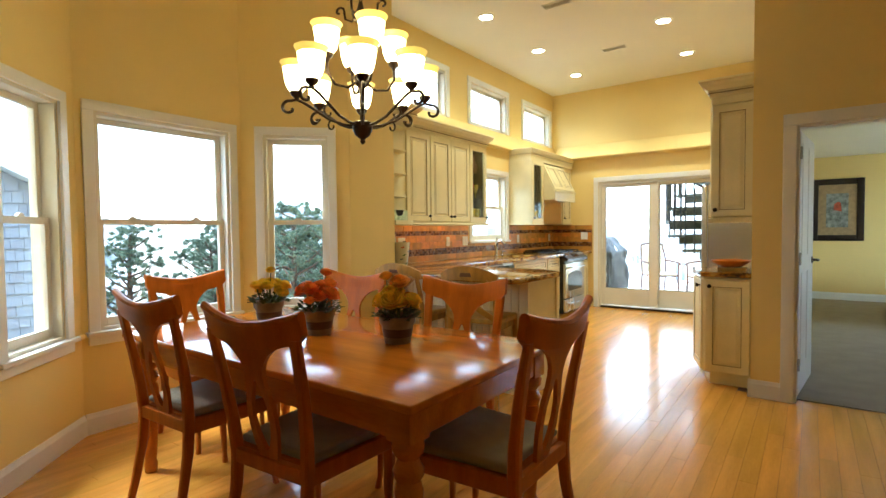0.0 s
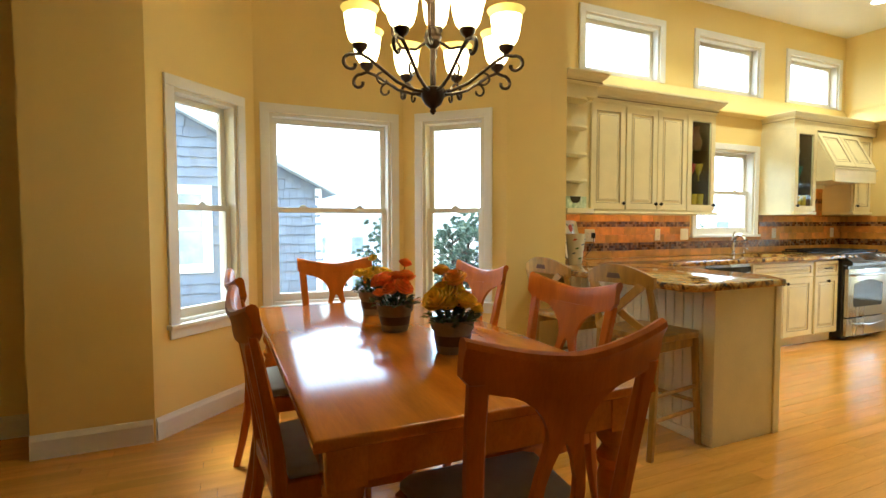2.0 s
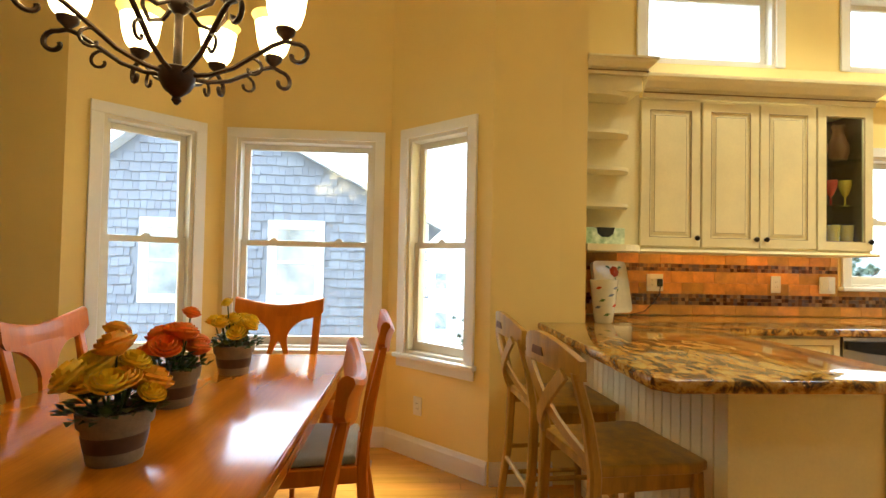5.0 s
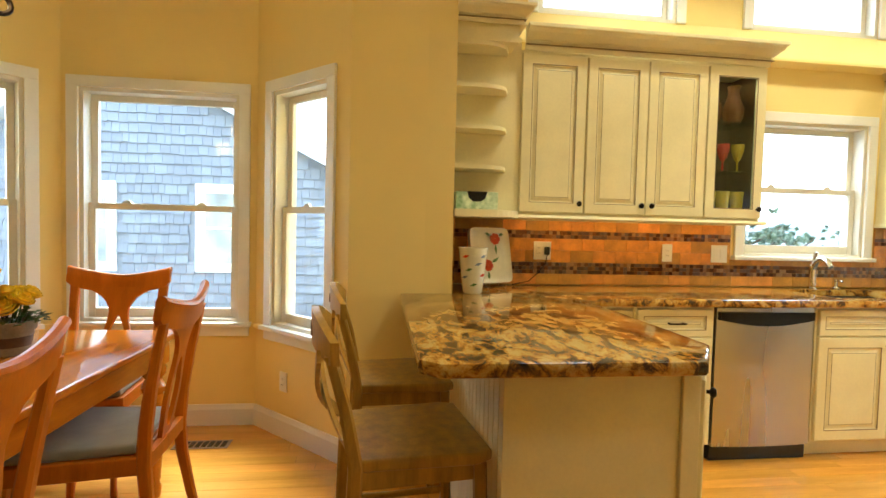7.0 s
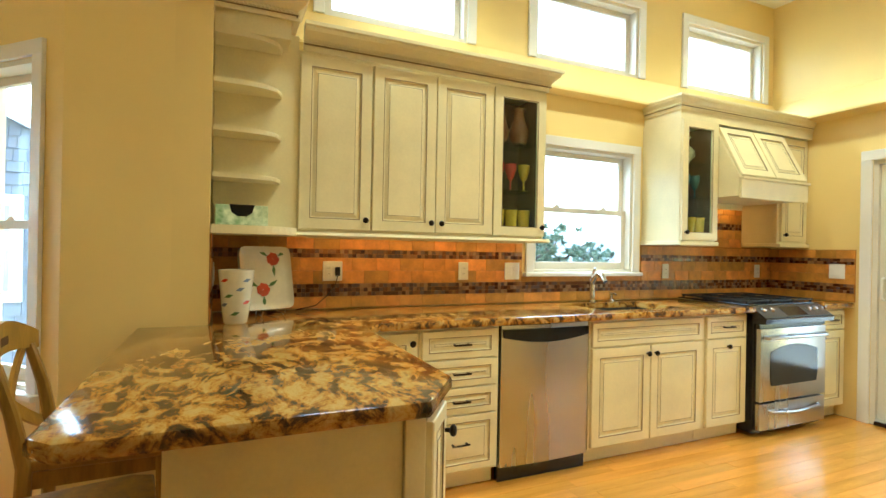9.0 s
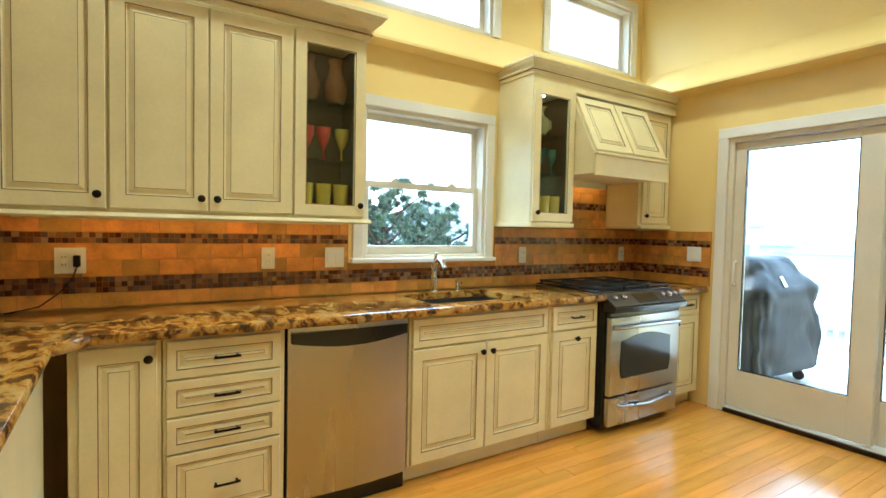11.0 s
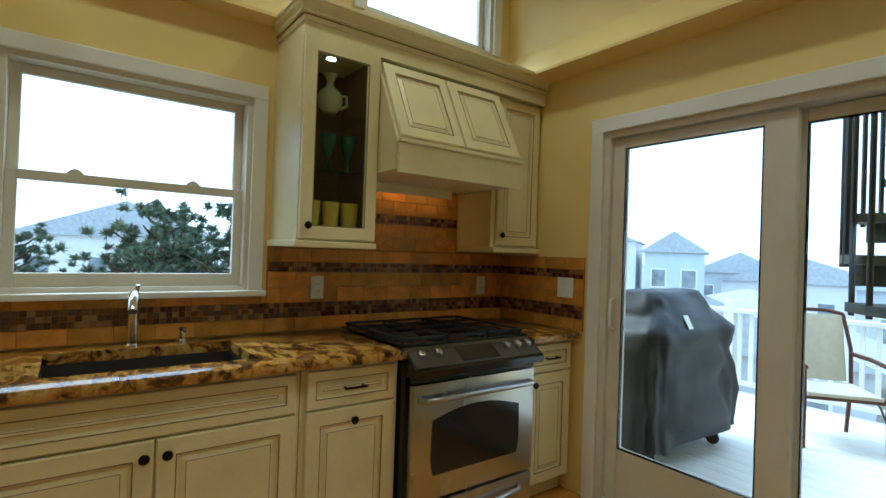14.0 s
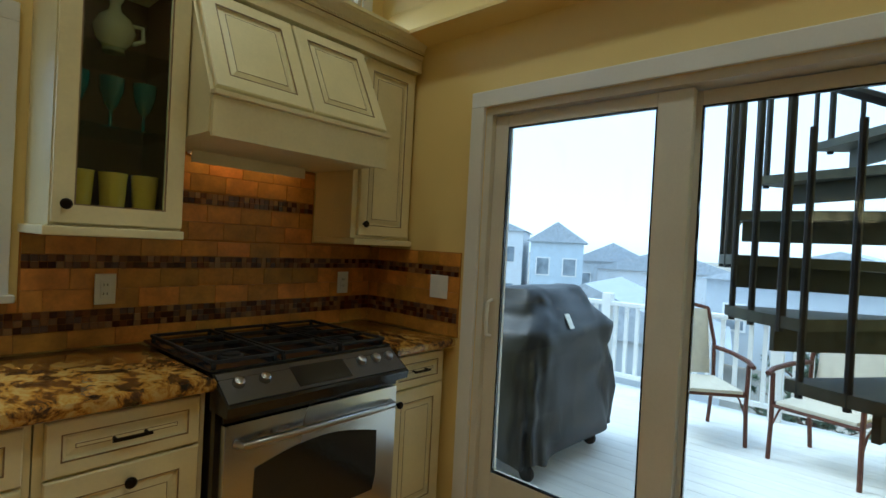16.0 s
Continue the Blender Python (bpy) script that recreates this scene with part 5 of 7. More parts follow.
def flower_pot(m, colour, label, heads, seed, rmax=0.036):
    rng = random.Random(seed)
    f = thing("potted_flowers", label, "flower pot", m, "flower pots on the table")
    part("pot", lathe(bmesh.new(), [(0.058, 0), (0.060, 0.004), (0.074, 0.088), (0.081, 0.089), (0.085, 0.124), (0.079, 0.125), (0.072, 0.10)], 26), POT, f, "grey-brown clay pot", smooth=True)
    part("glazed_band", lathe(bmesh.new(), [(0.0640, 0.030), (0.0655, 0.031), (0.0725, 0.068), (0.0710, 0.069)], 26, closed=True), BANDGLAZE, f, "dark brown glazed band", smooth=True)
    part("soil", lathe(bmesh.new(), [(0.072, 0.10), (0.071, 0.108), (0.03, 0.113)], 20), SOIL, f)
    bm = bmesh.new()
    for k in range(110):
        a, r = rng.uniform(0, 2 * math.pi), 0.10 * math.sqrt(rng.random())
        z = 0.115 + rng.uniform(0, 0.075) * (1.1 - r / 0.11)
        L, wd = rng.uniform(0.025, 0.042), rng.uniform(0.010, 0.016)
        out = a + rng.uniform(-0.8, 0.8)
        lift = rng.uniform(-0.2, 0.9)
        o = Vector((r * math.cos(a), r * math.sin(a), z))
        d = Vector((math.cos(out) * math.cos(lift), math.sin(out) * math.cos(lift), math.sin(lift)))
        s = Vector((-math.sin(out), math.cos(out), 0)) * wd
        up = Vector((0, 0, 0.006))
        v = [bm.verts.new(p) for p in (o, o + d * L * 0.45 + s + up, o + d * L, o + d * L * 0.45 - s + up, o + d * L * 0.5)]
        bm.faces.new((v[0], v[1], v[4]))
        bm.faces.new((v[1], v[2], v[4]))
        bm.faces.new((v[2], v[3], v[4]))
        bm.faces.new((v[3], v[0], v[4]))
    tagged(part("foliage", bm, FOLIAGE, f, "dark green lobed leaves"), kind="stuff")
    for k in range(heads):
        a = 2.4 * k + rng.uniform(-0.3, 0.3)
        r = 0.095 * math.sqrt((k + 0.4) / heads)
        z = 0.245 - 0.8 * r + rng.uniform(-0.02, 0.04)
        if k == heads - 1:
            r, z = 0.05, 0.30
        c = Vector((r * math.cos(a), r * math.sin(a), z))
        stem = part("stem", tube(bmesh.new(), [(c.x * 0.4, c.y * 0.4, 0.11), (c.x * 0.8, c.y * 0.8, z * 0.75), c], 0.003, 5), FOLIAGE, f)
        bm = bmesh.new()
        rr = rmax * rng.uniform(0.72, 1.0) if k < heads - 2 else rmax * 0.6
        bloom(bm, c, rr, (rng.uniform(-0.4, 0.4) - c.y * 5, c.x * 5 + rng.uniform(-0.3, 0.3), 0), rng)
        col = PETALS[colour] if not (colour == "amber" and k % 3) else PETALS["yellow"]
        part("bloom", bm, col, f, smooth=True)
    return f


flower_pot(pose(-1.47, 1.675, 0.752), "amber", "clay pot of yellow and amber ranunculus on the table", 13, 3, 0.058)
flower_pot(pose(-1.93, 1.60, 0.752), "orange", "clay pot of bright orange ranunculus on the table", 12, 5, 0.054)
flower_pot(pose(-2.40, 1.637, 0.752), "yellow", "clay pot of yellow ranunculus on the table", 14, 8, 0.046)


# ---- chandelier ----
# the shade's glow fading to amber at its rim is set as colour
RIM = emitter("dim_amber_glow_rim", (1.0, 0.62, 0.10), 0.16, (0.8, 0.55, 0.2))
SHADE = emitter("lit_alabaster_glass", (1.0, 0.77, 0.37), 2.3, (0.85, 0.7, 0.4))


def spiral_pts(cx, cz, r0, r1, a0, turns, n=12):
    return [(cx + (r0 + (r1 - r0) * k / n) * math.cos(a0 + turns * k / n), cz + (r0 + (r1 - r0) * k / n) * math.sin(a0 + turns * k / n)) for k in range(n + 1)]


def chandelier():
    c = thing("chandelier", "bronze scroll chandelier with twelve lit alabaster glass shades", "chandelier", pose(-1.69, 1.69, -0.057))
    part("finial", lathe(bmesh.new(), [(0.004, 1.742), (0.014, 1.755), (0.010, 1.765), (0.035, 1.785), (0.048, 1.81), (0.05, 1.845), (0.03, 1.855)], 18), BRONZE, c, smooth=True)
    part("stem", lathe(bmesh.new(), [(0.012, 1.85), (0.012, 2.03), (0.03, 2.05), (0.038, 2.085), (0.03, 2.115), (0.012, 2.13), (0.012, 2.39), (0.035, 2.40), (0.045, 2.43), (0.02, 2.45), (0.008, 2.50)], 16), BRONZE, c, smooth=True)
    for k in range(8):
        a = radians(36.9 + 180 + 9 + 45 * k)
        ca, sa = math.cos(a), math.sin(a)
        rz = [(0.035, 1.83), (0.09, 1.835), (0.155, 1.86), (0.215, 1.905), (0.27, 1.945), (0.305, 1.962), (0.332, 1.955)]
        rz += spiral_pts(0.338, 1.915, 0.04, 0.012, 1.35, -4.6)
        arm = part("arm", tube(bmesh.new(), [(r * ca, r * sa, z) for r, z in rz], 0.0075, 7), BRONZE, c, "scrolled bronze arm", smooth=True)
        sc = [(0.14, 1.852)] + spiral_pts(0.212, 1.862, 0.035, 0.010, 1.6, -4.8)
        part("scroll", tube(bmesh.new(), [(r * ca, r * sa, z) for r, z in sc], 0.005, 6), BRONZE, arm, smooth=True)
        m = pose(0.305 * ca, 0.305 * sa, 0)
        part("cup", lathe(bmesh.new(), [(0.006, 1.955), (0.010, 1.968), (0.026, 1.985), (0.030, 2.002), (0.024, 2.004)], 16, m), BRONZE, arm, smooth=True)
        part("shade", lathe(bmesh.new(), [(0.030, 2.004), (0.044, 2.025), (0.053, 2.06), (0.057, 2.095), (0.061, 2.125), (0.057, 2.125), (0.052, 2.095), (0.048, 2.06), (0.04, 2.03)], 24, m, closed=True), SHADE, arm, "lit alabaster glass shade", smooth=True)
        part("shade_rim", lathe(bmesh.new(), [(0.061, 2.1255), (0.066, 2.142), (0.074, 2.156), (0.070, 2.157), (0.062, 2.142), (0.057, 2.1255)], 24, m, closed=True), RIM, arm, "flared glass rim with a dimmer amber glow", smooth=True)
    for k in range(4):
        a = radians(36.9 + 25 + 90 * k)
        ca, sa = math.cos(a), math.sin(a)
        rz = [(0.02, 2.07), (0.07, 2.03), (0.13, 2.04), (0.165, 2.10), (0.165, 2.16)]
        arm = part("upper_arm", tube(bmesh.new(), [(r * ca, r * sa, z) for r, z in rz], 0.007, 7), BRONZE, c, "scrolled bronze arm", smooth=True)
        m = pose(0.165 * ca, 0.165 * sa, 0.195)
        part("cup", lathe(bmesh.new(), [(0.006, 1.955), (0.010, 1.968), (0.026, 1.985), (0.030, 2.002), (0.024, 2.004)], 16, m), BRONZE, arm, smooth=True)
        part("shade", lathe(bmesh.new(), [(0.030, 2.004), (0.044, 2.025), (0.053, 2.06), (0.057, 2.095), (0.061, 2.125), (0.057, 2.125), (0.052, 2.095), (0.048, 2.06), (0.04, 2.03)], 24, m, closed=True), SHADE, arm, "lit alabaster glass shade", smooth=True)
        part("shade_rim", lathe(bmesh.new(), [(0.061, 2.1255), (0.066, 2.142), (0.074, 2.156), (0.070, 2.157), (0.062, 2.142), (0.057, 2.1255)], 24, m, closed=True), RIM, arm, "flared glass rim with a dimmer amber glow", smooth=True)
        b = a + radians(45)
        sc = [(0.02, 2.43), (0.05, 2.40), (0.085, 2.42), (0.09, 2.46)] + spiral_pts(0.115, 2.465, 0.026, 0.01, 3.1, -4.5)
        part("scroll", tube(bmesh.new(), [(r * math.cos(b), r * math.sin(b), z) for r, z in sc], 0.006, 6), BRONZE, c, smooth=True)
    bm = bmesh.new()
    z = 2.50
    k = 0
    while z < H + 0.0:
        n = 10
        pts = [((0.010 * math.cos(2 * math.pi * j / n)) * (k % 2), (0.010 * math.cos(2 * math.pi * j / n)) * (1 - k % 2), z + 0.018 + 0.02 * math.sin(2 * math.pi * j / n)) for j in range(n + 1)]
        tube(bm, pts, 0.0025, 5)
        z += 0.032
        k += 1
    part("chain", bm, BRONZE, c, smooth=True)
    part("canopy", lathe(bmesh.new(), [(0.01, H - 0.015), (0.03, H - 0.005), (0.065, H + 0.033), (0.065, H + 0.044)], 20), BRONZE, c, smooth=True)
    # settle the tiers to their true height; the chain takes up the rest to the ceiling
    for ob in c.children_recursive:
        for v in ob.data.vertices:
            z = v.co.z
            if z > 2.5:
                v.co.z = 2.42 + (z - 2.5) * (H + 0.056 - 2.42) / (H + 0.044 - 2.5)
            elif z > 1.83:
                v.co.z = 1.83 + (z - 1.83) * 0.881


chandelier()

# ---- recessed lights and vents ----
LENS = emitter("recessed_lamp", (1.0, 0.90, 0.68), 12.0)
for x in (-2.74, -1.26):
    for y in (4.58, 5.84, 7.10):
        d = thing("recessed_light", "round white recessed ceiling light, switched on", "ceiling light", pose(x, y, H), "recessed ceiling lights")
        part("trim_ring", lathe(bmesh.new(), [(0.095, -0.001), (0.095, -0.006), (0.075, -0.012), (0.070, -0.008), (0.066, -0.001)], 26, closed=True), WHITEPLASTIC, d, smooth=True)
        part("lamp_face", lathe(bmesh.new(), [(0.066, -0.004), (0.066, -0.002)], 24), LENS, d, "glowing lamp")
for x, y in ((-2.02, 4.75), (-1.95, 6.35)):
    v = thing("ceiling_vent", "white slotted ceiling air vent", "vent", pose(x, y, H, 0, 0, 0), "ceiling vents")
    bm = bmesh.new()
    for a, b, c, e in ((-0.15, 0.15, -0.06, -0.045), (-0.15, 0.15, 0.045, 0.06), (-0.15, -0.135, -0.045, 0.045), (0.135, 0.15, -0.045, 0.045)):
        box(bm, a, b, c, e, -0.008, -0.001)
    part("frame", bm, WHITEPLASTIC, v)
    part("backing", B(-0.134, 0.134, -0.044, 0.044, -0.002, -0.0012), GAP, v, "dark duct opening")
    for k in range(6):
        part("slat", B(-0.134, 0.134, -0.006, 0.006, -0.001, 0.001, m=pose(0, -0.037 + k * 0.0148, -0.0055, 35)), WHITEPLASTIC, v)

WARMSTRIP = emitter("warm_strip", (1.0, 0.50, 0.12), 1.8)
for y0, y1, x, z in ((3.85, 5.25, -3.36, 1.3495), (6.95, 7.48, -3.43, 1.6995)):
    ul = thing("under_cabinet_light", "slim warm under-cabinet light strip", "cabinet light", pose(x, 0, z), "under-cabinet lights")
    part("housing", B(-0.02, 0.02, y0, y1, -0.012, -0.0005), WHITEPLASTIC, ul)
    part("front_lip", B(0.0205, 0.028, y0, y1, -0.05 if z > 1.5 else -0.03, -0.0005), CREAM, ul, "cream lip that hides the lamp")
    part("diffuser", B(-0.014, 0.014, y0 + 0.01, y1 - 0.01, -0.015, -0.0122), WARMSTRIP, ul, "glowing diffuser")


# ---- cabinet end by the doorway ----
def end_cabinet():
    c = thing("base_cabinet", "cream glazed end cabinet with an angled door", "cabinet", None, "base cabinets")
    poly = [(-0.295, 4.45), (-0.295, 4.95), (-0.75, 4.95), (-0.75, 4.82), (-0.63, 4.45)]
    part("body", slab(bmesh.new(), poly[::-1], 0.10, 0.868), CREAM, c)
    part("toe_kick", slab(bmesh.new(), [(-0.296, 4.50), (-0.296, 4.95), (-0.69, 4.95), (-0.69, 4.84), (-0.59, 4.50)][::-1], 0.001, 0.099), CREAM, c)

    def angled(m, w, name, handle):
        bm = door_mesh(w, 0.735, 0.055, 0.012, 0.115)
        bmesh.ops.transform(bm, matrix=m, verts=bm.verts)
        p = part(name, bm, CREAM, c)
        bm = bmesh.new()
        ring_lines(bm, 0.012, 0.115, w, 0.735, 0.054, 0.0045, -0.02)
        bmesh.ops.transform(bm, matrix=m, verts=bm.verts)
        part("glaze_line", bm, GLAZE, p, "brown glaze in the grooves")
        part("knob", lathe(bmesh.new(), [(0.006, 0), (0.006, 0.012), (0.015, 0.018), (0.0165, 0.025), (0.012, 0.031), (0.004, 0.033)], 14, m @ pose(handle, -0.0195, 0.80, 90)), KNOB, p, "round dark bronze knob", smooth=True)

    angled(pose(-0.63, 4.45, 0), 0.31, "end_door", 0.045)
    a = math.degrees(math.atan2(4.45 - 4.82, -0.63 + 0.75))
    angled(pose(-0.75, 4.82, 0, 0, 0, a), 0.365, "angled_door", 0.34)
    worktop("countertop", [(-0.295, 4.425), (-0.295, 4.95), (-0.775, 4.95), (-0.775, 4.81), (-0.65, 4.425)][::-1], "polished granite countertop on the end cabinet")
    u = thing("wall_cabinet", "cream glazed wall cabinet with a panelled end", "cabinet", None, "wall cabinets")
    part("body", B(-0.575, -0.295, 4.45, 4.95, 1.34, 2.23), CREAM, u)
    bm = door_mesh(0.285, 0.87, 0.055, -0.58, 1.35)
    bmesh.ops.transform(bm, matrix=pose(0, 4.45, 0), verts=bm.verts)
    p = part("end_door", bm, CREAM, u)
    bm = bmesh.new()
    ring_lines(bm, -0.58, 1.35, 0.285, 0.87, 0.054, 0.0045, 4.43)
    part("glaze_line", bm, GLAZE, p, "brown glaze in the grooves")
    part("knob", lathe(bmesh.new(), [(0.006, 0), (0.006, 0.012), (0.015, 0.018), (0.0165, 0.025), (0.012, 0.031), (0.004, 0.033)], 14, pose(-0.55, 4.4305, 1.405, 90)), KNOB, p, "round dark bronze knob", smooth=True)
    part("side_door", door_mesh_at(pose(-0.575, 4.93, 0, 0, 0, -90), 0.46, 1.35, 0.87), CREAM, u)
    part("base_rail", B(-0.60, -0.295, 4.42, 4.95, 1.305, 1.339, bevel=0.005), CREAM, u)
    part("fascia", B(-0.585, -0.295, 4.44, 4.95, 2.231, 2.30), CREAM, u)
    crown("crown_moulding", [(-0.585, 4.95), (-0.585, 4.44), (-0.295, 4.44)], 2.29, "cream crown moulding on the end wall cabinet", rope=False)
    single("backsplash_panel", B(-0.302, -0.291, 4.45, 4.95, 0.915, 1.304), CREAM, "cream wall panel behind the counter", "panel", kind="structure")
    bowl = thing("wooden_bowl", "orange-brown shallow wooden bowl on a wooden block", "bowl", pose(-0.46, 4.63, 0.914))
    part("block", B(-0.09, 0.11, -0.06, 0.06, 0.0, 0.028, bevel=0.003), PINE, bowl, "pale wooden block")
    part("bowl_body", lathe(bmesh.new(), [(0.05, 0.029), (0.07, 0.033), (0.125, 0.062), (0.145, 0.085), (0.138, 0.086), (0.115, 0.066), (0.06, 0.04)], 30), CHAIRWOOD, bowl, smooth=True)


def door_mesh_at(m, w, z, h):
    bm = door_mesh(w, h, 0.055, 0.0, z)
    bmesh.ops.transform(bm, matrix=m, verts=bm.verts)
    return bm


end_cabinet()
fr = thing("refrigerator", "stainless steel refrigerator against the kitchen wall", "refrigerator", pose(-0.30, 6.42, 0))
part("body", B(-0.60, -0.001, 0, 0.90, 0.02, 1.76, bevel=0.008), STEEL, fr)
part("door", B(-0.665, -0.605, 0.002, 0.448, 0.06, 1.755, bevel=0.012), STEEL, fr)
part("door", B(-0.665, -0.605, 0.452, 0.898, 0.06, 1.755, bevel=0.012), STEEL, fr)
for y in (0.42, 0.48):
    part("handle", tube(bmesh.new(), [(-0.665, y, 0.75), (-0.71, y, 0.77), (-0.71, y, 1.48), (-0.665, y, 1.50)], 0.011, 8), STEEL, fr, smooth=True)


# ---- doorway and bedroom ----
def doorway():
    d = thing("door_2", "white panelled bedroom door standing open", "door", pose(0, DY, 0), kind="structure")
    u0, u1, z0, z1 = DR
    casing(d, u0, u1, z0, z1, w=0.08, t=0.02)
    bm = bmesh.new()
    for a, b, c, e in ((u0, u0 + 0.018, z0, z1), (u1 - 0.018, u1, z0, z1), (u0 + 0.018, u1 - 0.018, z1 - 0.018, z1)):
        box(bm, a, b, 0.001, 0.139, c, e)
    part("jamb", bm, TRIM, d)
    hinge = pose(u0 + 0.022, 0.135, 0, 0, 0, 84)
    bm = bmesh.new()
    box(bm, 0, 0.77, 0, 0.035, 0.012, 1.958, bevel=0.003, m=hinge)
    leaf = part("door_leaf", bm, TRIM, d)
    for x0, x1, zz0, zz1 in ((0.10, 0.36, 0.22, 0.92), (0.42, 0.68, 0.22, 0.92), (0.10, 0.36, 1.05, 1.88), (0.42, 0.68, 1.05, 1.88)):
        part("door_panel", B(x0, x1, -0.004, 0.0, zz0, zz1, bevel=0.0015, m=hinge), TRIM, leaf)
    for z in (0.25, 1.03, 1.80):
        part("hinge", B(-0.012, 0.004, -0.012, 0.03, z - 0.045, z + 0.045, m=hinge), STEEL, leaf, "steel hinge")
    bm = lathe(bmesh.new(), [(0.028, 0), (0.028, 0.008), (0.011, 0.012), (0.010, 0.045)], 16, hinge @ pose(0.70, 0, 0.99, 90))
    tube(bm, [hinge @ Vector((0.70, -0.045, 0.99)), hinge @ Vector((0.66, -0.05, 0.992)), hinge @ Vector((0.60, -0.048, 0.99))], 0.009, 8)
    part("door_handle", bm, KNOB, leaf, "dark bronze lever handle", smooth=True)


doorway()
FRAMEWOOD = mat("dark_picture_frame", (0.02, 0.012, 0.01), 0.3, var=0.2, scale=20)
MATBOARD = mat("tan_picture_mat", (0.42, 0.30, 0.15), 0.8, var=0.12, scale=20)
ARTGREY = mat("painted_street_grey", (0.30, 0.33, 0.30), 0.7, var=0.4, scale=14)
ARTRED = mat("painted_red", (0.5, 0.10, 0.05), 0.7, var=0.3, scale=20)
pic = thing("framed_picture", "dark-framed picture with a tan mat on the bedroom wall", "picture", pose(0.42, 10.9, 1.55))
for a, b, c, e in ((-0.36, -0.26, -0.53, 0.53), (0.26, 0.36, -0.53, 0.53), (-0.26, 0.26, 0.43, 0.53), (-0.26, 0.26, -0.53, -0.43)):
    part("frame_side", B(a, b, -0.035, -0.002, c, e, bevel=0.006), FRAMEWOOD, pic)
part("mat_board", B(-0.26, 0.26, -0.015, -0.004, -0.43, 0.43), MATBOARD, pic)
part("print", B(-0.15, 0.15, -0.018, -0.0155, -0.30, 0.28), ARTGREY, pic, "faded grey print")
part("print_detail", prism(bmesh.new(), [(-0.05, -0.05), (0.06, -0.08), (0.05, 0.06), (0.01, 0.09), (-0.04, 0.05)], 0.002, pose(0, -0.0205, 0.05)), ARTRED, pic, "red shape in the print")
bed = thing("bed", "bed with a brown and white cover in the bedroom", "bed", pose(1.35, 9.2, 0))
part("mattress", B(-0.35, 1.2, -1.0, 1.0, 0.25, 0.58, bevel=0.05), TRIM, bed, "white cover", smooth=True)
part("bed_skirt", B(-0.33, 1.18, -0.98, 0.98, 0.007, 0.249), FABRIC, bed, "brown valance")
post = part("bed_post", lathe(bmesh.new(), [(0.04, 0.007), (0.05, 0.1), (0.035, 0.6), (0.045, 1.0), (0.03, 1.5), (0.05, 1.55), (0.01, 1.62)], 14, pose(-0.38, -1.03, 0)), TRIM, bed, "white turned post", smooth=True)

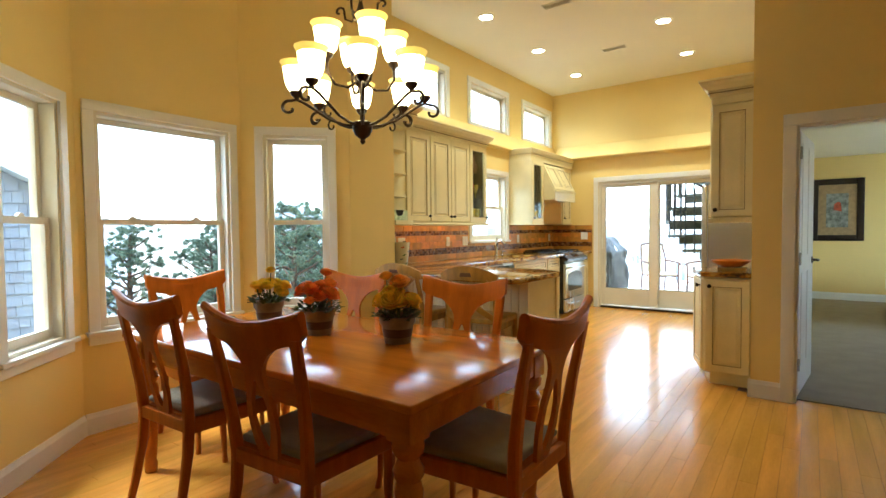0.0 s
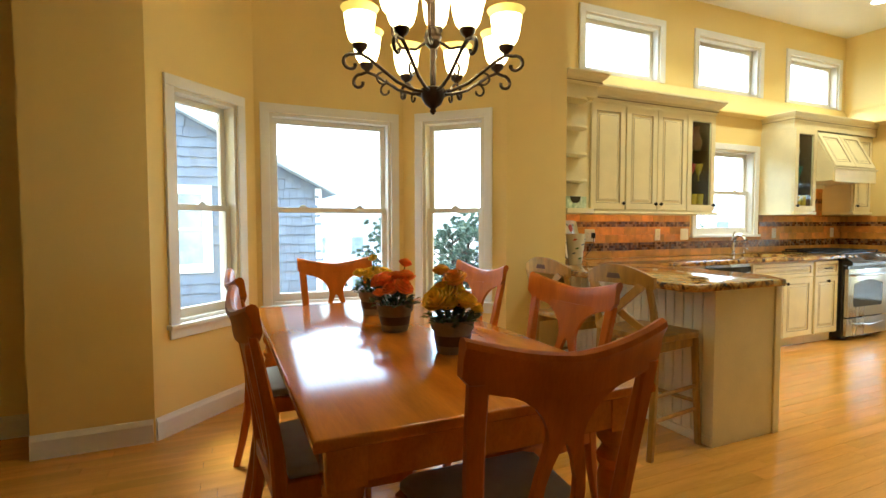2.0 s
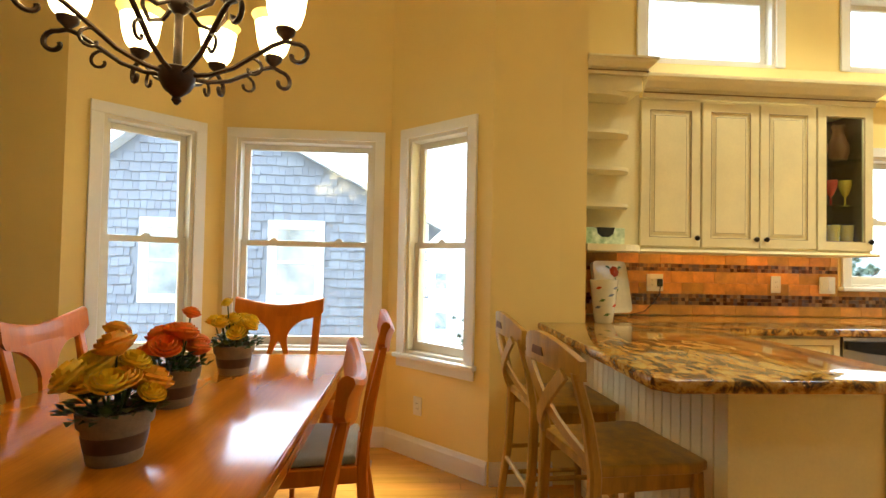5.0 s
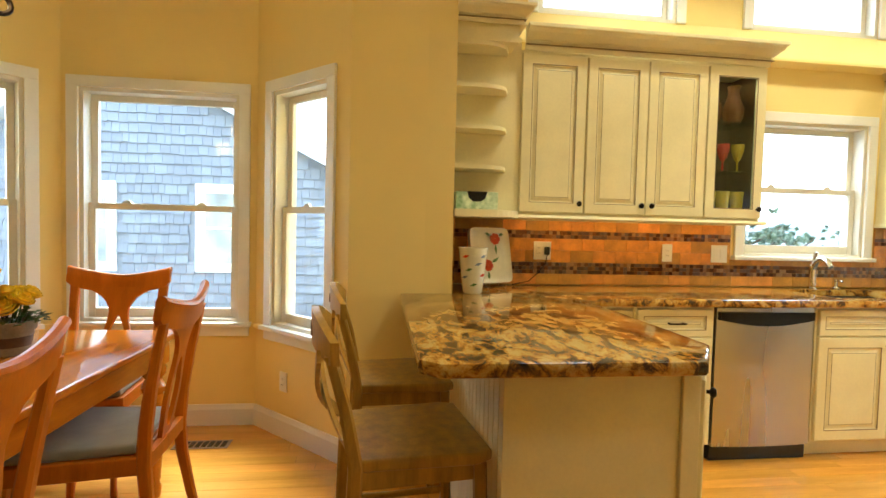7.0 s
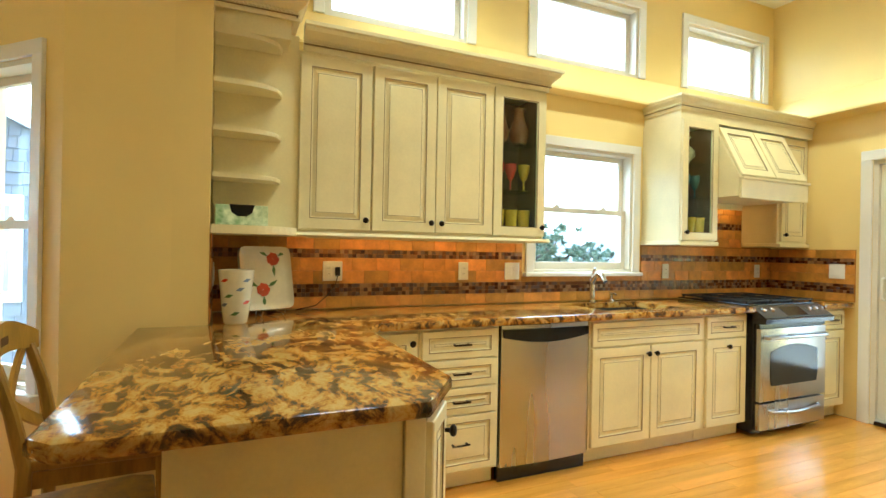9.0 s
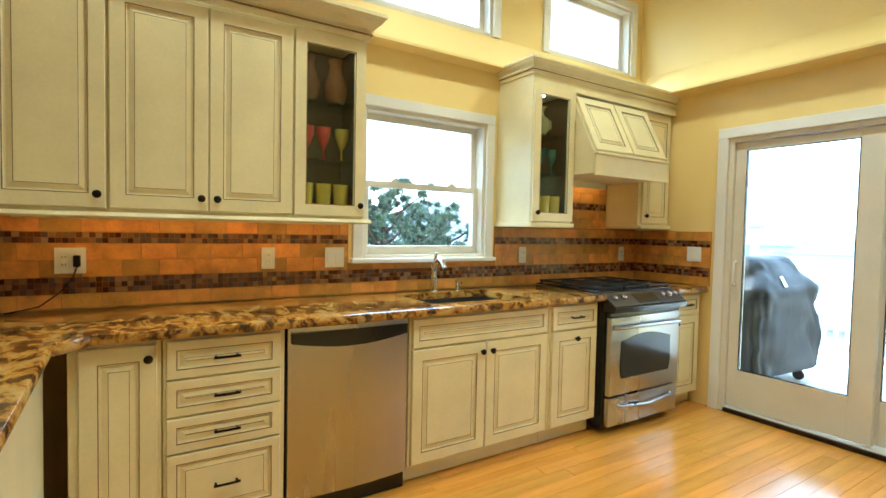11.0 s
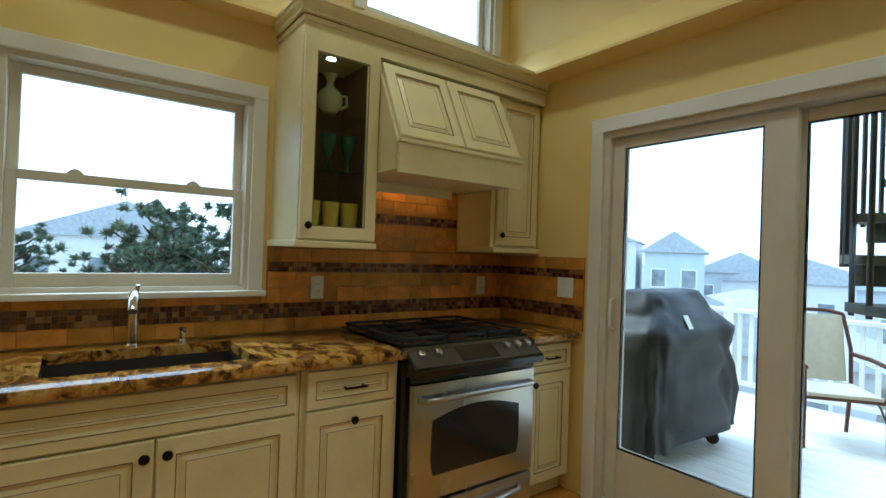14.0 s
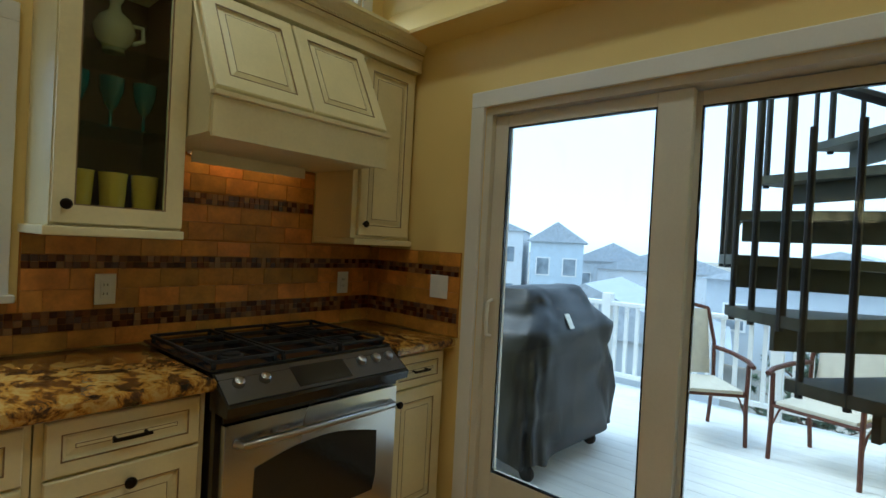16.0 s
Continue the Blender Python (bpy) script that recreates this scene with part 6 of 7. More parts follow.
# ---- backsplash ----
def backsplash():
    h = thing("backsplash", "honey travertine backsplash with bands of dark mosaic", "backsplash", pose(-3.5, 0, 0, 0, 0, 90), kind="structure")
    part("grout", B(3.386, 5.345, 0.001, 0.005 + 0.001, 0.915, 1.322, m=Matrix.Diagonal((1, -1, 1, 1))), GROUT, h)
    part("grout", B(5.345, 6.435, 0.001, 0.006, 0.915, 1.097, m=Matrix.Diagonal((1, -1, 1, 1))), GROUT, h)
    part("grout", B(6.435, 7.994, 0.001, 0.006, 0.915, 1.34, m=Matrix.Diagonal((1, -1, 1, 1))), GROUT, h)
    part("grout", B(6.83, 7.6, 0.001, 0.006, 1.341, 1.70, m=Matrix.Diagonal((1, -1, 1, 1))), GROUT, h)
    h2 = thing("backsplash", "honey travertine backsplash on the side wall", "backsplash", pose(0, 8.0, 0), kind="structure")
    part("grout", B(-3.493, -2.82, -0.006, -0.001, 0.915, 1.33), GROUT, h2)
    h3 = thing("backsplash", "honey travertine backsplash at the corner of the counter", "backsplash", pose(-3.0, 3.38, 0, 0, 0, 180), kind="structure")
    part("grout", B(0.012, 0.493, -0.006, -0.001, 0.915, 1.322), GROUT, h3)
    g = 0.0012
    meshes = {}
    rng = random.Random(9)

    def tile(parent, u, z, w, hh):
        key = (round(w, 4), round(hh, 4))
        if key not in meshes:
            bm = bmesh.new()
            box(bm, 0, w, -0.0095, -0.0062, 0, hh)
            top = [v for v in bm.verts if v.co.y < -0.009]
            for v in top:
                v.co.x += 0.0006 if v.co.x < w / 2 else -0.0006
                v.co.z += 0.0006 if v.co.z < hh / 2 else -0.0006
            me = bpy.data.meshes.new("tile")
            bmesh.ops.recalc_face_normals(bm, faces=bm.faces)
            bm.to_mesh(me)
            bm.free()
            me.materials.append(TRAV)
            meshes[key] = me
        ob = new("tile", meshes[key])
        ob.parent = parent
        ob.location = (u, 0, z)

    rows = ((0.916, 0.066), (1.0575, 0.0755), (1.134, 0.0755), (1.262, 0.064))
    TW = 0.152

    def free(u0, u1, z):
        return not (u1 > 5.34 and u0 < 6.44 and z > 1.03)

    for u0, u1, par in ((3.388, 7.99, h), (-3.49, -2.822, h2), (0.014, 0.49, h3)):
        for r, (z, hh) in enumerate(rows):
            u = u0
            first_w = TW * (0.5 if r % 2 else 1.0)
            k = 0
            while u < u1 - 0.02:
                w = min(first_w if k == 0 else TW, u1 - u)
                if par is not h or (free(u, u + w, z)):
                    tile(par, u + g / 2, z, w - g, hh)
                elif z > 1.03:
                    # cut pieces beside the window
                    if u < 5.34:
                        tile(par, u + g / 2, z, 5.34 - u - g, hh)
                    elif u + w > 6.44:
                        tile(par, 6.44 + g / 2, z, u + w - 6.44 - g, hh)
                u += w
                k += 1
    u = 5.345
    while u < 6.43:
        w = min(TW, 6.435 - u)
        tile(h, u + g / 2, 1.058, w - g, 0.038)
        u += w
    for r, z in enumerate((1.335, 1.41, 1.54, 1.615)):
        u = 6.832 - (0.076 if r % 2 else 0)
        while u < 7.59:
            a, b = max(u, 6.832), min(u + TW, 7.598)
            tile(h, a + g / 2, z, b - a - g, 0.0725)
            u += TW
    # mosaic bands: small squares of mixed stone and glass
    for par, spans in ((h, ((3.388, 7.99, 0.983, 3, 0.0245), (3.388, 5.34, 1.2105, 2, 0.0245), (6.44, 7.99, 1.2105, 2, 0.0245), (6.832, 7.598, 1.486, 2, 0.0245))), (h2, ((-3.49, -2.822, 0.983, 3, 0.0245), (-3.49, -2.822, 1.2105, 2, 0.0245))), (h3, ((0.014, 0.49, 0.983, 3, 0.0245), (0.014, 0.49, 1.2105, 2, 0.0245)))):
        bm = bmesh.new()
        for a, b, z, n, s in spans:
            for r in range(n):
                u = a
                while u < b - 0.01:
                    w = min(s, b - u)
                    d = rng.uniform(0.011, 0.0135)
                    box(bm, u + 0.001, u + w - 0.001, -d, -0.0062, z + r * s + 0.001, z + (r + 1) * s - 0.001)
                    u += s
        tagged(part("mosaic", bm, MOSAIC, par, "small brown, tan and glassy mosaic squares"), kind="stuff")


def mosaic_material():
    m = bpy.data.materials.new("mixed_mosaic")
    m.use_nodes = True
    n, l = m.node_tree.nodes, m.node_tree.links
    p = n["Principled BSDF"]
    geo = n.new("ShaderNodeNewGeometry")
    ramp = n.new("ShaderNodeValToRGB")
    ramp.color_ramp.interpolation = "CONSTANT"
    cols = ((0.0, (0.07, 0.022, 0.008)), (0.22, (0.16, 0.055, 0.018)), (0.42, (0.26, 0.12, 0.04)), (0.58, (0.10, 0.05, 0.03)), (0.80, (0.33, 0.18, 0.07)), (0.92, (0.20, 0.09, 0.03)))
    e = ramp.color_ramp.elements
    while len(e) < len(cols):
        e.new(0.5)
    for k, (at, c) in enumerate(cols):
        e[k].position, e[k].color = at, (*c, 1)
    l.new(geo.outputs["Random Per Island"], ramp.inputs[0])
    l.new(ramp.outputs[0], p.inputs["Base Color"])
    mr = n.new("ShaderNodeMapRange")
    mr.inputs[3].default_value, mr.inputs[4].default_value = 0.08, 0.5
    l.new(geo.outputs["Random Per Island"], mr.inputs[0])
    l.new(mr.outputs[0], p.inputs["Roughness"])
    return m


MOSAIC = mosaic_material()
backsplash()


# ---- outdoors ----
single("ground", slab(bmesh.new(), [(-600, -600), (600, -600), (600, 600), (-600, 600)], -3.7, -3.5), SAND, "sandy ground with sparse grass", "ground", kind="structure")
RAILWHITE = mat("white_vinyl_rail", (0.80, 0.80, 0.78), 0.4, var=0.03)


def deck():
    d = thing("deck", "pale painted deck boards", "deck", pose(0, 0, 0), kind="structure")
    part("joists", B(-5.2, -0.31, 8.17, 11.55, -0.30, -0.085), RAILWHITE, d)
    me = None
    y = 8.17
    while y < 11.5:
        if me is None:
            bm = B(0, 4.88, 0, 0.1375, -0.03, 0.0)
            me = bpy.data.meshes.new("deck_board")
            bmesh.ops.recalc_face_normals(bm, faces=bm.faces)
            bm.to_mesh(me)
            bm.free()
            me.materials.append(DECK)
        ob = new("deck_board", me)
        ob.parent = d
        ob.location = (-5.195, y, -0.05)
        y += 0.14
    for x in (-5.1, -0.6):
        for yy in (8.6, 11.3):
            part("deck_post", B(x - 0.08, x + 0.08, yy - 0.08, yy + 0.08, -3.5, -0.301), RAILWHITE, d)


deck()


def railing(m, length):
    r = thing("deck_railing", "white vinyl deck railing with square balusters", "railing", m, "deck railings")
    part("top_rail", B(0, length, -0.045, 0.045, 0.80, 0.845, bevel=0.008), RAILWHITE, r)
    part("bottom_rail", B(0, length, -0.025, 0.025, 0.04, 0.085, bevel=0.004), RAILWHITE, r)
    n = int(length / 0.115)
    for k in range(1, n):
        x = k * length / n
        part("baluster", B(x - 0.018, x + 0.018, -0.018, 0.018, 0.0855, 0.7995), RAILWHITE, r)
    for k in range(int(length / 1.6) + 1):
        x = 0.05 + k * (length - 0.1) / int(length / 1.6)
        part("post", B(x - 0.05, x + 0.05, -0.05, 0.05, -0.05, 0.93, bevel=0.006), RAILWHITE, r)


railing(pose(-5.15, 11.45, 0.0), 4.84)
railing(pose(-5.15, 8.2, 0.0, 0, 0, 90), 3.2)

COVER = mat("black_grill_cover", (0.011, 0.012, 0.015), 0.5, var=0.2, scale=7, bump=0.12, bscale=40)


def grill():
    g = thing("grill", "barbecue grill under a dark fitted cover on wheels", "grill", pose(-3.05, 9.22, -0.05))
    rng = random.Random(2)
    # cover: stacked sections, folds run down its skirt
    keys = [(0.155, 0.315, 0.635), (0.30, 0.31, 0.625), (0.55, 0.30, 0.61), (0.78, 0.295, 0.60), (0.90, 0.285, 0.56), (1.00, 0.25, 0.44), (1.09, 0.19, 0.385), (1.155, 0.12, 0.35), (1.17, 0.06, 0.30)]
    secs = [tuple(p + (q - p) * j / 4 for p, q in zip(a, b)) for a, b in zip(keys, keys[1:]) for j in range(4)] + [keys[-1]]
    bm = bmesh.new()
    rings = []
    n = 110
    for z, hx, hy in secs:
        ring = []
        for k in range(n):
            a = 2 * math.pi * k / n
            ca, sa = math.cos(a), math.sin(a)
            e = 0.30
            x = math.copysign(abs(ca) ** e, ca) * hx
            y = math.copysign(abs(sa) ** e, sa) * hy
            f = 0.0
            if z < 0.95:
                f = (0.95 - z) * (0.018 * math.sin(a * 9 + z * 3) + 0.012 * math.sin(a * 17 + 1.3))
            f += 0.045 * noise.noise((x * 4, y * 4, z * 5)) + 0.02 * noise.noise((x * 11, y * 11, z * 8))
            zz = z + (0.012 * math.sin(a * 7) if z < 0.2 else 0.01 * noise.noise((x * 6, y * 6, 3)))
            ring.append(bm.verts.new((x * (1 + f / hx), y * (1 + f / hy), zz)))
        rings.append(ring)
    for a, b in zip(rings, rings[1:]):
        for k in range(n):
            bm.faces.new((a[k], a[(k + 1) % n], b[(k + 1) % n], b[k]))
    bm.faces.new(rings[-1])
    part("cover", bm, COVER, g, "wrinkled dark fabric cover", smooth=True)
    part("tag", B(-0.05, 0.05, -0.03, 0.03, 0, 0.003, m=pose(0.278, -0.15, 0.965, 0, 62, 0)), WHITEPLASTIC, g, "white label on the cover")
    for y in (-0.45, 0.42):
        for x in (-0.2, 0.2):
            w = part("wheel", lathe(bmesh.new(), [(0.02, -0.014), (0.045, -0.014), (0.05, -0.006), (0.05, 0.006), (0.045, 0.014), (0.02, 0.014)], 18, pose(x, y, 0.05, 90)), IRON, g, "black caster wheel", smooth=True)
            part("caster_fork", B(x - 0.02, x + 0.02, y - 0.022, y + 0.022, 0.055, 0.13), IRON, g)


grill()
CHAIRMETAL = mat("reddish_brown_metal", (0.10, 0.035, 0.022), 0.45, metal=0.3, var=0.2, scale=20)
SLING = mat("pale_sling_fabric", (0.62, 0.58, 0.48), 0.8, var=0.05, scale=20, bump=0.2, bscale=300)


def patio_chair(m):
    c = thing("patio_chair", "brown metal patio armchair with a pale sling seat", "patio chair", m, "patio chairs")
    for s in (-1, 1):
        part("front_leg", tube(bmesh.new(), [(s * 0.27, 0.26, 0), (s * 0.265, 0.25, 0.30), (s * 0.27, 0.25, 0.62)], 0.016, 8), CHAIRMETAL, c, smooth=True)
        part("back_leg", tube(bmesh.new(), [(s * 0.24, -0.30, 0), (s * 0.24, -0.24, 0.40), (s * 0.25, -0.28, 0.70), (s * 0.22, -0.36, 0.98)], 0.016, 8), CHAIRMETAL, c, smooth=True)
        part("arm_rest", tube(bmesh.new(), [(s * 0.25, -0.27, 0.66), (s * 0.29, -0.05, 0.655), (s * 0.29, 0.20, 0.64), (s * 0.28, 0.30, 0.615)], 0.019, 8), CHAIRMETAL, c, smooth=True)
        part("brace", tube(bmesh.new(), [(s * 0.268, 0.25, 0.22), (s * 0.262, 0.16, 0.33), (s * 0.26, 0.05, 0.375)], 0.008, 6), CHAIRMETAL, c, smooth=True)
        part("side_rail", tube(bmesh.new(), [(s * 0.245, -0.25, 0.38), (s * 0.262, 0.25, 0.40)], 0.014, 8), CHAIRMETAL, c, smooth=True)
    part("front_rail", tube(bmesh.new(), [(-0.26, 0.25, 0.385), (0.26, 0.25, 0.385)], 0.014, 8), CHAIRMETAL, c, smooth=True)
    part("top_rail", tube(bmesh.new(), [(-0.22, -0.36, 0.98), (-0.10, -0.375, 1.005), (0.10, -0.375, 1.005), (0.22, -0.36, 0.98)], 0.016, 8), CHAIRMETAL, c, smooth=True)
    part("seat", B(-0.24, 0.24, -0.22, 0.26, 0.395, 0.425, bevel=0.012), SLING, c, "pale seat sling", smooth=True)
    part("backrest", B(-0.215, 0.215, -0.012, 0.012, 0.0, 0.55, bevel=0.008, m=pose(0, -0.262, 0.43, 10.5)), SLING, c, "pale back sling", smooth=True)
    return c


pc = patio_chair(pose(-2.37, 10.546, -0.05, 0, 0, -143))
copy_thing(pc, pose(-1.50, 10.56, -0.05, 0, 0, 162))

STAIR = mat("dark_painted_steel", (0.030, 0.032, 0.035), 0.5, metal=0.2, var=0.2, scale=10)
TREAD = mat("grey_green_tread", (0.075, 0.08, 0.06), 0.6, var=0.25, scale=12, bump=0.1)


def spiral_stair():
    cx, cy, R = -1.05, 9.05, 0.86
    s = thing("spiral_staircase", "dark steel spiral staircase rising from the deck", "staircase", pose(cx, cy, -0.05, 0, 0, -5))
    part("centre_pole", tube(bmesh.new(), [(0, 0, 0), (0, 0, 4.2)], 0.05, 16), STAIR, s, smooth=True)
    for k in range(18):
        a0 = radians(352 - 27 * k)
        z = 0.225 * (k + 1) + 0.09
        da = radians(30)
        pts = [(0.05 * math.cos(a0), 0.05 * math.sin(a0))]
        for j in range(6):
            a = a0 - da * j / 5
            pts.append((R * math.cos(a), R * math.sin(a)))
        t = part("tread", slab(bmesh.new(), pts[::-1], z - 0.045, z), TREAD, s, "worn dark tread")
        part("riser", B(0.12, R * 0.93, -0.012, 0.012, z - 0.15, z - 0.046, m=pose(0, 0, 0, 0, 0, math.degrees(a0 - da * 0.4))), TREAD, t, "olive riser board")
        for j in (0.2, 0.55, 0.9):
            a = a0 - da * j
            x, y = R * 0.985 * math.cos(a), R * 0.985 * math.sin(a)
            part("baluster", tube(bmesh.new(), [(x, y, z - 0.06), (x, y, z + 0.92)], 0.017 if j == 0.2 else 0.013, 8), STAIR, t, smooth=True)
    hp = []
    for k in range(55):
        a = radians(352 - 27 * k / 3 - 5)
        hp.append((R * 0.985 * math.cos(a), R * 0.985 * math.sin(a), 0.225 * (k / 3 + 1) + 0.99))
    part("handrail", tube(bmesh.new(), hp, 0.02, 8), STAIR, s, smooth=True)


spiral_stair()


# ---- neighbouring shingled house ----
def shingle_house():
    h = thing("neighbour_house", "weathered grey shingled house with white windows", "house", pose(-9.8, -1.75, 0))
    HW_, EV, PK = 4.45, 1.95, 4.25
    HL, EL_ = 3.6, 1.37
    part("wall", prism(bmesh.new(), [(-HL, -3.5), (HW_, -3.5), (HW_, EV), (0, PK), (-HL, EL_)], 6.0, pose(0, 0, 0, 0, 0, 90)), SHINGLEREST, h)
    for s in (-1, 1):
        th = math.atan2(PK - EV, HW_) if s > 0 else math.atan2(PK - EL_, HL)
        L = (math.hypot(HW_, PK - EV) if s > 0 else math.hypot(HL, PK - EL_)) + 0.3
        bm = bmesh.new()
        prism(bm, [(-0.02, 0.0), (L, 0.0), (L, 0.12), (-0.02, 0.12)], 6.6, pose(0.3, 0, PK + 0.01, 0, 0, 90) @ pose(0, 0, 0, 0, math.degrees(th), 0) if s > 0 else pose(0.3, 0, PK + 0.01, 0, 0, 90) @ pose(0, 0, 0, 0, 180 - math.degrees(th), 0) @ Matrix.Diagonal((1, 1, -1, 1)))
        part("roof_slope", bm, ROOFING, h)
    part("corner_board", B(0.001, 0.03, HW_ - 0.10, HW_ + 0.02, -3.5, EV), RAILWHITE, h, "white corner board")
    rng = random.Random(12)
    # shingle courses: single shingles near the windows, the rest joined
    rest = bmesh.new()
    mesh = {}
    count = 0
    holes = ((1.47, 2.51, 0.38, 1.95), (-0.85, 0.15, 0.38, 1.95), (-3.2, -2.2, 0.38, 1.95))
    z = -1.2
    while z < PK - 0.1:
        y = -HL + 0.02 + rng.uniform(0, 0.1)
        while y < HW_ - 0.12:
            w = rng.choice((0.11, 0.14, 0.17, 0.21))
            lim = PK - (abs(y + w / 2) + w / 2) * ((PK - EV) / HW_ if y > 0 else (PK - EL_) / HL) - 0.15
            if z < lim and not any(y + w > a and y < b and z + 0.14 > c and z < d for a, b, c, d in holes):
                dz = rng.uniform(-0.012, 0.012)
                if count < 300 and y > -1.2 and 0.0 < z:
                    if w not in mesh:
                        bm = bmesh.new()
                        prism(bm, [(0, -0.02), (0.036, -0.02), (0.004, 0.19), (0, 0.19)], w - 0.006, pose(0, 0, 0))
                        me = bpy.data.meshes.new("shingle")
                        bmesh.ops.recalc_face_normals(bm, faces=bm.faces)
                        bm.to_mesh(me)
                        bm.free()
                        me.materials.append(SHINGLE)
                        mesh[w] = me
                    ob = new("shingle", mesh[w])
                    ob.parent = h
                    ob.location = (0.001, y, z + dz)
                    count += 1
                else:
                    a = [rest.verts.new((0.001 + x, y, z + dz + q)) for x, q in ((0, -0.02), (0.036, -0.02), (0.004, 0.19), (0, 0.19))]
                    b = [rest.verts.new((0.001 + x, y + w - 0.006, z + dz + q)) for x, q in ((0, -0.02), (0.036, -0.02), (0.004, 0.19), (0, 0.19))]
                    rest.faces.new(a)
                    rest.faces.new(b[::-1])
                    for k in range(4):
                        rest.faces.new((a[k], b[k], b[(k + 1) % 4], a[(k + 1) % 4]))
            y += w
        z += 0.175
    tagged(part("shingles_rest", rest, SHINGLEREST, h), kind="stuff")
    for a, b, c, d in holes:
        w = part("house_window", frame_mesh(a, b, c, d, 0.11, 0.0, 0.05), RAILWHITE, h, "white window trim")
        part("sash", frame_mesh(a + 0.11, b - 0.11, c + 0.11, d - 0.11, 0.05, 0.0, 0.03), RAILWHITE, w)
        part("meeting_rail", B(0.001, 0.03, a + 0.16, b - 0.16, (c + d) / 2 - 0.02, (c + d) / 2 + 0.02), RAILWHITE, w)
        part("pane", B(0.001, 0.012, a + 0.16, b - 0.16, c + 0.16, d - 0.16), DARKPANE, w, "curtained glass")


def frame_mesh(y0, y1, z0, z1, t, x0, x1):
    bm = bmesh.new()
    for a, b, c, d in ((y0, y1, z0, z0 + t), (y0, y1, z1 - t, z1), (y0, y0 + t, z0 + t, z1 - t), (y1 - t, y1, z0 + t, z1 - t)):
        box(bm, x0 + 0.001, x1, a, b, c, d)
    return bm


DARKPANE = mat("curtained_window_glass", (0.30, 0.34, 0.38), 0.08, var=0.25, scale=2, bump=0)
shingle_house()

SIDING = [mat("white_siding", (0.78, 0.79, 0.80), 0.7, var=0.04, scale=2), mat("pale_blue_siding", (0.60, 0.67, 0.73), 0.7, var=0.05, scale=2), mat("grey_siding", (0.55, 0.58, 0.61), 0.7, var=0.05, scale=2)]


def far_house(m, w, d, h, k, roof=1.6, rows=2, cols=3, label="pale sided beach house with dark windows"):
    o = thing("far_house", label, "house", m, "far houses")
    part("wall", B(-w / 2, w / 2, -d / 2, d / 2, -3.5, h), SIDING[k], o)
    if roof > 0:
        part("roof", prism(bmesh.new(), [(-w / 2 - 0.3, h + 0.002), (w / 2 + 0.3, h + 0.002), (0, h + roof)], d + 0.6, pose(0, -d / 2 - 0.3, 0)), ROOFING, o)
    else:
        part("roof", B(-w / 2 - 0.2, w / 2 + 0.2, -d / 2 - 0.2, d / 2 + 0.2, h + 0.002, h + 0.25), SIDING[0], o)
    for r in range(rows):
        for c in range(cols):
            x = -w / 2 + w * (c + 0.5) / cols
            z = h - 1.7 - 2.7 * r
            wn_ = part("window", B(x - 0.5, x + 0.5, -d / 2 - 0.05, -d / 2 - 0.001, z - 0.65, z + 0.65), RAILWHITE, o)
            part("pane", B(x - 0.4, x + 0.4, -d / 2 - 0.06, -d / 2 - 0.051, z - 0.55, z + 0.55), DARKPANE, wn_)
    return o


far_house(pose(-25.5, 39.5, 0, 0, 0, 28), 6.0, 8, 2.6, 0, 1.3, 2, 3, "tall pale beach house with dark windows")
far_house(pose(-20.0, 41.0, 0, 0, 0, 26), 3.6, 8, 1.9, 1, 1.4, 2, 2)
far_house(pose(-21.5, 55, 0, 0, 0, 22), 7, 8, 0.5, 2, 1.8)
far_house(pose(-13.5, 46, 0, 0, 0, 15), 9, 8, 0.2, 0, 1.6, 1, 4, "low white beach house with a shallow roof")
far_house(pose(-10.2, 27, 0, 0, 0, 12), 9, 7, -1.7, 2, 1.9, 1, 3, "neighbouring house with a grey shingle roof below the deck")
far_house(pose(-2.2, 36, 0, 0, 0, -5), 10, 8, 0.4, 2, 1.5, 1, 4)
far_house(pose(-30, 22, 0, 0, 0, 60), 9, 9, 1.2, 1, 1.8, 2, 4)
far_house(pose(-38, 9, 0, 0, 0, 80), 10, 9, 1.6, 0, 2.0, 2, 4)
far_house(pose(-33, 33, 0, 0, 0, 45), 8, 9, 0.8, 2, 1.8, 2, 3)

NEEDLE = mat("pine_needles", (0.13, 0.18, 0.12), 0.7, var=0.3, scale=3, bump=0, per_island=0.35)
BARK = mat("pine_bark", (0.10, 0.065, 0.045), 0.9, var=0.3, scale=8, bump=0.4, bscale=30)


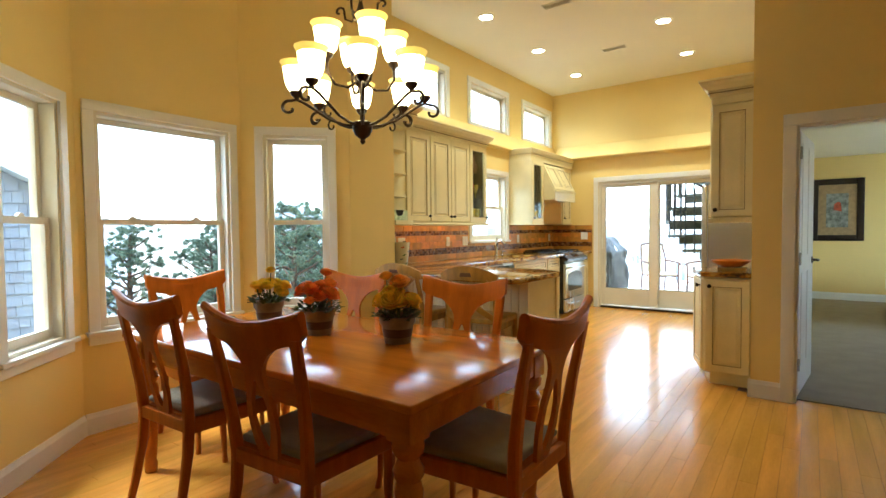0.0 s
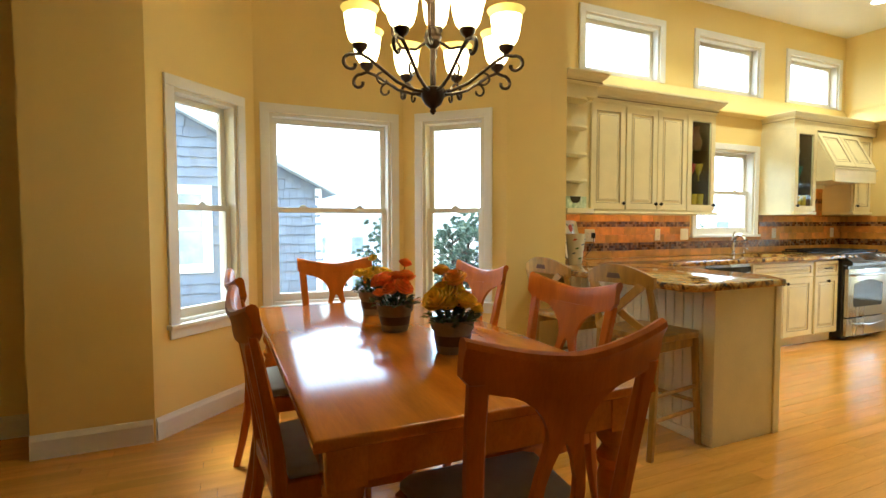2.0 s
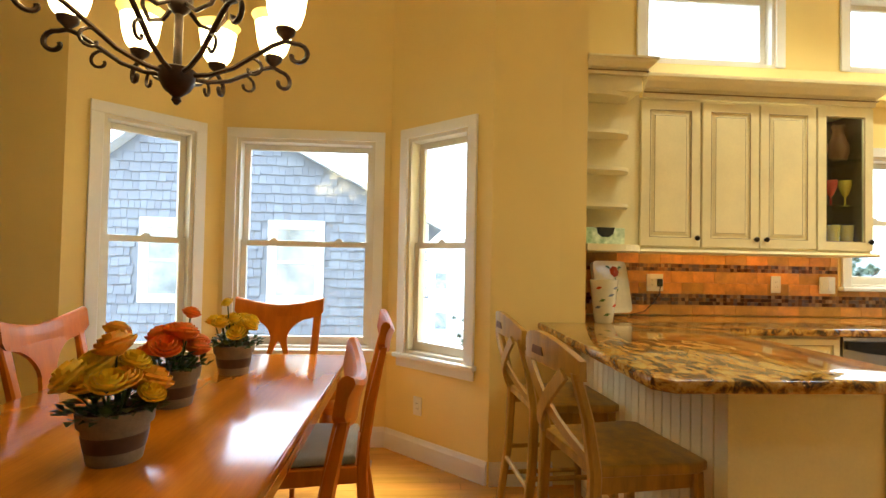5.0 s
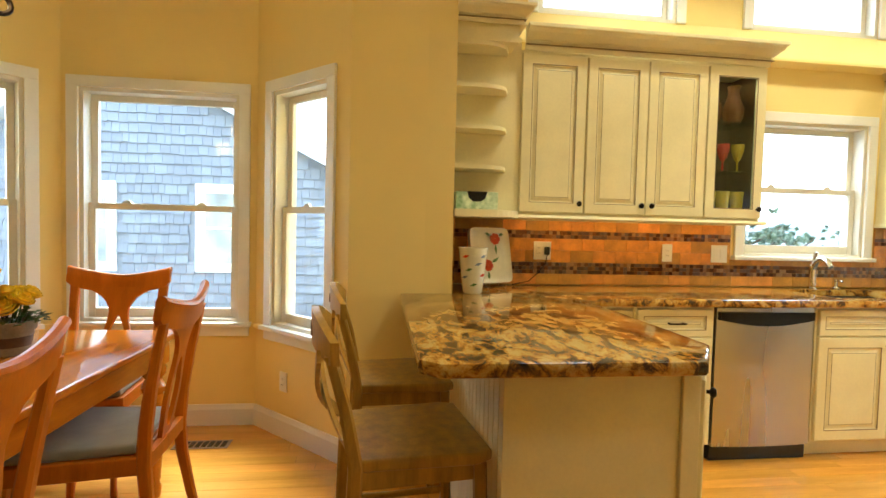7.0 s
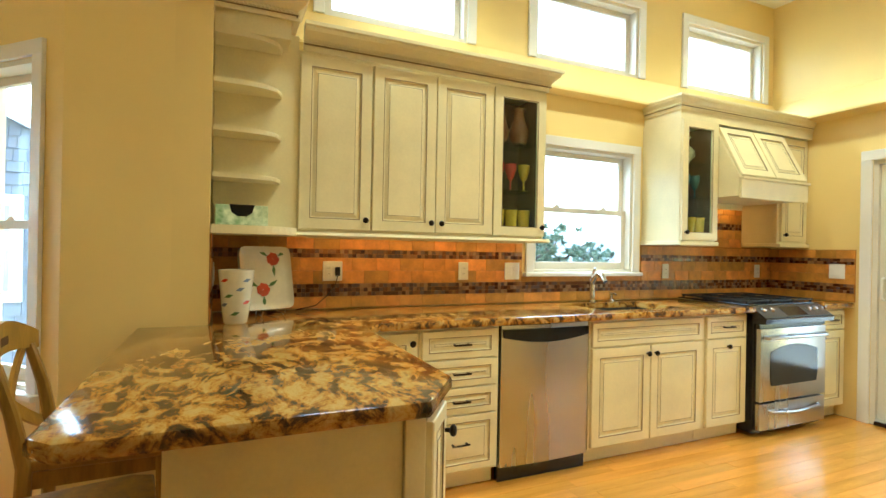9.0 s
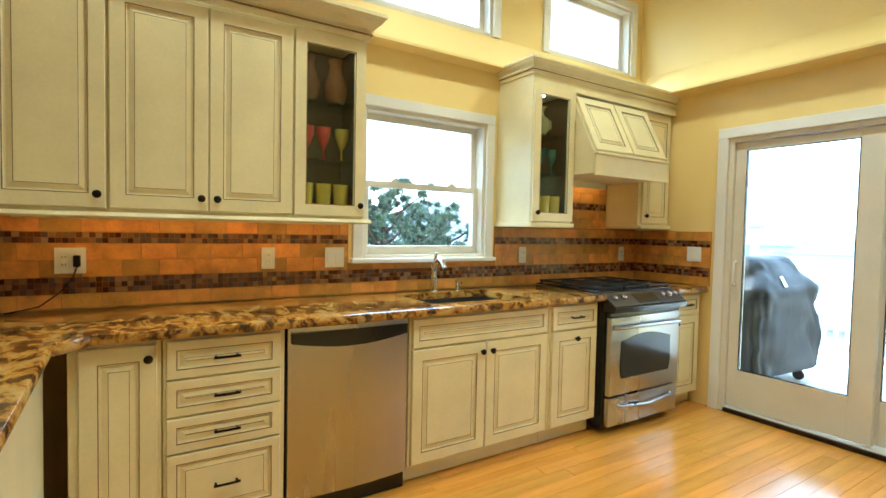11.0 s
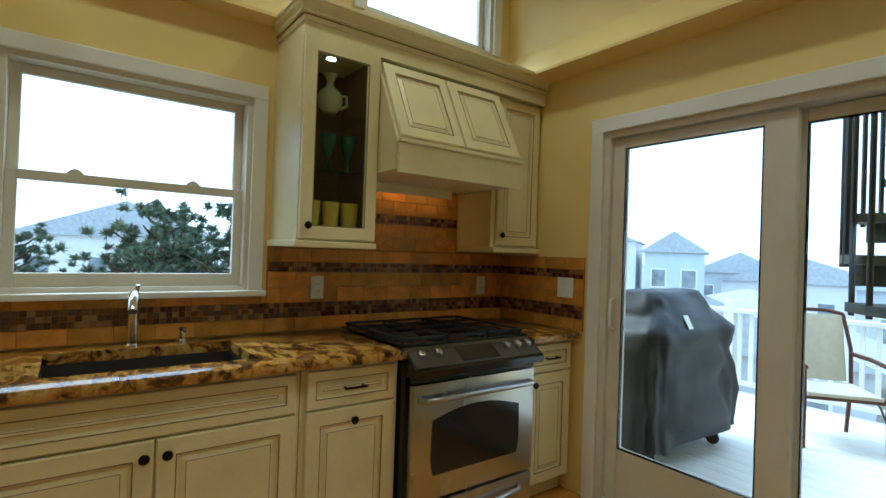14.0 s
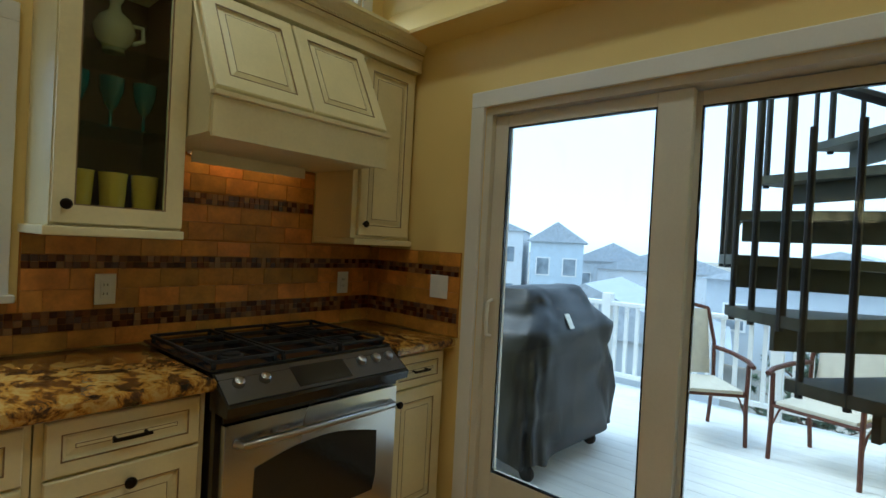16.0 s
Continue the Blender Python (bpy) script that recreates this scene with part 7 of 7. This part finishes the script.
def pine(m, height, seed):
    rng = random.Random(seed)
    t = thing("pine_tree", "bushy green pine tree with an uneven crown", "tree", m, "pine trees")
    part("trunk", tube(bmesh.new(), [(0, 0, 0), (0.05, 0.03, height * 0.3), (-0.04, 0.06, height * 0.65), (0, 0, height * 0.95)], 0.16, 9, taper=0.15), BARK, t, smooth=True)
    verts, faces = [], []
    limbs = bmesh.new()
    n = 46
    for k in range(n):
        f = (k + 0.5) / n
        z = height * (0.22 + 0.76 * f)
        a = 2.4 * k + rng.uniform(-0.4, 0.4)
        reach = (0.30 + 1.5 * (1 - f) ** 0.8) * rng.uniform(0.55, 1.15)
        d = Vector((math.cos(a), math.sin(a), 0.25 + 0.4 * f))
        start = Vector((0, 0, z))
        end = start + d * reach
        tube(limbs, [start, start + d * reach * 0.5 + Vector((0, 0, -0.05)), end], 0.03, 5, taper=0.3)
        for j in range(9):
            c = start + d * reach * (0.35 + 0.72 * j / 8) + Vector((rng.uniform(-0.24, 0.24), rng.uniform(-0.24, 0.24), rng.uniform(-0.12, 0.22)))
            for q in range(52):
                v = Vector((rng.gauss(0, 1), rng.gauss(0, 1), rng.gauss(0.55, 0.8))).normalized()
                L = rng.uniform(0.06, 0.13)
                s = v.orthogonal().normalized() * 0.011
                i = len(verts)
                verts += [tuple(c + s), tuple(c - s), tuple(c + v * L), tuple(c + v * L * 0.5 + v.cross(s) * 1.2)]
                faces += [(i, i + 1, i + 2), (i, i + 2, i + 3), (i + 1, i + 3, i + 2)]
    part("limbs", limbs, BARK, t)
    me = bpy.data.meshes.new("crown")
    me.from_pydata(verts, [], faces)
    me.materials.append(NEEDLE)
    ob = new("crown", me)
    ob.parent = t
    tagged(ob, "dense green needle clumps")
    return t


p1 = pine(pose(-12.0, 6.6, -3.5), 4.6, 1)
p2 = pine(pose(-12.8, 9.4, -3.5), 4.9, 2)
for x, y, s, r, src in ((-12.4, 4.9, 0.98, 40, p2), (-11.6, 8.0, 0.92, 100, p2), (-12.2, 11.2, 1.0, 200, p1), (-11.2, 12.9, 0.95, 310, p2), (-13.6, 14.2, 1.06, 20, p1), (-13.0, 7.6, 1.08, 75, p1), (-14.5, 11.9, 1.1, 150, p2), (-13.2, 16.5, 1.0, 260, p2), (-12.6, 10.3, 0.9, 15, p1), (-10.8, 6.0, 0.8, 220, p1), (-8.3, 7.9, 1.17, 60, p1), (-8.8, 6.7, 1.06, 160, p2), (-8.6, 9.2, 1.1, 300, p1), (-1.9, 14.6, 0.78, 100, p1), (-0.2, 15.2, 0.8, 10, p2)):
    o = copy_thing(src, pose(x, y, -3.5, 0, 0, r))
    o.scale = (s, s, s)


# ---- oak floorboards ----
def floorboards():
    bw, rng = 0.083, random.Random(4)
    holder = thing("floor", "honey-coloured glossy oak strip floor", "floor", pose(0, 0, 0), kind="structure")
    meshes = {}
    rest = bmesh.new()
    count = 0
    col = 0
    x = -3.62
    while x < 3.28:
        y = -3.18 - rng.random()
        while y < 8.0:
            ln = rng.choice((0.6, 0.8, 1.0, 1.3, 1.6))
            y0, y1 = max(y, -3.19), min(y + ln, 7.995)
            y += ln
            if y1 - y0 < 0.05 or (x > -0.40 and y0 > 4.36):
                continue
            if x > -0.40 and y1 > 4.40:
                y1 = 4.395
            near = -2.9 < x < -0.3 and 2.6 < y0 < 8.0 and y1 - y0 > ln - 0.001
            if near and count < 300:
                if ln not in meshes:
                    bm = B(0.0006, bw - 0.0006, 0.0008, ln - 0.0008, -0.012, 0.0)
                    me = bpy.data.meshes.new("floorboard")
                    bmesh.ops.recalc_face_normals(bm, faces=bm.faces)
                    bm.to_mesh(me)
                    bm.free()
                    me.materials.append(OAK)
                    meshes[ln] = me
                ob = new("floorboard", meshes[ln])
                ob.parent = holder
                ob.location = (x, y0, rng.uniform(-0.0003, 0.0003))
                count += 1
            else:
                dz = rng.uniform(-0.0003, 0.0003)
                box(rest, x + 0.0006, x + bw - 0.0006, y0 + 0.0008, y1 - 0.0008, -0.012, dz)
        x += bw
    ob = part("floorboards_rest", rest, OAKREST, holder)
    tagged(ob, kind="stuff")


floorboards()
